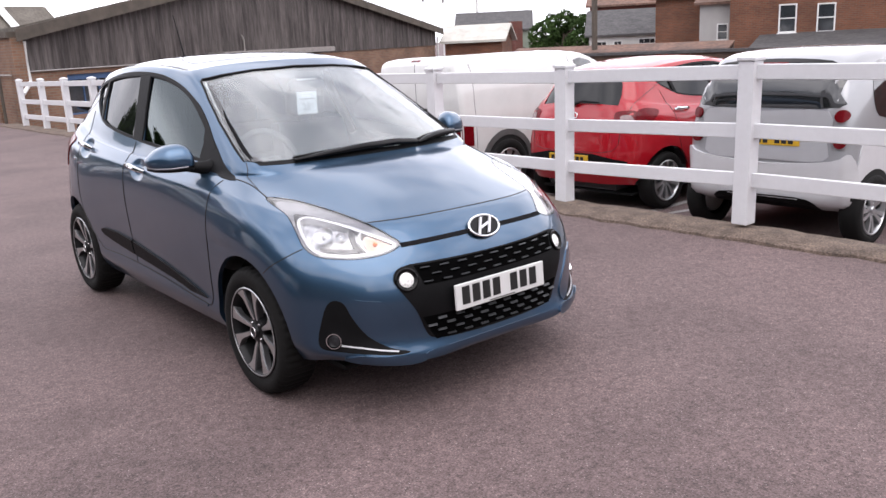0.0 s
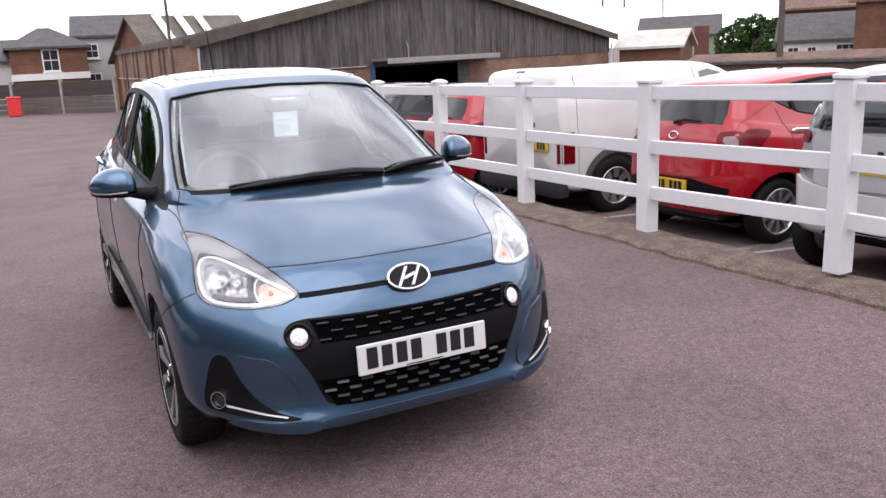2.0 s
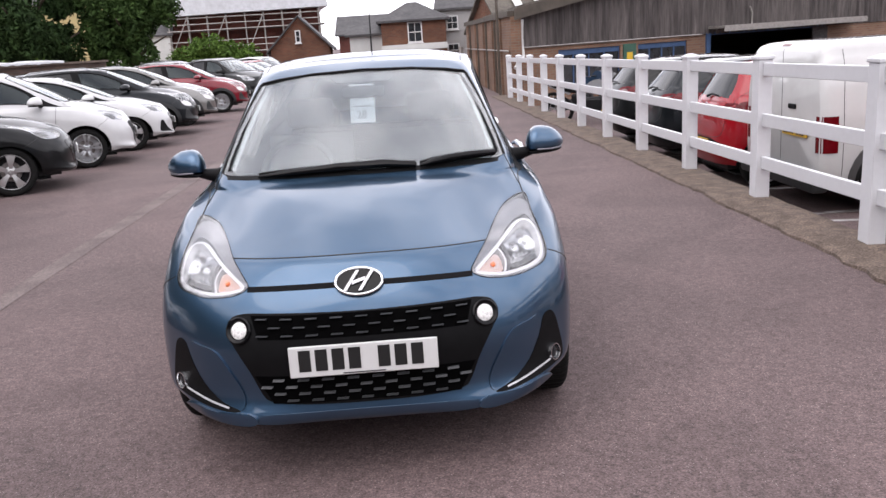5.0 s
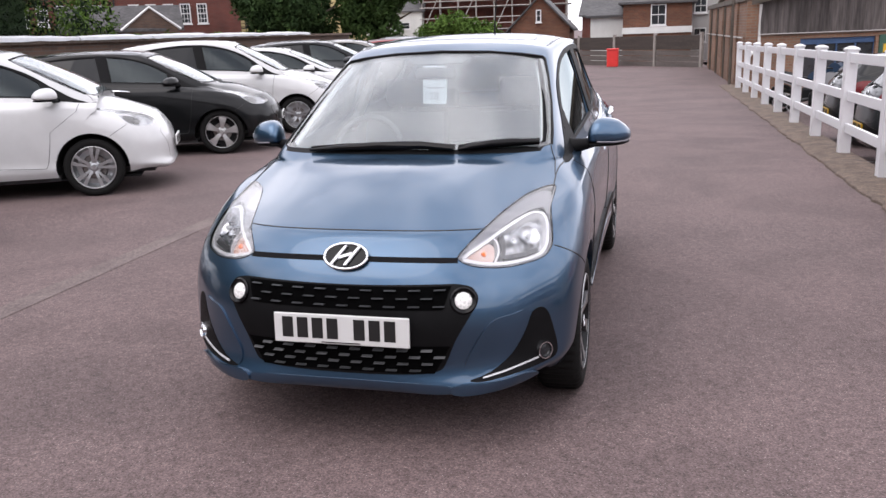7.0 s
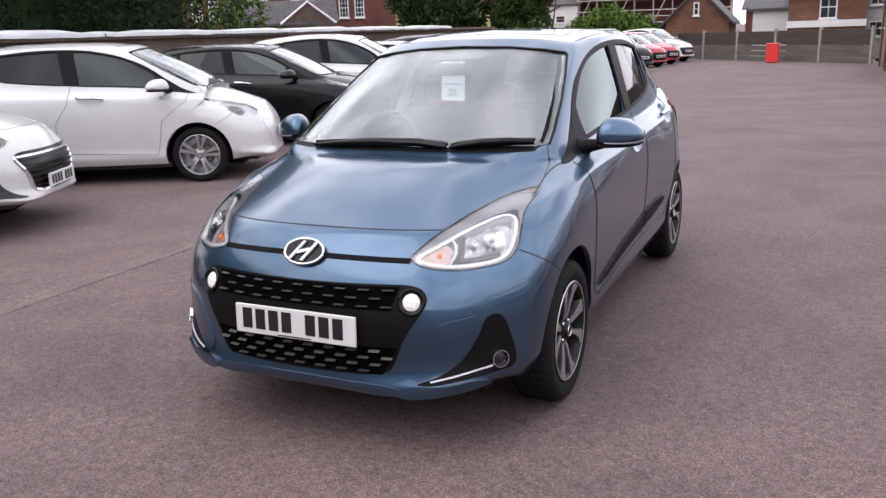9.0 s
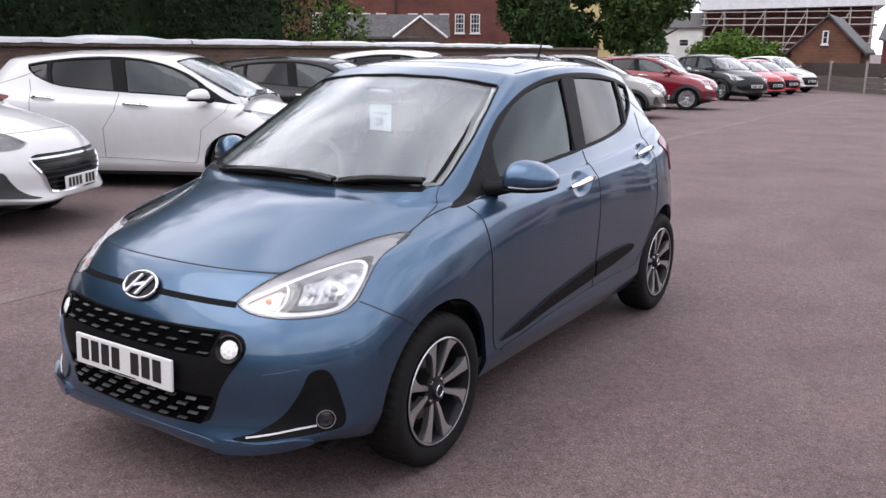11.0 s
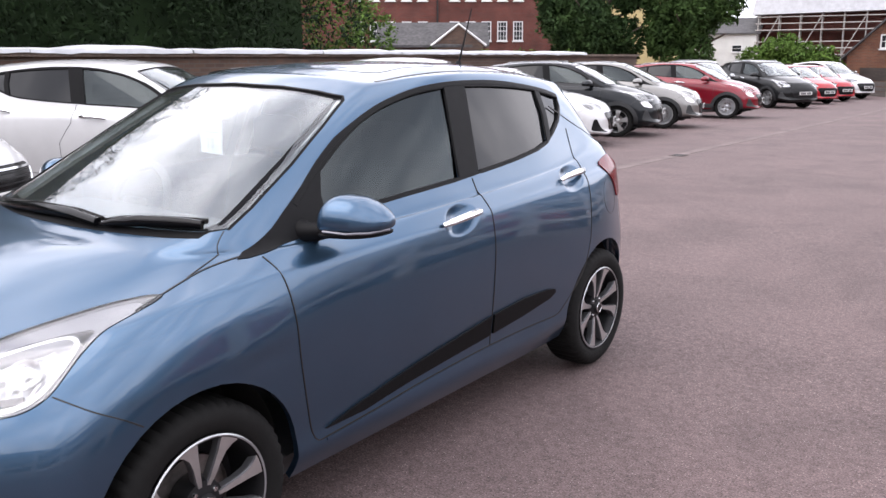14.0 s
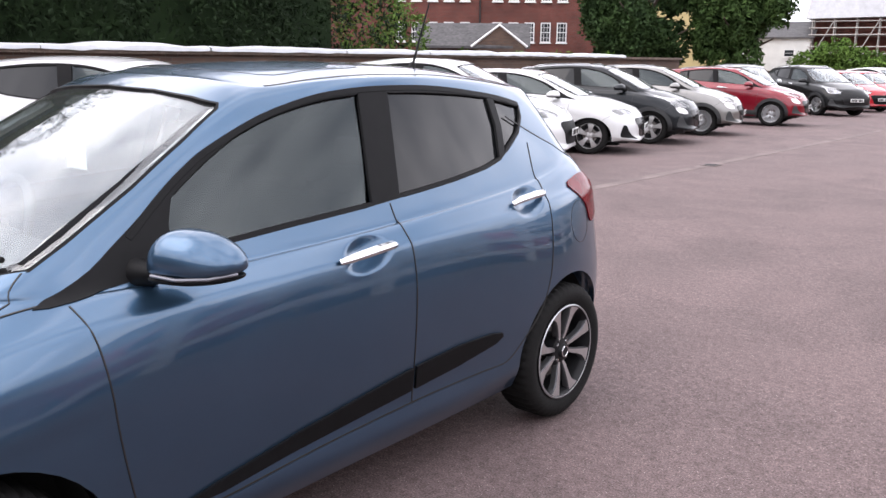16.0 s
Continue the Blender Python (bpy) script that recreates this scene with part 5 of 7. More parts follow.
_b = prism([(-.0205, -.0028), (.0205, -.0028), (.023, .0028), (-.018, .0028)], -.010, .004, "y")
for _v in _b.verts:
    if _v.co.y < 0 and _v.co.z > 0:
        _v.co.y += .008
_b.to_mesh(DASH)
_b.free()
DASH.materials.append(M["dash_grey"])
hero_front()


def hero_details():
    # rubbing strips low on the doors
    for s in (1, -1):
        for poly in ([(.465, .342), (.62, .373), (.942, .425), (1.409, .484), (1.409, .402), (.883, .364), (.65, .340)], [(1.428, .404), (1.428, .486), (1.65, .503), (1.84, .501), (1.90, .490), (1.905, .475), (1.86, .455), (1.65, .424)]):
            b = drape(poly, "x", .010, .014, .05)
            if s < 0:
                b2 = mirror_bm(b)
                b.free()
                b = b2
            part("rubbing_strip", b, M["plastic"], hero, "black plastic rubbing strip", 30)
        # mirror indicator line
        b = tube([(.82, .465, .990), (.895, .485, .987), (.945, .540, .987), (.963, .612, .990)], .0045, 6)
        if s < 0:
            b2 = mirror_bm(b)
            b.free()
            b = b2
        part("mirror_indicator", b, M["lamp_grey"], hero)
    # fuel flap ring
    part("fuel_flap", strip([(2.49 + .088 * math.cos(i * .2618), .835 + .088 * math.sin(i * .2618)) for i in range(24)], "x", .003, .0008, .004, True), M["ink"], hero)
    # roof seam of the tilt panel and the joint lines along the roof
    part("roof_panel_seam", strip(smooth_poly([(-.40, 1.12), (0, 1.06), (.40, 1.12), (.42, 1.35), (.40, 1.56), (0, 1.60), (-.40, 1.56), (-.42, 1.35)], 4), "z", .006, .001, .004, True), M["ink"], hero)
    for s in (1, -1):
        part("roof_joint", strip([(s * .515, 1.06), (s * .53, 1.3), (s * .53, 1.7), (s * .51, 2.1), (s * .47, 2.38)], "z", .012, .0015, .004), M["gloss_black"], hero)
    # aerial
    p, n = cast("z", 0, 2.28)
    part("aerial", join_bm(tube([p, p + Vector((0, .02, .03))], [.022, .014], 10), tube([p + Vector((0, .02, .03)), p + Vector((0, .13, .30))], [.006, .003], 6)), M["plastic"], hero, "short black roof aerial")
    # spoiler above the rear window
    # wipers
    for pts in ([(.235, 1.001), (.10, 1.010), (-.10, 1.008), (-.30, .999), (-.45, .992)], [(.585, 1.013), (.48, 1.012), (.38, 1.009), (.30, 1.003), (.25, .999)]):
        arm = [cast("y", x, z)[0] + cast("y", x, z)[1] * o for (x, z), o in zip(pts, (.016, .022, .022, .018, .012))]
        w = part("wiper", tube(arm, [.014, .019, .019, .014, .007], 6), M["gloss_black"], hero, "black windscreen wiper", 60)
        bl = [cast("y", x, z + .010)[0] + cast("y", x, z + .010)[1] * .012 for x, z in pts]
        part("blade", tube(bl, [.008, .012, .013, .012, .006], 5), M["rubber"], w)
    # hanging card under the inside mirror
    c = part("hanging_card", boxes([((-.062, -.0015, -.105), (.062, .0015, .085))]), M["card"], hero, "white hanging price card with the number 28")
    c.matrix_basis = Matrix.Translation((-.008, .715, 1.257)) @ Matrix.Rotation(radians(1.5), 4, "Y")
    for nm, txt, size, x, z, mm in (("card_number", "28", .052, -.031, -.082, "grey_ink"),):
        cu = bpy.data.curves.new(nm, "FONT")
        cu.body = txt
        cu.size = size
        cu.extrude = .0006
        o = new(nm, cu)
        cu.materials.append(M[mm])
        o.parent = c
        o.matrix_basis = Matrix.Translation((x, -.003, z)) @ Matrix.Rotation(radians(90), 4, "X")
    part("card_line", boxes([((-.042, -.0032, -.026), (.042, -.0016, -.021))]), M["grey_ink"], c)
    part("card_mark", boxes([((-.014, -.0032, .038), (.014, -.0016, .066))], .004), M["grey_ink"], c)
    # tailgate: plate, badge line, wiper
    pl = part("number_plate", boxes([((-.26, -.006, -.0555), (.26, .006, .0555))], .004), M["plate_yellow"], hero, "yellow rear number plate")
    pl.matrix_basis = Matrix.Translation((0, 2.925, .74)) @ Matrix.Rotation(math.pi, 4, "Z")


M["paint_blue_deep"] = paint_mat("blue_paint_in_handle_cup", (0.030, 0.06, 0.11), 0.6, 0.32, 0.06)
hero_details()


# ---------- ground, kerb and fence ----------
def fence_x(y):
    return 3.30 - 0.013 * y


def build_ground():
    xs = [-300, -120, -60, -30, -20, -14, -10, -8, -6, -4, -2, 0, 1.5, 2.6, "k0", "k1", 5, 8, 12, 20, 30, 60, 150, 300]
    ys = [-300, -120, -60, -30, -15, -8, -4, -2] + [0, 1, 2, 3, 4, 5, 6, 8, 10, 13, 16, 20, 25, 30, 36, 45, 60, 70, 120, 300, 900]
    bm = bmesh.new()
    V = []
    for y in ys:
        row = []
        for x in xs:
            dz = 0
            if x == "k0":
                x = fence_x(max(-12, min(y, 22))) + .02
            elif x == "k1":
                x, dz = fence_x(max(-12, min(y, 22))) + .06, low(y)
            elif x >= 5:
                dz = low(y)
            row.append(bm.verts.new((x, y, gz(y) + dz)))
        V.append(row)
    for i in range(len(ys) - 1):
        for j in range(len(xs) - 1):
            bm.faces.new((V[i][j], V[i][j + 1], V[i + 1][j + 1], V[i + 1][j]))
    return tagged(part("ground", bm, M["asphalt"]), "worn reddish-grey asphalt yard", "ground", "", "structure")


build_ground()


def build_kerb():
    rnd = random.Random(4)
    bm = bmesh.new()
    rows = []
    n = 340
    for i in range(n + 1):
        y = -13 + 34.0 * i / n
        x = fence_x(y)
        g = gz(y)
        j = .05 * noise.noise((y * 1.3, 3, 1)) + .035 * noise.noise((y * 5, 1, 2)) + .02 * noise.noise((y * 13, 1, 2))
        h = .034 + .014 * noise.noise((y * 2.3, 8, 0)) + .008 * noise.noise((y * 9, 8, 0))
        e = .275 + .08 * min(1, max(0, (y + 1) / 2))
        rows.append([bm.verts.new(p) for p in ((x - e + j, y, g - .02), (x - e + .01 + j, y, g + h * .6), (x - e + .045 + j * .8, y, g + h), (x - .10, y, g + h + .008), (x + .10, y, g + h), (x + .125, y, g + h * .6), (x + .13, y, g + low(y) - .02))])
    for A, B in zip(rows, rows[1:]):
        for k in range(6):
            bm.faces.new((A[k], A[k + 1], B[k + 1], B[k]))
    bm.faces.new(rows[0])
    bm.faces.new(rows[-1][::-1])
    bmesh.ops.recalc_face_normals(bm, faces=bm.faces)
    tagged(part("kerb", bm, M["concrete"], smooth=50), "crumbling concrete kerb with moss under a white fence", "kerb", "", "structure")


build_kerb()


def build_bay_line(y0):
    """A worn white line between two bays of the lower yard."""
    rnd = random.Random(int(y0 * 10))
    bm = bmesh.new()
    x = 3.72
    while x < 8.2:
        e = x + rnd.uniform(.25, .9)
        for i in range(3):
            a, b = x + (e - x) * i / 3, x + (e - x) * (i + 1) / 3
            q = []
            for u in (a, b):
                y = y0 - .22 * (u - 4.2)
                h = .036 + .008 * noise.noise((u * 6, y0, 1))
                q.append([(u, y - h, gz(y) + low(y) + .004), (u, y + h, gz(y) + low(y) + .004)])
            vs = [bm.verts.new(p) for p in (q[0][0], q[1][0], q[1][1], q[0][1])]
            bm.faces.new(vs)
        x = e + rnd.uniform(.01, .06)
    tagged(part("bay_line", bm, M["bay_white"]), "worn white bay line painted on the lower yard", "road marking", "bay lines", "structure")


M["bay_white"] = mat("worn_road_paint", (.42, .41, .40), .8, color2=(.22, .20, .19), scale=9, fine=.3, fscale=80)
for y0 in (-.55, 1.60, 3.82, 5.95):
    build_bay_line(y0)


def lift(y):
    """How high the fence stands over the yard: it climbs a little towards the entrance."""
    return .030 - .005 * max(0, y) + .035 * max(0.0, min((1.9 - y) / 1.9, 1.0))


def build_fence():
    fence = thing("fence", "white plastic post-and-rail fence with three rails", "fence")
    pb = bmesh.new()
    box(pb, (-.063, -.063, 0), (.063, .063, 1.205), .006)
    post_me = bpy.data.meshes.new("post")
    pb.to_mesh(pb and post_me)
    pb.free()
    post_me.materials.append(M["pvc"])
    cb = bmesh.new()
    box(cb, (-.074, -.074, 1.205), (.074, .074, 1.232), .006)
    cap = cb
    tip = bmesh.ops.create_cone(cap, cap_ends=True, segments=4, radius1=.098, radius2=.03, depth=.022, matrix=Matrix.Translation((0, 0, 1.243)) @ Matrix.Rotation(radians(45), 4, "Z"))
    cap_me = bpy.data.meshes.new("post_cap")
    cap.to_mesh(cap_me)
    cap.free()
    cap_me.materials.append(M["pvc"])
    ys = [.05 + 1.785 * k for k in range(-6, 12)]
    rnd = random.Random(2)
    for i, y in enumerate(ys):
        p = new("post", post_me)
        p.parent = fence
        p.matrix_basis = pose(fence_x(y), y, gz(y) + lift(y), rnd.uniform(-.5, .5), rnd.uniform(-.5, .5), 1.4 + rnd.uniform(-1, 1))
        c = new("post_cap", cap_me)
        c.parent = p
        if i:
            y0 = ys[i - 1]
            for z in (.335, .70, 1.125):
                a, b = Vector((fence_x(y0), y0, gz(y0) + lift(y0) + z)), Vector((fence_x(y), y, gz(y) + lift(y) + z + rnd.uniform(-.004, .004)))
                L = (b - a).length
                bm = bmesh.new()
                box(bm, (-.021, -L / 2 + .063, -.054), (.021, L / 2 - .063, .054), .006)
                r = part("rail", bm, M["pvc"], fence)
                r.matrix_basis = Matrix.Translation((a + b) / 2) @ (b - a).to_track_quat("Y", "Z").to_matrix().to_4x4()


build_fence()


# ---------- parked cars: the row on the upper yard, noses to the lane ----------
def parked(x, y, turn=22.0, lower=False):
    return Matrix.Translation((x, y, gz(y) + (low(y) if lower else 0))) @ Matrix.Rotation(radians(90 + turn), 4, "Z") @ Matrix.Rotation(radians(0.5), 4, "Y")


ROW = "cars parked in a row along the yard"
SUV_S = dict(front=.86, base=2.57, rear=.84, width=1.765, height=1.545, belt=1.02, ride=.05)
make_car("compact_suv", "paint_white", "pearl white compact crossover with dark slatted grille and black cladding", parked(-5.02, 1.52, 28), warp=warp_fn(**SUV_S), base=2.57,
         wheel=("five", .33, .23, .21), wx=.79, plate=("plate_white", None), group=ROW, suv="cladding", grille="gloss_black", slats=True, plate_z=.37, skip=("lamp_lens", "lower_lamp"), lamp="lamp_dark")
make_car("small_mpv_car", "paint_white", "white one-box small hatchback with silver alloys", parked(-4.92, 4.71, 28), warp=warp_fn(front=.80, base=2.50, rear=.78, width=1.695, height=1.535, belt=.975, cowl=-.26), base=2.50,
         wheel=("five", .300, .215, .18), wx=.81, plate=("plate_white", None), group=ROW, grille="paint_white", skip=("fog_recess",))
make_car("hatchback_car", "paint_black", "black five-door hatchback with two-tone alloys", parked(-5.14, 7.98), warp=warp_fn(front=.82, base=2.57, rear=.64, width=1.735, height=1.475, belt=.95), base=2.57,
         wheel=("split", .31, .22, .19), wx=.815, plate=("plate_white", None), group=ROW, grille="gloss_black")
make_car("tall_hatchback_car", "paint_white", "white tall hatchback with a roof spoiler", parked(-5.15, 10.62), warp=warp_fn(front=.82, base=2.615, rear=.66, width=1.765, height=1.60, belt=1.0), base=2.615,
         wheel=("five", .31, .22, .19), wx=.83, plate=("plate_white", None), group=ROW, skip=("fog_recess",))
make_car("liftback_car", "paint_white", "white liftback with a silver bonnet and turbine alloys", parked(-5.22, 13.02), warp=warp_fn(front=.88, base=2.70, rear=.89, width=1.82, height=1.45, belt=.95), base=2.70,
         wheel=("split", .32, .215, .19), wx=.85, plate=("plate_white", None), group=ROW, grille="gloss_black")
KONA = warp_fn(front=.87, base=2.60, rear=.69, width=1.80, height=1.565, belt=1.03, ride=.05)
for px, py, tn, col, lab, st in ((-5.34, 15.68, 17, "paint_grey", "dark grey compact crossover with grey wheel-arch cladding", "split"),
                             (-5.55, 18.6, 17, "paint_warm_silver", "silver compact crossover with dark wheel-arch cladding", "multi"),
                             (-5.55, 23.3, 11, "paint_dark_red", "dark red compact crossover with grey wheel-arch cladding", "five")):
    make_car("compact_suv", col, lab, parked(px, py, tn), warp=KONA, base=2.60, wheel=(st, .335, .23, .21), wx=.82, plate=("plate_white", None), group=ROW, suv="cladding", grille="gloss_black", lamp=col, skip=("lamp_lens",))
make_car("estate_suv", "paint_silver", "pale silver estate with roof rails, set back behind the row", parked(-7.25, 26.4, -48), warp=warp_fn(front=.9, base=2.65, rear=.95, width=1.80, height=1.66, belt=1.04, ride=.05), base=2.65,
         wheel=("five", .34, .23, .21), wx=.82, plate=("plate_white", None), group=ROW)
make_car("family_suv", "paint_black", "black family SUV with a broad grille", parked(-5.85, 30.1, -34), warp=warp_fn(front=.92, base=2.67, rear=.89, width=1.85, height=1.65, belt=1.06, ride=.05), base=2.67,
         wheel=("five", .36, .24, .22), wx=.84, plate=("plate_white", None), group=ROW, suv="cladding", grille="alloy_dark", skip=("lower_lamp",))
for px, py, col, lab in ((-5.9, 34.0, "paint_red", "bright red small hatchback"), (-5.9, 37.0, "paint_red", "bright red small hatchback")):
    make_car("hatchback_car", col, lab, parked(px, py, -30), wheel=("ten", .29, .2, .18), plate=("plate_white", None), group=ROW)
make_car("family_suv", "paint_white", "white family SUV by the end fence", parked(-5.9, 40.4, -28), warp=warp_fn(front=.92, base=2.67, rear=.89, width=1.85, height=1.65, belt=1.06, ride=.05), base=2.67,
         wheel=("five", .36, .24, .22), wx=.84, plate=("plate_white", None), group=ROW, grille="alloy_dark")

# ---------- the lower yard behind the fence: tails to the kerb ----------
LOWROW = "cars parked nose-out below the white fence"
make_car("hatchback_car", "paint_red", "bright red five-door hatchback seen from behind", parked(7.03, 2.50, 0.0, True), wheel=("ten", .29, .2, .18), group=LOWROW)
make_car("hatchback_car", "paint_red", "bright red small hatchback with round-cornered tail lamps", parked(6.77, 6.80, 0.0, True), warp=warp_fn(front=.70, base=2.40, rear=.52, width=1.6, height=1.49, belt=.95), base=2.40, wx=.77,
         wheel=("ten", .29, .2, .18), group=LOWROW)
make_car("hatchback_car", "paint_grey", "dark grey hatchback with wide red tail lamps", parked(7.0, 9.0, 0.0, True), warp=warp_fn(front=.82, base=2.57, rear=.70, width=1.75, height=1.46, belt=.96), base=2.57, wheel=("five", .31, .21, .19), wx=.81, group=LOWROW)
make_car("hatchback_car", "paint_black", "black hatchback with red tail lamps", parked(7.0, 11.4, 0.0, True), warp=warp_fn(front=.82, base=2.57, rear=.70, width=1.75, height=1.46, belt=.96), base=2.57, wheel=("five", .31, .21, .19), wx=.81, group=LOWROW)


# ---------- box-bodied vehicles ----------
def boxy_shell(secs, k=3):
    """secs: (y, half width low, half width high, z low, z high, belt z). Rounded-box sections joined along y."""
    S = np.array(secs, float)
    W = bspline_weights(len(S), k)
    ext = np.concatenate([2 * S[0:1] - S[1:2], S, 2 * S[-1:] - S[-2:-1]])
    D = ext.copy()
    for _ in range(3):
        E = bspline_weights(len(S), 1) @ D
        D[1:-1] += S - E
        D[0], D[-1] = 2 * D[1] - D[2], 2 * D[-2] - D[-3]
    T = W @ D
    bm = bmesh.new()
    rings = []
    for y, w0, w1, z0, z1, zb in T:
        half = [(0, z0), (w0 * .6, z0), (w0 * .92, z0 + .02), (w0 * .985, z0 + .10), (w0, z0 + (zb - z0) * .45), (w0 * .995, z0 + (zb - z0) * .8), (w0 * .97, zb), (w0 + (w1 - w0) * .35, zb + (z1 - zb) * .28),
                (w0 + (w1 - w0) * .72, zb + (z1 - zb) * .64), (w1, z1 - .13), (w1 * .965, z1 - .06), (w1 * .88, z1 - .022), (w1 * .5, z1 - .004), (0, z1)]
        ring = smooth_poly(half, 2, False)
        full = ring + [(-x, z) for x, z in reversed(ring[1:-1])]
        rings.append([bm.verts.new((x, y, z)) for x, z in full])
    n = len(rings[0])
    for A, B in zip(rings, rings[1:]):
        for i in range(n):
            bm.faces.new((A[i], A[(i + 1) % n], B[(i + 1) % n], B[i]))
    for R in (rings[0], rings[-1]):
        c = bm.verts.new(sum((v.co for v in R), Vector()) / n)
        for i in range(n):
            bm.faces.new((R[i], R[(i + 1) % n], c))
    bmesh.ops.recalc_face_normals(bm, faces=bm.faces)
    bm.normal_update()
    bm.faces.ensure_lookup_table()
    return bm


def on_body(bm):
    NOW[0], NOW[1] = BVHTree.FromBMesh(bm), bm


def sided(name, make, m, car, label="", sm=40):
    b = make()
    part(name, mirror_bm(b), M[m], car, label, sm)
    part(name, b, M[m], car, label, sm)


def add_plate(car, x, y, z, rear, mk):
    pl = part("number_plate", boxes([((-.26, -.008, -.055), (.26, .008, .055))], .004), M[mk], car)
    pl.matrix_basis = Matrix.Translation((x, y, z)) @ (Matrix.Rotation(math.pi, 4, "Z") if rear else Matrix.Identity(4))
    for i in range(7):
        b = new("plate_mark", MARK)
        b.parent = pl
        b.matrix_basis = Matrix.Translation((-.205 + .058 * i + (.045 if i > 3 else 0), -.009, 0))


def build_van(m):
    car = thing("panel_van", "white panel van with a dirty black rear bumper and grey arches", "van", m, LOWROW)
    sh = boxy_shell([(-.88, .66, .52, .32, .78, .6), (-.80, .76, .64, .26, .90, .7), (-.45, .85, .74, .24, 1.06, .85), (.05, .87, .74, .24, 1.17, 1.0), (.47, .885, .72, .24, 1.36, 1.08), (.92, .89, .72, .24, 1.57, 1.1),
                     (1.35, .892, .75, .24, 1.645, 1.1), (2.0, .892, .775, .24, 1.65, 1.1), (2.86, .892, .775, .26, 1.65, 1.1), (3.20, .885, .765, .30, 1.645, 1.1), (3.31, .872, .745, .32, 1.61, 1.1), (3.353, .84, .70, .36, 1.55, 1.1)])
    on_body(sh)
    sided("side_window", lambda: drape(smooth_poly([(.54, 1.14), (.74, 1.32), (.96, 1.49), (1.32, 1.51), (1.32, 1.14), (.9, 1.12)], 2), "x", .003, .006, .06), "pane_dark", car)
    part("windscreen", drape([(-.66, 1.22), (.66, 1.22), (.58, 1.58), (-.58, 1.58)], "y", .003, .006, .06), M["pane_dark"], car)
    for y in (0, 2.66):
        # black disc on the uncut side paints the shaded hollow round the wheel
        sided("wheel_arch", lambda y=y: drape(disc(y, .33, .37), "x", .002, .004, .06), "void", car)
        sided("arch_trim", lambda y=y: drape(ring_poly(y, .33, .365, .435, -8, 188), "x", .012, .016, .05), "cladding_pale", car, "pale grey plastic arch trim")
    sided("side_rub", lambda: drape([(.5, .40), (2.2, .40), (2.2, .50), (.5, .50)], "x", .008, .012, .08), "cladding_pale", car)
    part("rear_bumper", boxes([((-.86, 3.25, .24), (.86, 3.43, .46))], .04), M["cladding"], car, "dirty black rear bumper", 40)
    sided("tail_lamp", lambda: drape([(3.20, .62), (3.33, .62), (3.33, .96), (3.20, .96)], "x", .006, .012, .06), "red_lens", car, "tall red tail lamp")
    sided("tail_lamp", lambda: drape([(.765, .62), (.852, .62), (.852, .96), (.765, .96)], "r", .006, .012, .05), "red_lens", car, "tall red tail lamp")
    sided("door_gap", lambda: strip([(3.15, .40), (3.15, 1.0), (3.13, 1.56)], "x", .008, .001, .004), "ink", car)
    part("door_gap", strip([(-.02, .48), (-.02, 1.58)], "r", .012, .001, .004), M["ink"], car)
    sided("door_gap", lambda: strip([(1.41, .36), (1.42, 1.0), (1.42, 1.56)], "x", .006, .001, .004), "ink", car)
    part("door_handle", boxes([((-.34, 3.34, 1.0), (-.18, 3.368, 1.05))], .01), M["plastic"], car)
    part("brake_lamp", drape([(-.09, 1.60), (.09, 1.60), (.09, 1.62), (-.09, 1.62)], "r", .004, .006, .06), M["red_lens"], car)
    sided("headlamp", lambda: drape(smooth_poly([(.42, .70), (.68, .66), (.72, .82), (.60, .92)], 3), "y", .004, .01, .05), "white_lens", car)
    sided("door_mirror", lambda: boxes([((.90, .42, 1.12), (1.08, .56, 1.36))], .05), "plastic", car)
    part("front_bumper", drape([(-.74, .34), (.74, .34), (.74, .54), (-.74, .54)], "y", .02, .05, .06), M["cladding"], car)
    part("body", sh, M["van_white"], car, "", 40)
    NOW[0], NOW[1] = TREE, SKIN
    add_plate(car, -.36, 3.372, .80, True, "plate_yellow")
    for y in (0, 2.66):
        for side in (1, -1):
            add_wheel(car, y, .905, .323, side, "steel", .325, .205, .2)


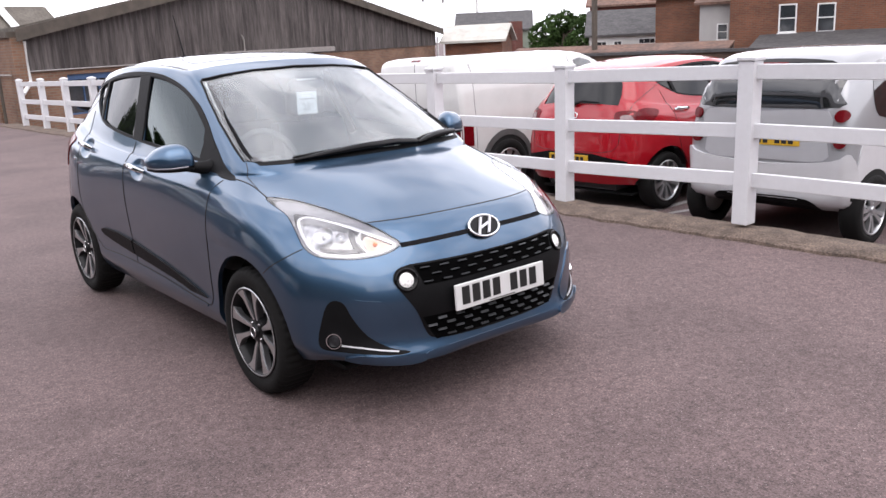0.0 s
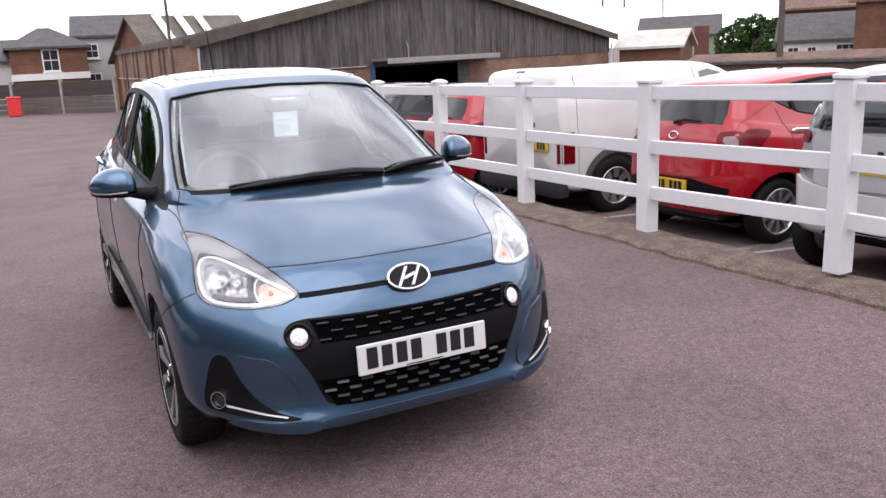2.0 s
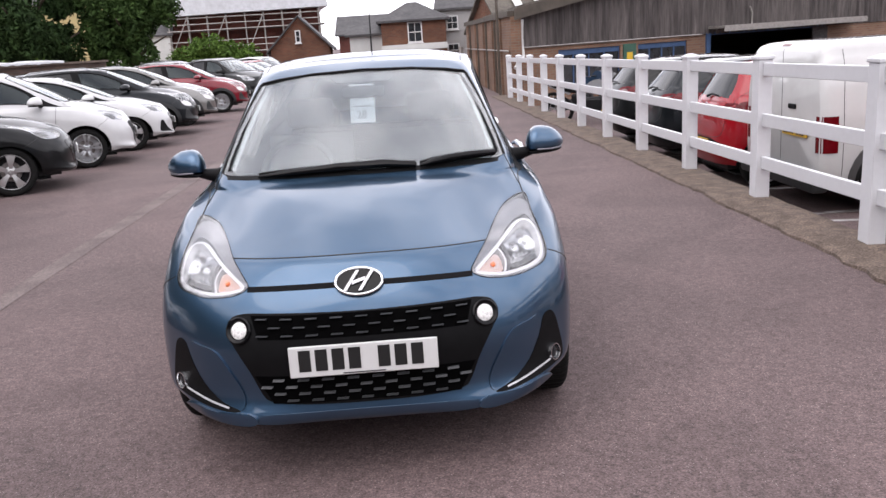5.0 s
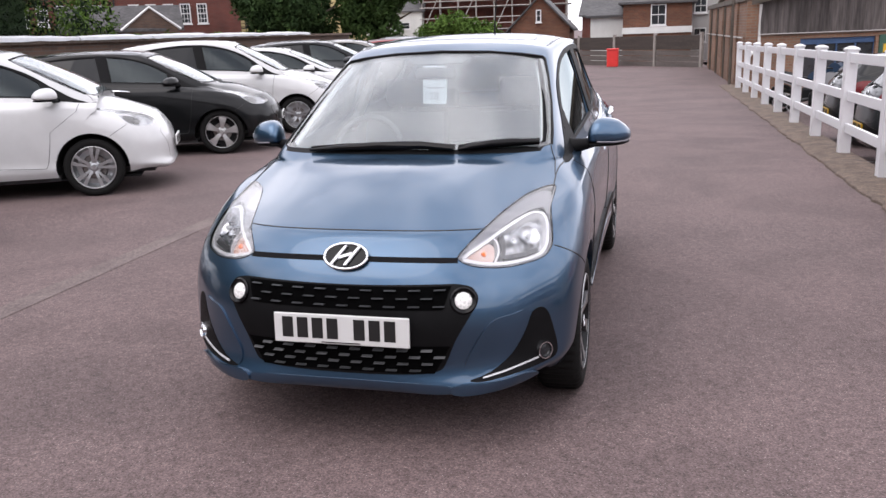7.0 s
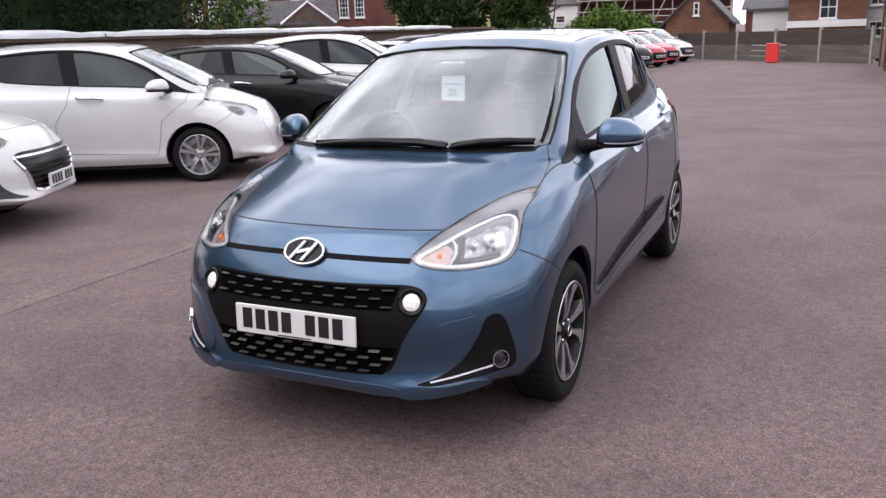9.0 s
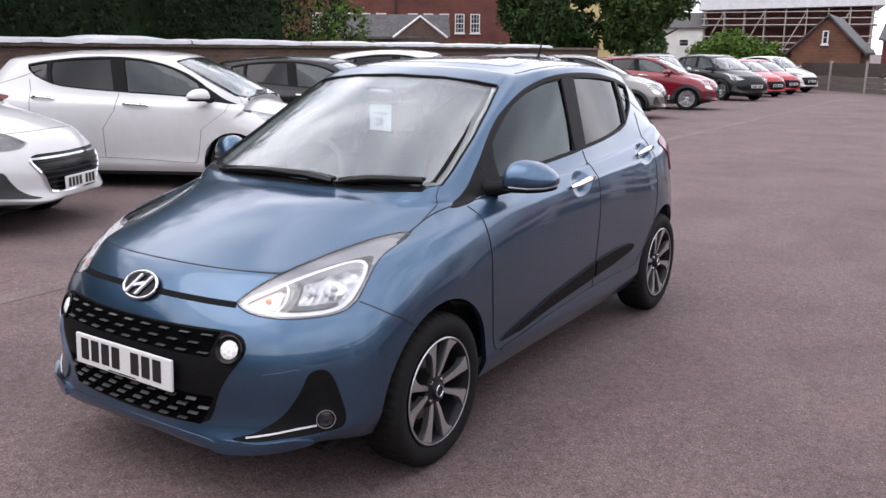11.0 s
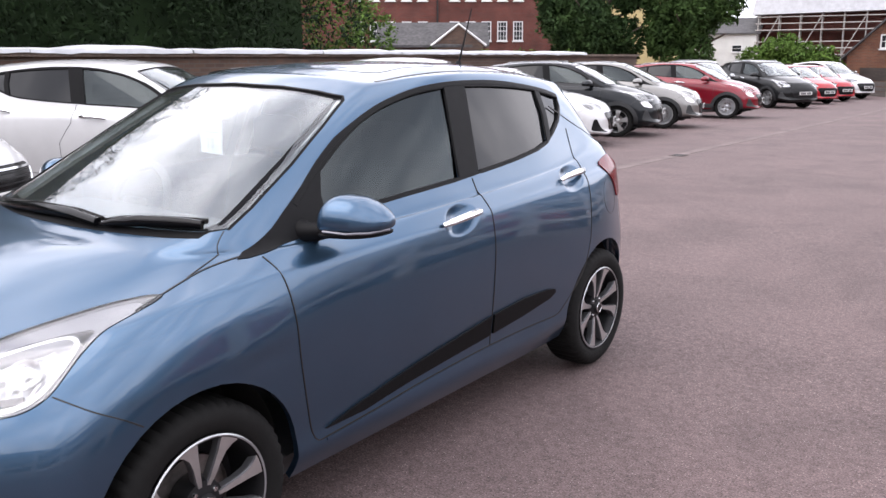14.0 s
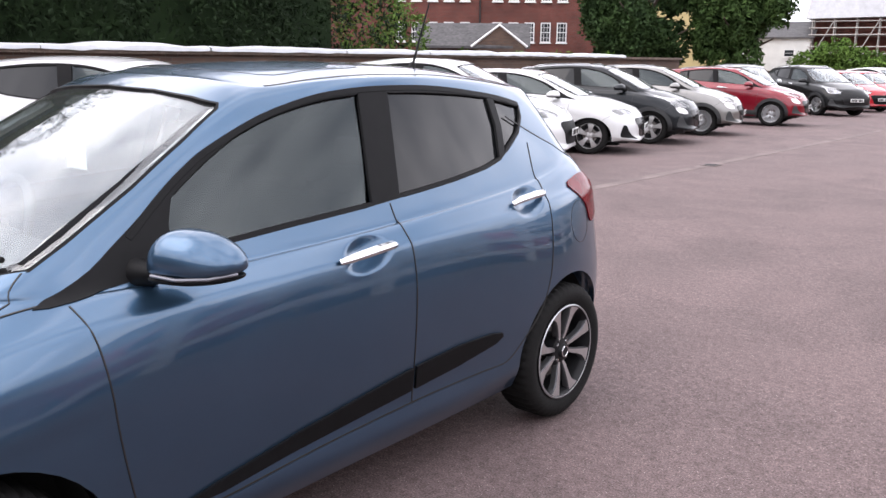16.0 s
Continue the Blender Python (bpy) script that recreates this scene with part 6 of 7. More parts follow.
def build_city_car(m):
    car = thing("city_car", "silver two-seat city car with round red tail lamps", "car", m, LOWROW)
    sh = boxy_shell([(-.50, .50, .40, .34, .60, .5), (-.42, .62, .50, .26, .74, .55), (-.15, .72, .60, .22, .90, .7), (.15, .745, .61, .22, 1.04, .86), (.45, .752, .585, .22, 1.32, .92), (.80, .756, .585, .22, 1.52, .95),
                     (1.15, .757, .60, .22, 1.565, .97), (1.55, .757, .61, .23, 1.565, .98), (1.85, .752, .60, .27, 1.53, .98), (2.0, .742, .585, .30, 1.46, .98), (2.09, .722, .56, .33, 1.36, .97), (2.14, .66, .50, .38, 1.20, .92)], 4)
    on_body(sh)
    part("rear_window", drape(smooth_poly([(-.60, 1.115), (0, 1.105), (.60, 1.115), (.59, 1.22), (.54, 1.38), (0, 1.41), (-.54, 1.38), (-.59, 1.22)], 3), "r", .004, .008, .04), M["pane_dark"], car, "dark rear window", 60)
    part("spoiler", drape(smooth_poly([(-.50, 1.395), (0, 1.425), (.50, 1.395), (.46, 1.46), (0, 1.485), (-.46, 1.46)], 3), "r", .006, .02, .04), M["gloss_black"], car)
    part("brake_lamp", drape([(-.12, 1.43), (.12, 1.43), (.12, 1.452), (-.12, 1.452)], "r", .010, .012, .06), M["red_lens"], car)
    sided("side_window", lambda: drape(smooth_poly([(.33, .99), (.55, 1.22), (.80, 1.40), (1.20, 1.44), (1.28, 1.2), (1.30, 1.0), (.8, .98)], 3), "x", .004, .008, .04), "pane_dark", car, "", 60)
    sided("side_window", lambda: drape(smooth_poly([(1.40, 1.02), (1.38, 1.2), (1.36, 1.42), (1.62, 1.42), (1.76, 1.2), (1.72, 1.02)], 3), "x", .004, .008, .04), "pane_dark", car, "", 60)
    part("windscreen", drape([(-.56, 1.03), (.56, 1.03), (.47, 1.44), (-.47, 1.44)], "y", .004, .008, .05), M["pane_dark"], car)
    # dark safety-cell panel and lighter hatch
    part("tailgate", drape(smooth_poly([(-.50, .70), (0, .69), (.50, .70), (.53, .85), (.53, 1.085), (0, 1.08), (-.53, 1.085), (-.53, .85)], 3), "r", .010, .016, .04), M["paint_hatch_silver"], car, "", 60)
    part("bumper", drape(smooth_poly([(-.71, .30), (0, .28), (.71, .30), (.735, .55), (.70, .76), (.56, .70), (0, .66), (-.56, .70), (-.70, .76), (-.735, .55)], 3), "r", .022, .05, .04), M["paint_pale_silver"], car, "", 60)
    part("bumper_insert", drape(smooth_poly([(-.44, .28), (0, .27), (.44, .28), (.40, .39), (0, .40), (-.40, .39)], 3), "r", .027, .02, .05), M["plastic"], car)
    sided("wing_panel", lambda: drape(smooth_poly([(1.62, .32), (1.56, .62), (1.70, .84), (1.95, .88), (2.05, .7), (2.05, .4)], 3), "x", .010, .016, .05), "paint_pale_silver", car, "", 60)
    for z in (1.05, .85):
        sided("tail_lamp", lambda z=z: drape(disc(.625, z, .047, 20), "r", .018, .022, .03), "red_lens", car, "round red tail lamp", 60)
    for y in (0, 1.81):
        # the arch isn't cut open: its inner shade is a flat black disc
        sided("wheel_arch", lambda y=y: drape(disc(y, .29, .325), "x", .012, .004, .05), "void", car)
    part("latch", boxes([((-.02, 2.12, .955), (.02, 2.165, .98))], .006), M["ink"], car)
    part("body", sh, M["paint_grey_silver"], car, "", 60)
    NOW[0], NOW[1] = TREE, SKIN
    add_plate(car, -.05, 2.150, .86, True, "plate_yellow")
    for y in (0, 1.81):
        for side in (1, -1):
            add_wheel(car, y, .775, .285, side, "five", .287, .195, .17)


M["pane_dark"] = mat("dark_car_glass", (.012, .013, .014), .04, var=0, coat=1.0)
M["cladding_pale"] = mat("pale_grey_plastic", (.075, .075, .075), .6, var=.15, scale=10)
M["paint_grey_silver"] = paint_mat("mid_grey_silver_paint", (.30, .305, .315), .35, .34)
M["paint_hatch_silver"] = paint_mat("hatch_silver_paint", (.44, .445, .46), .25, .34)
M["paint_pale_silver"] = paint_mat("pale_silver_paint", (.60, .605, .62), .2, .34)
build_city_car(parked(6.21, .34, 0.0, True))
build_van(parked(7.375, 4.95, 0.0, True))


# ---------- building materials ----------
def brick_mat(name, c1, c2, mortar, bw=.225, bh=.075):
    m = mat(name, c1, .9, var=0, bump=0)
    N, L = m.node_tree.nodes, m.node_tree.links
    p = N["Principled BSDF"]
    tc = N.new("ShaderNodeTexCoord")
    geo = N.new("ShaderNodeNewGeometry")
    # run along the wall whichever way it faces
    sep = N.new("ShaderNodeSeparateXYZ")
    L.new(tc.outputs["Object"], sep.inputs[0])
    add = N.new("ShaderNodeMath")
    L.new(sep.outputs[0], add.inputs[0])
    L.new(sep.outputs[1], add.inputs[1])
    com = N.new("ShaderNodeCombineXYZ")
    L.new(add.outputs[0], com.inputs[0])
    L.new(sep.outputs[2], com.inputs[1])
    b = N.new("ShaderNodeTexBrick")
    b.inputs["Color1"].default_value, b.inputs["Color2"].default_value, b.inputs["Mortar"].default_value = (*c1, 1), (*c2, 1), (*mortar, 1)
    b.inputs["Scale"].default_value = 1.0
    b.inputs["Brick Width"].default_value, b.inputs["Row Height"].default_value = bw, bh
    b.inputs["Mortar Size"].default_value = .008
    L.new(com.outputs[0], b.inputs["Vector"])
    n = N.new("ShaderNodeTexNoise")
    n.inputs["Scale"].default_value = .8
    n.inputs["Detail"].default_value = 8
    L.new(tc.outputs["Object"], n.inputs["Vector"])
    mr = N.new("ShaderNodeMapRange")
    mr.inputs[1].default_value, mr.inputs[2].default_value, mr.inputs[3].default_value, mr.inputs[4].default_value = .3, .7, .68, 1.2
    L.new(n.outputs[0], mr.inputs[0])
    sc = N.new("ShaderNodeVectorMath")
    sc.operation = "SCALE"
    L.new(b.outputs["Color"], sc.inputs[0])
    L.new(mr.outputs[0], sc.inputs["Scale"])
    L.new(sc.outputs[0], p.inputs["Base Color"])
    bu = N.new("ShaderNodeBump")
    bu.inputs["Strength"].default_value = .4
    bu.inputs["Distance"].default_value = .01
    bu.invert = True
    L.new(b.outputs["Fac"], bu.inputs["Height"])
    L.new(bu.outputs[0], p.inputs["Normal"])
    return m


M["brick_red"] = brick_mat("dark_red_brick", (.125, .030, .021), (.095, .025, .018), (.10, .07, .058))
M["brick_tan"] = brick_mat("tan_stock_brick", (.22, .12, .075), (.165, .085, .055), (.18, .15, .12))
M["brick_orange"] = brick_mat("orange_brick_wall", (.165, .062, .032), (.115, .043, .025), (.13, .10, .075))
M["brick_brown"] = brick_mat("brown_garden_brick", (.10, .058, .040), (.07, .043, .032), (.082, .07, .06))
M["corrugated"] = mat("weathered_corrugated_sheet", (.125, .108, .102), .85, color2=(.030, .025, .024), scale=1.5, fine=.35, fscale=9, bump=.2, bscale=20, stretch=(2.2, 2.2, .22), island=.12)
M["roof_sheet"] = mat("stained_roof_sheeting", (.14, .125, .105), .9, color2=(.07, .06, .05), scale=.6, fine=.2, fscale=8)
M["fascia"] = mat("weathered_timber_fascia", (.10, .082, .066), .85, color2=(.05, .042, .034), scale=2)
M["slate"] = mat("grey_slate_roof", (.072, .069, .069), .75, color2=(.042, .040, .042), scale=1.5, fine=.25, fscale=6, bump=.4, bscale=12, stretch=(1, 1, 3))
M["old_tile"] = mat("old_clay_tile_roof", (.17, .095, .07), .9, color2=(.08, .055, .045), scale=1.2, fine=.3, fscale=7, bump=.5, bscale=9)
M["render_white"] = mat("white_painted_render", (.55, .55, .53), .8, var=.1, scale=1.2)
M["cream_sheet"] = mat("cream_roof_sheet", (.40, .385, .345), .7, var=.2, scale=1.5)
M["render_green"] = mat("grey_green_render", (.17, .20, .16), .85, var=.15, scale=.8)
M["render_grey"] = mat("pale_grey_render", (.34, .33, .32), .85, var=.12, scale=.8)
M["render_yellow"] = mat("pale_yellow_render", (.46, .37, .18), .85, var=.08, scale=.8)
M["upvc"] = mat("white_window_frame", (.60, .60, .59), .4, var=.03)
M["blue_steel"] = mat("blue_window_steel", (.035, .075, .16), .5, var=.2, scale=6)
M["pane"] = mat("dark_window_pane", (.028, .032, .036), .06, var=.3, scale=2, coat=1)
M["white_sheet"] = mat("white_plastic_sheeting", (.50, .51, .53), .42, var=.14, scale=3, bump=.3, bscale=6)
M["wood_grey"] = mat("weathered_grey_boards", (.115, .098, .09), .9, color2=(.07, .06, .053), scale=2, fine=.3, fscale=30, bump=.3, bscale=40, stretch=(.3, .3, 3))
M["wood_dark"] = mat("dark_brown_boards", (.055, .042, .036), .9, color2=(.032, .026, .022), scale=2, fine=.3, fscale=20, stretch=(.3, .3, 3))
M["conc_post"] = mat("grey_concrete_post", (.26, .235, .215), .9, var=.2, scale=5, bump=.2)
M["scaffold"] = mat("scaffold_tube_steel", (.34, .32, .30), .5, .6, var=.2, scale=8)
M["red_plastic"] = mat("red_plastic", (.58, .03, .025), .45, var=.1)
M["bark"] = mat("brown_bark", (.07, .052, .04), .95, var=.3, scale=8, bump=.8, bscale=20)
M["bay_paint"] = mat("worn_white_line_paint", (.40, .39, .38), .8, color2=(.13, .11, .11), scale=9, fine=.3, fscale=60)
M["green_door"] = mat("dull_green_paint", (.03, .085, .06), .6, var=.2, scale=3)
M["yellow_notice"] = mat("yellow_sign_plate", (.60, .38, .03), .5, var=.05)
M["crack_fill"] = mat("concrete_gully_strip", (.165, .13, .122), .9, color2=(.085, .062, .060), scale=2.2, fine=.35, fscale=60, bump=.6, bscale=60)


def leaf_mat(name, a, b):
    m = mat(name, a, .8, color2=b, scale=1.1, island=.35, spec=.15)
    p = m.node_tree.nodes["Principled BSDF"]
    p.inputs["Subsurface Weight"].default_value = 0.0
    p.inputs["Transmission Weight"].default_value = 0.0
    return m


M["leaf_dark"] = leaf_mat("dark_green_leaves", (.034, .062, .018), (.012, .026, .009))
M["leaf_mid"] = leaf_mat("mid_green_leaves", (.048, .086, .022), (.018, .036, .011))
M["leaf_conifer"] = leaf_mat("dark_conifer_needles", (.015, .029, .010), (.005, .010, .0045))
M["leaf_bright"] = leaf_mat("bright_green_leaves", (.095, .16, .03), (.045, .085, .018))
M["leaf_russet"] = leaf_mat("russet_dry_leaves", (.16, .075, .035), (.08, .06, .025))


def leaves(name, blobs, count, size, material, parent, seed=1, label="", droop=0.0):
    """Many small bent leaves in clumps round the given ovals (centre, radii), thinner inside, with an uneven outline."""
    rnd = np.random.RandomState(seed)
    vols = np.array([b[1][0] * b[1][1] * b[1][2] for b in blobs]) ** (2 / 3)
    which = rnd.choice(len(blobs), count, p=vols / vols.sum())
    C = np.array([b[0] for b in blobs])[which]
    R = np.array([b[1] for b in blobs])[which]
    unit = lambda A: A / (np.linalg.norm(A, axis=1, keepdims=True) + 1e-6)
    d = unit(rnd.normal(size=(count, 3)))
    ph = which[:, None] * 1.7
    k = (np.sin(d * 4.1 + ph) * np.cos(d[:, [1, 2, 0]] * 5.3 + ph)).sum(1) * .13 + (np.sin(d * 13 + ph) * np.cos(d[:, [2, 0, 1]] * 11 + ph)).sum(1) * .06
    Q = C + d * R * (rnd.uniform(.62, 1.0, (count, 1)) ** .6 * (.92 + k[:, None]))
    T = rnd.normal(size=(count, 3))
    T[:, 2] -= droop
    T = unit(T)
    Nn = unit(np.cross(T, rnd.normal(size=(count, 3)) + d))
    sz = size * rnd.uniform(.6, 1.4, (count, 1))
    up = np.cross(T, Nn) * sz * .18
    V = np.stack([Q - T * sz, Q - Nn * sz * .42 + up, Q + T * sz, Q + Nn * sz * .42 + up], 1).reshape(-1, 3)
    i0 = np.arange(count) * 4
    F = np.stack([i0, i0 + 1, i0 + 2, i0, i0 + 2, i0 + 3], 1).reshape(-1, 3).tolist()
    me = bpy.data.meshes.new(name)
    me.from_pydata(V.tolist(), [], F)
    me.update()
    return part(name, me, material, parent, label)


def limb_tree(name, label, x, y, z, height, crown, count, size, leaf, seed):
    rnd = random.Random(seed)
    t = thing(name, label, "tree", Matrix.Translation((x, y, z)))
    trunk = tube([(0, 0, 0), (.1, .05, height * .25), (.05, .15, height * .5), (.15, .1, height * .75)], [.32, .25, .18, .08], 10)
    bms = [trunk]
    for i in range(9):
        a = i * 2.4
        h = height * (.25 + .05 * i)
        L = crown[0] * rnd.uniform(.5, .85)
        bms.append(tube([(.08, .08, h), (math.cos(a) * L * .5, math.sin(a) * L * .5, h + L * .35), (math.cos(a) * L, math.sin(a) * L, h + L * .6)], [.11, .07, .03], 6))
    part("trunk", join_bm(*bms), M["bark"], t, "", 60)
    blobs = []
    for i in range(26):
        a, e = rnd.uniform(0, 6.28), rnd.uniform(-1, 1)
        rr = math.sqrt(1 - e * e) * rnd.uniform(.35, .8)
        blobs.append(((math.cos(a) * rr * crown[0], math.sin(a) * rr * crown[1], height * .6 + e * crown[2] * .72), tuple(c * rnd.uniform(.22, .40) for c in crown)))
    tagged(leaves("crown", blobs, count, size, M[leaf], t, seed), kind="stuff")
    return t


def sash(w, h, parent, m, glazing=(3, 4), sill=True, frame_m="upvc"):
    """A window with frame, glazing bars, pane and sill; in the x-z plane, facing -y, its sill's middle at the origin."""
    f = part("window", boxes([((-w / 2, -.03, 0), (-w / 2 + .06, .05, h)), ((w / 2 - .06, -.03, 0), (w / 2, .05, h)), ((-w / 2 + .06, -.03, h - .06), (w / 2 - .06, .05, h)), ((-w / 2 + .06, -.03, 0), (w / 2 - .06, .05, .07)),
                             ((-w / 2 + .06, -.035, h * .49), (w / 2 - .06, .05, h * .53))]), M[frame_m], parent)
    f.matrix_basis = m
    part("pane", boxes([((-w / 2 + .05, .02, .06), (w / 2 - .05, .03, h - .05))]), M["pane"], f)
    if glazing:
        b = [((-w / 2 + w * i / glazing[0] - .012, 0, .06), (-w / 2 + w * i / glazing[0] + .012, .02, h - .05)) for i in range(1, glazing[0])]
        b += [((-w / 2 + .05, 0, h * i / glazing[1] - .012), (w / 2 - .05, .02, h * i / glazing[1] + .012)) for i in range(1, glazing[1]) if abs(i / glazing[1] - .5) > .1]
        part("glazing_bar", boxes(b), M[frame_m], f)
    if sill:
        part("sill", boxes([((-w / 2 - .05, -.09, -.06), (w / 2 + .05, .03, 0))]), M[frame_m], f)
    return f


def along(a, b):
    """Pose at a, x running to b, -y facing the side seen with a on its left."""
    d = Vector((b[0] - a[0], b[1] - a[1], 0))
    return Matrix.Translation((a[0], a[1], 0)) @ Matrix.Rotation(math.atan2(d.y, d.x), 4, "Z"), d.length


def house(name, label, a, b, depth, z0, eave, ridge, wall, roof, wins=(), along_ridge=True, hip=0.0, over=.25, cat="house"):
    """A house whose front runs from a to b; wins: (along, sill z, w, h, bars)."""
    m, L = along(a, b)
    t = thing(name, label, cat, m)
    if along_ridge:
        part("wall", prism([(0, z0), (depth, z0), (depth, eave), (depth / 2, ridge if not hip else eave), (0, eave)] if not hip else [(0, z0), (depth, z0), (depth, eave), (0, eave)], 0, L, "x"), M[wall], t)
        bm = bmesh.new()
        e = over
        y0, y1, ym = -e, depth + e, depth / 2
        s = (ridge - eave) / (depth / 2)
        ze = eave - s * e
        P = [bm.verts.new(p) for p in ((-e, y0, ze), (L + e, y0, ze), (L + e - (hip or 0), ym, ridge), (-e + (hip or 0), ym, ridge), (-e, y1, ze), (L + e, y1, ze))]
        bm.faces.new((P[0], P[1], P[2], P[3]))
        bm.faces.new((P[3], P[2], P[5], P[4]))
        if hip:
            bm.faces.new((P[0], P[3], P[4]))
            bm.faces.new((P[1], P[5], P[2]))
    else:
        part("wall", prism([(0, z0), (L, z0), (L, eave), (L / 2, ridge), (0, eave)], 0, depth, "y"), M[wall], t)
        bm = bmesh.new()
        e = over
        s = (ridge - eave) / (L / 2)
        P = [bm.verts.new(p) for p in ((-e, -e, eave - s * e), (L / 2, -e, ridge), (L + e, -e, eave - s * e), (-e, depth + e, eave - s * e), (L / 2, depth + e, ridge), (L + e, depth + e, eave - s * e))]
        bm.faces.new((P[0], P[1], P[4], P[3]))
        bm.faces.new((P[1], P[2], P[5], P[4]))
    for v in bm.verts:
        v.co.z += .02
    r = bmesh.ops.extrude_face_region(bm, geom=bm.faces[:])
    for v in r["geom"]:
        if isinstance(v, bmesh.types.BMVert):
            v.co.z += .12
    bmesh.ops.recalc_face_normals(bm, faces=bm.faces)
    part("roof", bm, M[roof], t)
    for x, z, w, h, g in wins:
        sash(w, h, t, Matrix.Translation((x, -.03, z)), g)
    return t


# ---------- the corrugated shed and its brick side wall ----------
A, B = (3.35, 21.0), (26.05, 31.57)


def build_shed():
    m, L = along(A, B)
    skew = Matrix(((1, math.tan(math.atan2(B[1] - A[1], B[0] - A[0])), 0, 0), (0, 1, 0, 0), (0, 0, 1, 0), (0, 0, 0, 1)))
    t = thing("shed", "large weathered corrugated shed on a tan brick base", "shed", m)
    z0, zb, e0, e1, sp, zp = -.75, 1.22, 2.12, 1.88, 10.9, 4.12

    def top(x):
        return e0 + (zp - e0) * x / sp if x < sp else zp + (e1 - zp) * (x - sp) / (L - sp)
    # brick base with openings
    ops = [(1.55, 3.85, -.1, 1.02), (4.55, 6.55, -.1, 1.02), (7.5, 13.0, -1, 1.15)]
    xs = [0]
    for a, b, *_ in ops:
        xs += [a, b]
    xs += [L]
    items = [((xs[i], 0, z0), (xs[i + 1], .25, zb)) for i in range(0, len(xs), 2)]
    for a, b, lo, hi in ops:
        items.append(((a, 0, hi), (b, .25, zb)))
        if lo > z0:
            items.append(((a, 0, z0), (b, .25, lo)))
    part("brick_base", boxes(items), M["brick_tan"], t)
    for a, b, lo, hi in ops[:2]:
        n = 4
        f = part("window", boxes([((a, .05, hi - .16), (b, .12, hi)), ((a, .05, lo), (b, .12, lo + .05))] + [((a + (b - a) * i / n - .02, .06, lo + .05), (a + (b - a) * i / n + .02, .11, hi - .16)) for i in range(n + 1)]), M["blue_steel"], t, "blue steel-framed window")
        part("pane", boxes([((a, .085, lo + .05), (b, .095, hi - .16))]), M["pane"], f)
    part("side_door", boxes([((3.95, -.03, -.7), (4.45, -.002, 1.05))]), M["green_door"], t, "green painted door with a yellow notice")
    part("notice", boxes([((4.08, -.04, .55), (4.30, -.031, .80))]), M["yellow_notice"], t)
    # doorway with awning and blue-grey leaf
    part("awning", boxes([((7.4, -.75, 1.32), (14.2, 0, 1.40)), ((7.4, -.77, 1.22), (14.2, -.74, 1.36))]), M["scaffold"], t, "low metal canopy over the doorway")
    part("door_leaf", boxes([((12.3, -.06, -.7), (13.05, -.01, 1.15))]), M["slate"], t, "ribbed grey sliding door, pushed open")
    part("door_frame", boxes([((7.34, -.05, -.75), (7.52, .3, 1.2)), ((7.52, -.02, 1.12), (13.0, .3, 1.22))]), M["blue_steel"], t)
    bw = boxes([((.3, 9, -.75), (L - .3, 9.2, 2.0)), ((.1, .3, -.76), (L - .1, 9, -.74)), ((.0, .3, z0), (.2, 9, e0)), ((L - .2, .3, z0), (L, 9, e1))])
    bmesh.ops.transform(bw, matrix=skew, verts=bw.verts)
    part("back_wall", bw, M["brick_brown"], t)
    # corrugated gable
    bm = bmesh.new()
    n = int(L / .055)
    pr = None
    for i in range(n + 1):
        x = L * i / n
        y = -.02 - .035 * (1 if (i // 2) % 2 else 0) + .004 * math.sin(i)
        q = [bm.verts.new((x, y, zb - .06)), bm.verts.new((x, y, (zb + top(x)) / 2)), bm.verts.new((x, y, top(x) + .05))]
        if pr:
            bm.faces.new((pr[0], q[0], q[1], pr[1]))
            bm.faces.new((pr[1], q[1], q[2], pr[2]))
        pr = q
    part("corrugated_gable", bm, M["corrugated"], t)
    # rakes and roof
    bm = bmesh.new()
    for p0, p1 in (((.12, e0 + .03), (sp, zp)), ((sp, zp), (L + .4, e1 - .08))):
        P = [bm.verts.new((x, y, (z if y < 0 else min(z, e0 + .25)) + dz)) for x, z in (p0, p1) for y in (-.3, 9.2) for dz in (.05, .17)]
        for f in ((0, 1, 5, 4), (2, 6, 7, 3), (0, 4, 6, 2), (1, 3, 7, 5), (0, 2, 3, 1), (4, 5, 7, 6)):
            bm.faces.new([P[k] for k in f])
    bmesh.ops.recalc_face_normals(bm, faces=bm.faces)
    bmesh.ops.transform(bm, matrix=skew, verts=bm.verts)
    part("roof", bm, M["roof_sheet"], t)
    bm = bmesh.new()
    for p0, p1 in (((-.12, e0 - .06), (sp, zp)), ((sp, zp), (L + .4, e1 - .08))):
        P = [bm.verts.new((x, y, z + dz)) for x, z in (p0, p1) for y in (-.34, -.301) for dz in (-.12, .19)]
        for f in ((0, 1, 5, 4), (2, 6, 7, 3), (0, 4, 6, 2), (1, 3, 7, 5), (0, 2, 3, 1), (4, 5, 7, 6)):
            bm.faces.new([P[k] for k in f])
    bmesh.ops.recalc_face_normals(bm, faces=bm.faces)
    part("fascia", bm, M["fascia"], t)
    part("downpipe", join_bm(tube([(.22, -.15, 1.95), (.22, -.15, .95), (.16, -.18, .85), (.02, -.2, .72), (-.12, -.25, .62)], .055, 10)), M["upvc"], t, "white plastic downpipe with a bent shoe")
    part("downpipe", tube([(L + .1, -.1, 1.6), (L + .1, -.1, -.6)], .05, 8), M["upvc"], t)
    part("conduit", tube([(-.05, -.06, 1.17), (7.1, -.06, 1.17)], .02, 6), M["scaffold"], t)
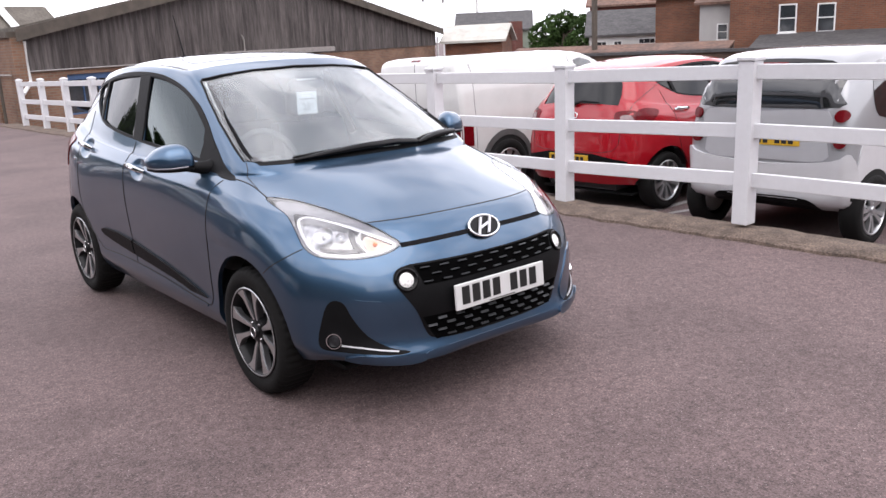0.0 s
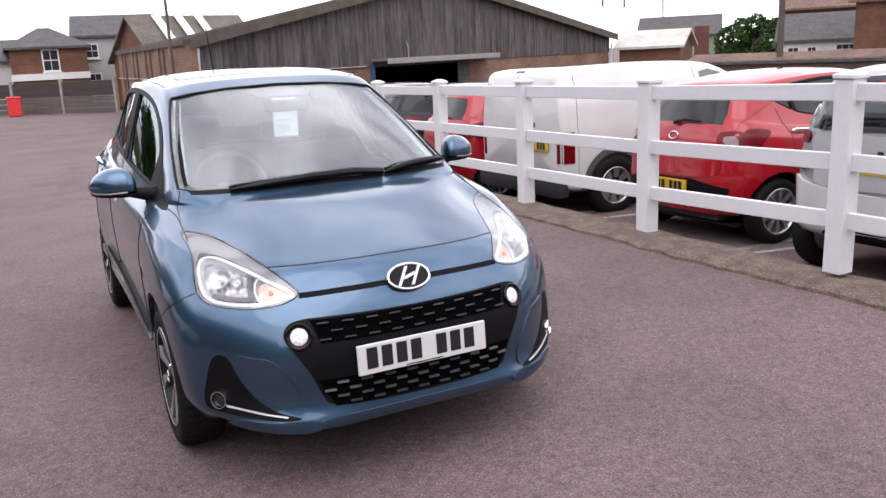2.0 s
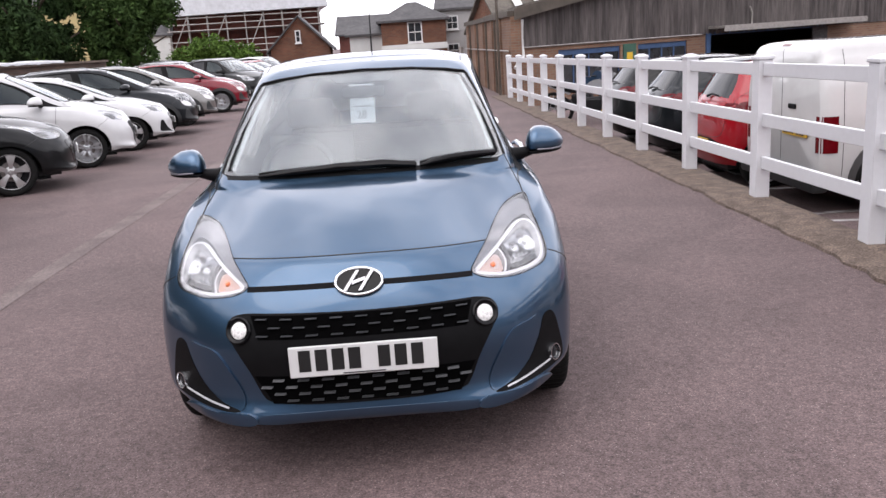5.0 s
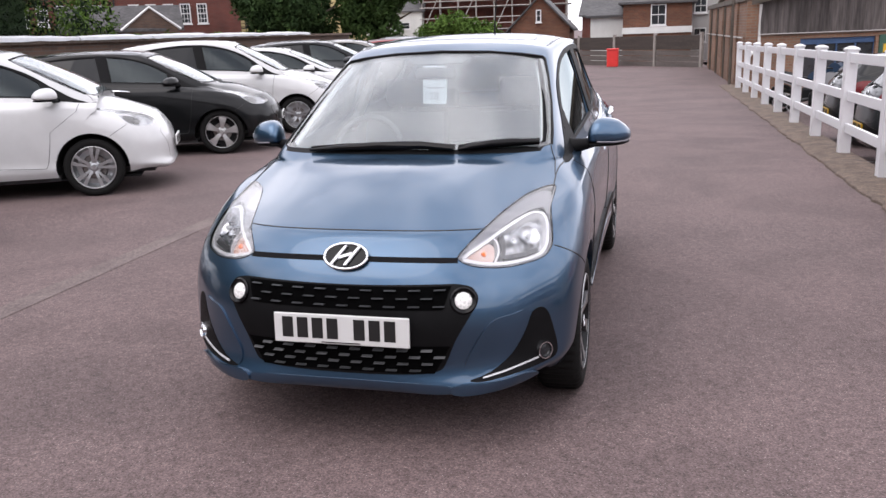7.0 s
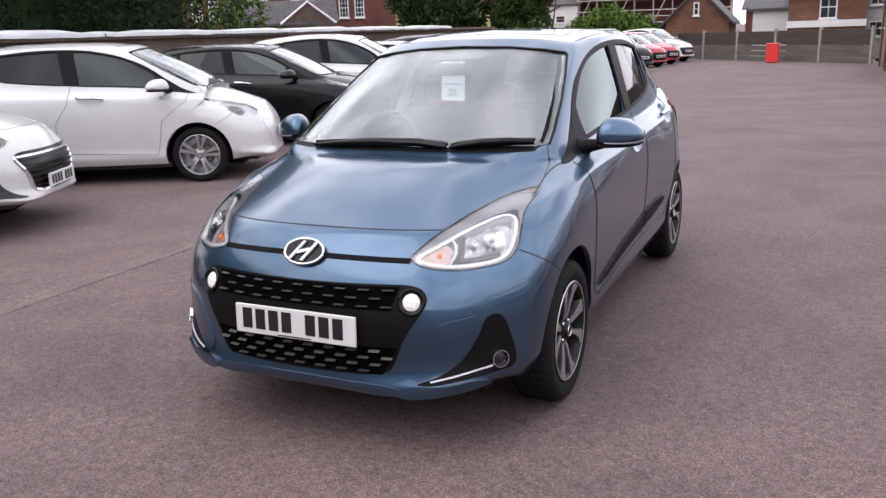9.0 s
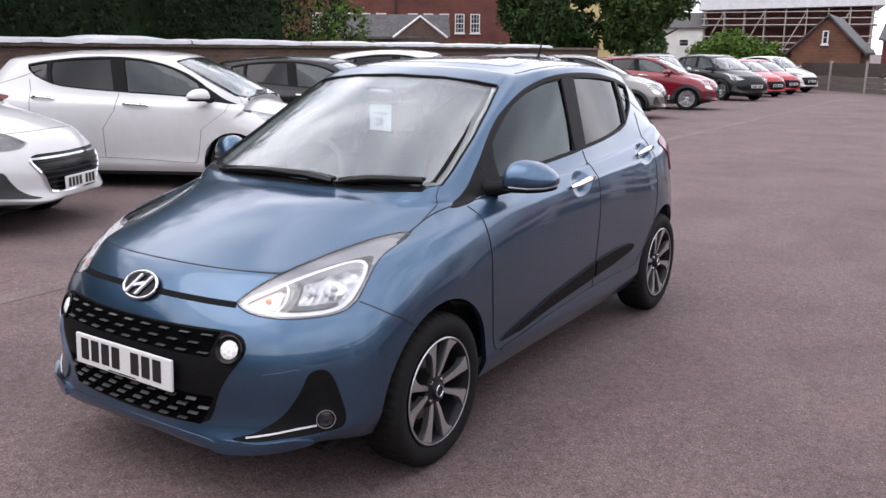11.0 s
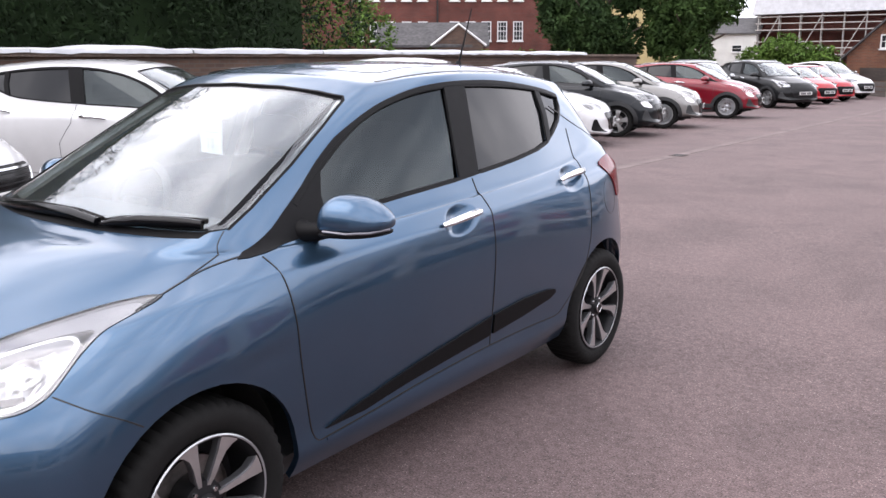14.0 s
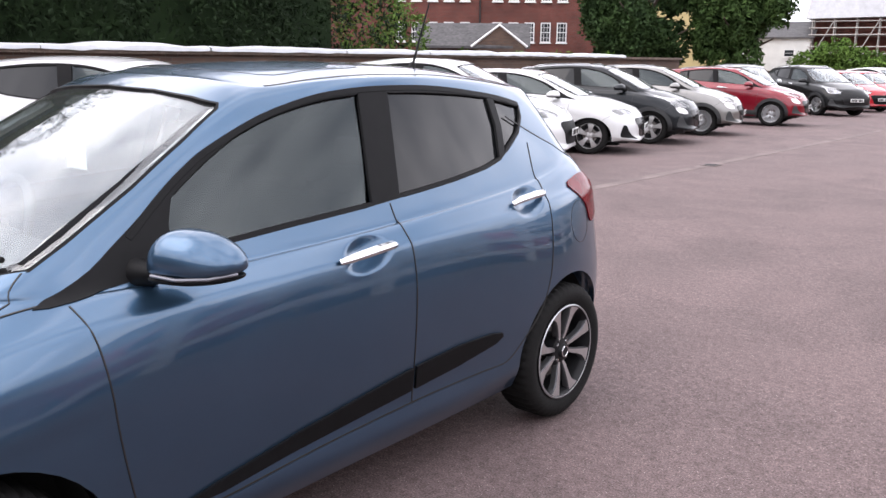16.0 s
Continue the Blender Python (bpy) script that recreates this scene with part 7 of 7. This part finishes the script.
    part("roof_vent", join_bm(tube([(6.3, .2, top(6.3)), (6.3, .2, top(6.3) + .52)], .07, 10), tube([(6.3, .2, top(6.3) + .54), (6.3, .2, top(6.3) + .60)], .16, 12)), M["scaffold"], t, "capped metal roof vent")
    part("flue", tube([(9.3, -.1, 1.4), (9.3, -.1, 1.75), (9.2, -.1, 1.95)], .03, 6), M["scaffold"], t)


build_shed()


def build_side_wall():
    a, b = (3.0, 34.4), (3.28, 20.9)
    m, L = along(a, b)
    w = thing("brick_wall", "long tan brick building wall with piers and drainpipes", "wall", m)
    part("wall", boxes([((0, 0, -.6), (L, .3, 2.05))]), M["brick_tan"], w)
    part("coping", boxes([((-.02, -.08, 2.05), (L - .01, .4, 2.2))]), M["fascia"], w)
    for x in (1.2, 4.0, 6.8, 9.4, 11.4):
        part("pier", boxes([((x - .16, -.06, -.5), (x + .16, -.002, 2.04))]), M["brick_tan"], w)
    for x in (2.6, 5.4, 8.2, 10.6):
        part("drainpipe", tube([(x, -.09, -.3), (x, -.09, 2.0)], .035, 8), M["fascia"], w)
    part("conduit", tube([(.1, -.08, 1.1), (L - .1, -.08, 1.1)], .02, 6), M["scaffold"], w)
    p = part("pole", tube([(0, 0, -.3), (0, 0, 4.6)], .04, 8), M["fascia"])
    p.matrix_basis = Matrix.Translation((2.95, 21.3, 0))
    tagged(p, "slender rusty brown pole beside the brick wall", "pole")


build_side_wall()
ow = house("old_workshop", "orange brick workshop with a patched grey sheet roof", (5.3, 40.0), (11.0, 41.6), 5, -.5, 1.9, 3.9, "brick_orange", "roof_sheet")
for x in (1.1, 2.3, 3.4):
    part("roof_patch", prism([(-.2, 1.90), (2.3, 3.86), (2.3, 3.90), (-.2, 1.94)], x, x + .45, "x"), M["render_white"], ow, "white sheet patch").matrix_basis = Matrix.Translation((0, 0, .17))


# ---------- end fence ----------
def build_end_fence():
    P = [(-14.6, 55.6), (2.75, 34.6)]
    m, L = along(*P)
    t = thing("board_fence", "weathered board fence with concrete posts across the yard's end", "fence", m)
    n = 9
    for i in range(n + 1):
        x = L * i / n
        zz = gz(34.6 + 21 * (1 - i / n))
        part("post", boxes([((x - .06, -.06, zz), (x + .06, .06, zz + 1.46))]), M["conc_post"], t)
        if i < n:
            x1 = L * (i + 1) / n
            za = zz - .02
            for k in range(3):
                part("board", boxes([((x + .06, -.02, za + .02 + .245 * k), (x1 - .06, .02, za + .245 + .245 * k))], .004), M["wood_grey"], t)
            part("panel", boxes([((x + .06, .0, za + .765), (x1 - .06, .03, za + 1.38))]), M["wood_dark"], t)


build_end_fence()
bn = thing("storage_bin", "small red plastic bin against the end fence", "bin", Matrix.Translation((-1.1, 37.6, gz(37))))
part("body", boxes([((-.26, -.25, 0), (.26, .25, .76))], .04), M["red_plastic"], bn)
part("lid", boxes([((-.29, -.28, .76), (.29, .28, .83))], .03), M["red_plastic"], bn)

# ---------- far houses ----------
house("brick_house", "small orange brick house with a hipped slate roof", (-.95, 44.4), (2.62, 44.4), 4, -.4, 2.72, 3.6, "brick_orange", "slate", [(1.85, 1.5, .8, 1.1, (2, 2))], hip=1.75)
t = thing("plinth_band", "white painted band along a brick house", "wall", None)
part("band", boxes([((-1.0, 44.3, 1.10), (2.66, 44.38, 1.43))]), M["render_white"], t)
house("gable_house", "orange brick gable with bare patches and a slate roof", (-7.35, 46.0), (-4.0, 46.2), 7, -.5, 1.6, 3.3, "brick_orange", "slate", [(1.6, 1.9, .3, .7, None)], along_ridge=False)
house("brick_house", "low brick house with a grey slate roof", (-4.2, 56.5), (4.5, 56.5), 6, -.5, 2.3, 3.5, "brick_red", "slate")
house("white_outbuilding", "low white rendered outbuilding with a slate roof", (-2.9, 47.2), (-.75, 47.0), 3, -.4, 2.1, 2.6, "render_white", "slate")
house("rendered_house", "grey rendered house with white windows", (2.4, 48.0), (6.5, 47.5), 5, -.5, 3.3, 4.4, "render_grey", "slate", [(.8, 2.1, .7, .8, (2, 2)), (.8, .5, .7, .8, (2, 2))])

# red brick block with sash windows
FA, FB = (-38.2, 34.4), (-24.3, 45.87)


def build_block():
    m, L = along(FA, FB)
    t = thing("brick_block", "red brick block with rows of white sash windows", "building", m)
    part("wall", boxes([((0, 0, -.5), (L, 9, 9.5))]), M["brick_red"], t)
    for zz in (2.55, 4.95, 7.3):
        for i in range(11):
            x = L - 2.30 - .985 * i
            if i in (5,):
                continue
            sash(.60, 1.18, t, Matrix.Translation((x, -.03, zz)), (3, 4))
    part("drainpipe", tube([(L - 7.3, -.06, -.4), (L - 7.3, -.06, 9.3)], .05, 8), M["ink"], t)
    esc = part("fire_escape", boxes([((L + .05, 1.0, 2.2), (L + 1.0, 3.2, 2.26)), ((L + .05, 1.0, 4.6), (L + 1.0, 3.2, 4.66))] + [((L + .95, 1.0 + .22 * i, 2.26), (L + .98, 1.03 + .22 * i, 3.2)) for i in range(11)]
               + [((L + .3, 1.2 + .16 * i, 2.3 + .2 * i), (L + .8, 1.36 + .16 * i, 2.33 + .2 * i)) for i in range(12)]), M["ink"], t, "black steel fire escape")
    part("lit_panel", boxes([((L + .01, .3, 1.8), (L + .06, .75, 6.5))]), M["render_yellow"], t)


build_block()
house("yellow_house", "pale yellow rendered house", (-31.5, 53.0), (-20.5, 58.5), 6, -.5, 5.6, 7.0, "render_yellow", "slate", [(7.4, 2.2, .9, .7, (2, 2))])
house("low_outbuilding", "low outbuilding with a grey roof and white barge boards", (-25.8, 31.2), (-21.7, 34.3), 2.0, -.3, 2.25, 3.15, "brick_brown", "slate")
gb = thing("gable_outbuilding", "dark gable end with white barge boards", "building", along((-23.75, 32.9), (-21.75, 34.3))[0])
LG = math.hypot(2.0, 1.4)
part("wall", prism([(0, -.3), (LG, -.3), (LG, 2.2), (LG / 2, 3.1), (0, 2.2)], -.3, 1.5, "y"), M["brick_brown"], gb)
part("barge_board", join_bm(tube([(-.15, -.36, 2.12), (LG / 2, -.36, 3.16), (LG + .15, -.36, 2.12)], .06, 4)), M["upvc"], gb)


# scaffolded building
def build_scaffold():
    t = thing("scaffolded_building", "brick building wrapped in scaffolding under white sheeting", "building", along((-19.0, 69.0), (-6.5, 71.2))[0])
    part("wall", boxes([((0, 1.6, -.5), (12.6, 9, 7.2))]), M["brick_red"], t)
    part("sheet_roof", prism([(-.5, 4.8), (-.2, 6.6), (12.9, 6.8), (13.2, 5.0)], -.2, 9.5, "y"), M["white_sheet"], t, "white scaffold sheeting")
    for i in range(9):
        x = 12.4 * i / 8
        part("standard", tube([(x, 0, -.4), (x, 0, 5.2)], .05, 6), M["scaffold"], t)
        part("standard", tube([(x, 1.2, -.4), (x, 1.2, 5.2)], .05, 6), M["scaffold"], t)
    for z in (1.7, 2.2, 2.7, 3.6, 4.1, 4.6):
        part("ledger", tube([(-.2, -.06, z), (12.8, -.06, z)], .045, 6), M["scaffold"], t)
    for z in (1.6, 3.5):
        part("walkway", boxes([((-.2, .0, z), (12.8, 1.3, z + .08))]), M["wood_grey"], t)
    for i in range(0, 8, 2):
        part("brace", tube([(12.4 * i / 8, -.1, 1.6), (12.4 * (i + 1) / 8, -.1, 4.7)], .04, 6), M["scaffold"], t)


build_scaffold()
house("white_house", "white rendered house by the trees", (-24, 68), (-19, 69), 6, -.5, 3.4, 4.6, "render_white", "slate", [(3.6, 1.9, .8, .6, None)])

# houses over the lower yard
house("brick_terrace", "orange brick terrace with white sash windows", (31.6, 17.9), (36.0, 9.0), 8, -2, 4.5, 7.0, "brick_orange", "slate", [(2.35, 1.02, .72, 1.2, (1, 2)), (3.85, .98, .72, 1.2, (1, 2))])
house("rendered_annex", "grey rendered annex with a small window", (31.89, 19.61), (32.73, 18.18), 4, -2, 2.4, 2.7, "render_grey", "old_tile", [(1.0, .8, .5, .75, (1, 2))])
house("brick_house", "orange brick house with a tile roof", (33.6, 23.3), (34.7, 20.2), 7, -2, 2.9, 4.5, "brick_orange", "old_tile")
house("cottage", "white rendered cottage with a slate roof", (35.56, 29.3), (38.16, 25.9), 4.5, -2, 1.25, 2.5, "render_white", "slate", [(.7, .35, .6, .55, (2, 1)), (1.6, .35, .5, .55, (2, 1)), (3.2, .38, .95, .6, (3, 1))])
house("brick_house", "tall red brick house behind the cottage", (40.5, 33.5), (44.0, 28.5), 6, -2, 3.0, 4.2, "brick_red", "old_tile")
house("grey_works", "grey-roofed works with a green wall", (43.4, 50.0), (47.6, 45.8), 6, -2, 1.9, 3.3, "render_green", "slate")
ch = thing("chimney_stack", "red brick chimney stack", "chimney", pose(43.4, 43.2, -2))
part("stack", boxes([((-.36, -.36, 0), (.36, .36, 4.45))]), M["brick_red"], ch)
house("lean_to_roof", "low brick building with a cream sheet roof", (26.6, 31.4), (28.4, 29.0), 3.4, -2, 1.28, 1.98, "brick_orange", "cream_sheet")


def build_low_wall():
    m, L = along((24.0, 27.6), (32.0, 6.0))
    t = thing("yard_wall", "long brown brick yard wall with a dark coping", "wall", m)
    part("wall", boxes([((0, 0, -2), (L, .3, .44))]), M["brick_brown"], t)
    part("coping", boxes([((-.02, -.1, .44), (L, .4, .56))]), M["slate"], t)
    sl = thing("store_roof", "low slate roof over yard stores", "roof", m)
    part("roof", prism([(1.0, .35), (4.2, .95), (4.2, 1.05), (1.0, .45)], 13, L, "x"), M["slate"], sl)
    tl = thing("store_roof", "low brown tile roof behind the yard wall", "roof", m)
    part("roof", prism([(.5, .50), (1.7, .78), (1.7, .86), (.5, .58)], 2.5, 12.4, "x"), M["old_tile"], tl)
    part("wall", boxes([((2.5, 1.4, -2), (12.4, 1.6, .70))]), M["brick_brown"], tl)


build_low_wall()
po = part("telegraph_pole", tube([(0, 0, -1), (0, 0, 6)], .13, 10), M["fascia"])
po.matrix_basis = pose(27.2, 21.8, -.8)
tagged(po, "brown wooden telegraph pole", "pole")
for mx, my, mz in ((47.5, 52.0, 9.0),):
    ms = part("lattice_mast", join_bm(tube([(0, 0, 0), (0, 0, mz)], .12, 6), boxes([((-.4, -.4, 6.2), (.4, .4, 7.0))])), M["render_white"])
    ms.matrix_basis = pose(mx, my, -1)
    tagged(ms, "pale lattice mast far behind the roofs", "mast")
for fx, fy in ((37.0, 44.0), (34.0, 42.5)):
    fl = thing("flagpole", "slim flagpole with a furled flag", "flagpole", pose(fx, fy, 0))
    part("pole", tube([(0, 0, 0), (0, 0, 5.2)], .04, 6), M["upvc"], fl)
    part("flag", boxes([((0, -.02, 3.9), (.16, .02, 4.9))]), M["wood_dark"], fl)


# ---------- garden wall, sheeting and trees on the left ----------
def build_garden_wall():
    t = thing("garden_wall", "brown brick garden wall behind the parked row", "wall")
    part("wall", boxes([((-10.5, -14, -.5), (-10.2, 27, 1.55))]), M["brick_brown"], t)
    part("coping", boxes([((-10.6, -14, 1.55), (-10.1, 27, 1.62))]), M["concrete"], t)
    part("rear_wall", boxes([((-10.5, 27, -.5), (-10.2, 55, 1.15))]), M["brick_brown"], t)
    rnd = random.Random(9)
    y = -13.0
    while y < 22.5:
        L = rnd.uniform(2.4, 3.4)
        s = thing("plastic_sheet", "white plastic sheeting laid along the wall top", "sheeting", None, "white sheets along the wall")
        bm = bmesh.new()
        rows = []
        n = 14
        lift = rnd.uniform(.02, .10)
        for i in range(n + 1):
            yy = y + L * i / n
            b = .03 + lift * .6 * math.sin(math.pi * i / n) ** 2 + .025 * noise.noise((yy * 2, 1, 5))
            rows.append([bm.verts.new(p) for p in ((-10.06, yy, 1.60 - .03 * noise.noise((yy * 3, 2, 2))), (-10.07, yy, 1.63 + b * .5), (-10.2, yy, 1.64 + b), (-10.45, yy, 1.64 + b), (-10.62, yy, 1.60))])
        for P, Q in zip(rows, rows[1:]):
            for k in range(4):
                bm.faces.new((P[k], P[k + 1], Q[k + 1], Q[k]))
        g = bmesh.ops.extrude_face_region(bm, geom=bm.faces[:])
        for v in g["geom"]:
            if isinstance(v, bmesh.types.BMVert):
                v.co.z += .012
        bmesh.ops.recalc_face_normals(bm, faces=bm.faces)
        part("sheet", bm, M["white_sheet"], s, "", 60)
        y += L + rnd.uniform(.01, .05)


build_garden_wall()


def build_hedge():
    rnd = random.Random(3)
    h = thing("conifer_hedge", "tall dark overgrown conifer hedge behind the garden wall", "hedge", None, "", "stuff")
    blobs = []
    for i in range(64):
        y = -16 + 30.2 * (i % 32) / 31 + rnd.uniform(-.4, .4)
        z = 2.2 + (i // 32) * 2.6 + rnd.uniform(-.5, .5)
        blobs.append(((-13.4 + rnd.uniform(-.4, .4), y, z), (1.5, 1.25, 2.0)))
    for i in range(20):
        blobs.append(((-14.0, -16 + 30.2 * i / 19, 6.6 + rnd.uniform(-.6, .8)), (1.4, 1.3, 1.6)))
    leaves("foliage", blobs, 110000, .07, M["leaf_conifer"], h, 5, droop=.5)
    part("core", boxes([((-14.3, -17, 0), (-13.6, 14.2, 6.8))]), M["leaf_conifer"], h)
    ivy = thing("ivy", "mixed green and russet creeper over the wall", "creeper", None, "", "stuff")
    leaves("foliage", [((-10.6, y, 1.65), (.5, 1.0, .28)) for y in (-9, -7, -5.2, -3.4, -1.8)] + [((-10.15, y, 1.1), (.22, .6, .6)) for y in (-2.4, -1.3, -.3)], 5000, .07, M["leaf_russet"], ivy, 8)
    sh = thing("shrub", "bright green shrubs rising over the wall", "shrub", None, "", "stuff")
    leaves("foliage", [((-11.4, y, 1.42), (.6, 1.1, .34)) for y in (15.0, 17.0, 19.0, 21.5, 24.0)] + [((-14.2, 16.0, 2.7), (.9, 1.3, 1.6)), ((-14.6, 17.9, 2.2), (.7, 1.0, .9))], 6000, .07, M["leaf_bright"], sh, 18)


build_hedge()
limb_tree("broadleaf_tree", "large dark broadleaf tree behind the parked row", -17.0, 37.4, -.3, 7.6, (3.5, 3.2, 3.9), 34000, .14, "leaf_dark", 11)
limb_tree("broadleaf_tree", "broadleaf tree with lighter leaves", -12.9, 38.6, -.3, 7.2, (2.7, 2.4, 3.7), 22000, .14, "leaf_mid", 12)
limb_tree("broadleaf_tree", "dark round tree beyond the lower yard", 42.0, 37.1, -2.7, 5.5, (3.8, 3.8, 2.9), 30000, .15, "leaf_mid", 13)
sb = thing("shrub", "bright green bush over the end fence", "shrub", None, "", "stuff")
leaves("foliage", [((-12.0 + dx, 50.8, 1.3 + dz), (1.3, 1.0, 1.0)) for dx, dz in ((-1.2, 0), (0, .5), (1.1, .1), (2.2, -.2))], 6000, .13, M["leaf_bright"], sb, 21)

# ---------- motorcycles beyond the fence ----------
def build_motorcycle(m, paint, label):
    t = thing("motorcycle", label, "motorcycle", m, "motorcycles on the lower yard")
    for y in (-.68, .68):
        w = part("wheel", lathe([(.24, -.05), (.29, -.055), (.315, -.03), (.315, .03), (.29, .055), (.24, .05)], 28), M["rubber"], t, "", 50)
        w.matrix_basis = Matrix.Translation((0, y, .315))
        part("rim", lathe([(.24, -.03), (.235, 0), (.24, .03)], 28), M["alloy_silver"], w)
        part("hub", lathe([(0, -.05), (.06, -.05), (.06, .05), (0, .05)], 14), M["alloy_dark"], w)
        for k in range(5):
            b = boxes([((-.012, -.012, .05), (.012, .012, .238))])
            bmesh.ops.rotate(b, verts=b.verts, matrix=Matrix.Rotation(radians(72 * k), 3, "X"))
            part("spoke", b, M["alloy_silver"], w)
    for s in (-.09, .09):
        part("fork", tube([(s, -.68, .315), (s, -.46, .92)], .022, 8), M["chrome"], t)
    part("frame", tube([(0, -.44, .85), (0, -.20, .48), (0, .25, .42), (0, .68, .315)], .035, 8), M["ink"], t)
    part("engine", boxes([((-.16, -.28, .28), (.16, .20, .58))], .05), M["alloy_dark"], t)
    part("tank", prism(smooth_poly([(-.42, .74), (-.36, .92), (-.1, .96), (.10, .80), (-.1, .72)], 3), -.13, .13, "x"), M[paint], t, "", 50)
    part("seat", prism(smooth_poly([(.05, .78), (.30, .80), (.62, .90), (.85, .93), (.80, .84), (.40, .70), (.05, .70)], 3), -.12, .12, "x"), M["plastic"], t, "", 50)
    part("tail_panel", prism([(.45, .66), (.88, .84), (.88, .90), (.40, .76)], -.09, .09, "x"), M[paint], t)
    part("fairing", prism(smooth_poly([(-.72, .72), (-.60, 1.02), (-.42, 1.10), (-.30, .90), (-.45, .55)], 3), -.17, .17, "x"), M[paint], t, "", 50)
    part("headlamp", boxes([((-.09, -.74, .76), (.09, -.68, .90))], .03), M["white_lens"], t)
    part("handlebar", tube([(-.33, -.36, 1.0), (-.12, -.44, .98), (.12, -.44, .98), (.33, -.36, 1.0)], .016, 8), M["ink"], t)
    part("exhaust", tube([(.15, -.05, .30), (.17, .35, .30), (.18, .80, .42)], [.025, .03, .05], 10), M["steel"], t)


build_motorcycle(Matrix.Translation((4.25, 15.1, gz(15) + low(15))) @ Matrix.Rotation(radians(70), 4, "Z"), "paint_silver", "silver sports motorcycle parked beside the fence")
build_motorcycle(Matrix.Translation((4.35, 16.6, gz(16) + low(16))) @ Matrix.Rotation(radians(62), 4, "Z"), "paint_blue_deep", "dark blue motorcycle parked beside the fence")

# ---------- joint across the yard ----------
def build_gully():
    bm = bmesh.new()
    rows = []
    n = 220
    for i in range(n + 1):
        y = -14 + 54.0 * i / n
        j = .015 * noise.noise((y * 2, 0, 7))
        x = -2.62 - .007 * y
        rows.append([bm.verts.new(p) for p in ((x - .095 + j, y, gz(y) - .01), (x - .085 + j, y, gz(y) + .006), (x + .0, y, gz(y) + .002), (x + .085 + j, y, gz(y) + .006), (x + .095 + j, y, gz(y) - .01))])
    for P, Q in zip(rows, rows[1:]):
        for k in range(4):
            bm.faces.new((P[k], P[k + 1], Q[k + 1], Q[k]))
    bmesh.ops.recalc_face_normals(bm, faces=bm.faces)
    tagged(part("gully", bm, M["crack_fill"]), "worn concrete joint strip running along the yard", "gully", "", "structure")


build_gully()
dr = thing("drain_cover", "small dark iron drain cover set in the joint strip", "drain", pose(-2.66, 12.2, gz(12.2) + .004))
part("frame", boxes([((-.12, -.15, 0), (-.10, .15, .008)), ((.10, -.15, 0), (.12, .15, .008)), ((-.10, -.15, 0), (.10, -.13, .008)), ((-.10, .13, 0), (.10, .15, .008))]), M["crack_fill"], dr)
for i in range(6):
    part("bar", boxes([((-.10, -.115 + .042 * i, 0), (.10, -.095 + .042 * i, .006))]), M["ink"], dr)
# painted bay lines on the lower yard
for i, y in enumerate((1.75, 4.25, 6.75, 9.25)):
    tagged(part("bay_line", boxes([((3.75, y - .04, gz(y) + low(y) - .004), (8.2, y + .04, gz(y) + low(y) + .004))]), M["bay_paint"]), "worn white painted bay line on the lower yard", "line", "bay lines", "structure")


# ---------- plain walls added out of sight, to close the yard and darken reflections ---
for a, b, hgt, mk, lab in (((-45, -24), (40, -24), 7.5, "brick_brown", "unseen plain brown brick wall added to darken reflections"), ((33, -24), (36.5, 8.0), 6.0, "brick_red", "unseen plain red brick wall added beyond the lower yard to darken reflections"),
                           ((-11.5, -24), (-11.5, -14), 4.5, "brick_brown", "unseen plain brick wall added to close the yard's side")):
    m, L = along(a, b)
    t = thing("unseen_reflection_wall", lab, "building", m)
    part("wall", boxes([((0, -.2, -1.5), (L, .2, hgt))]), M[mk], t)
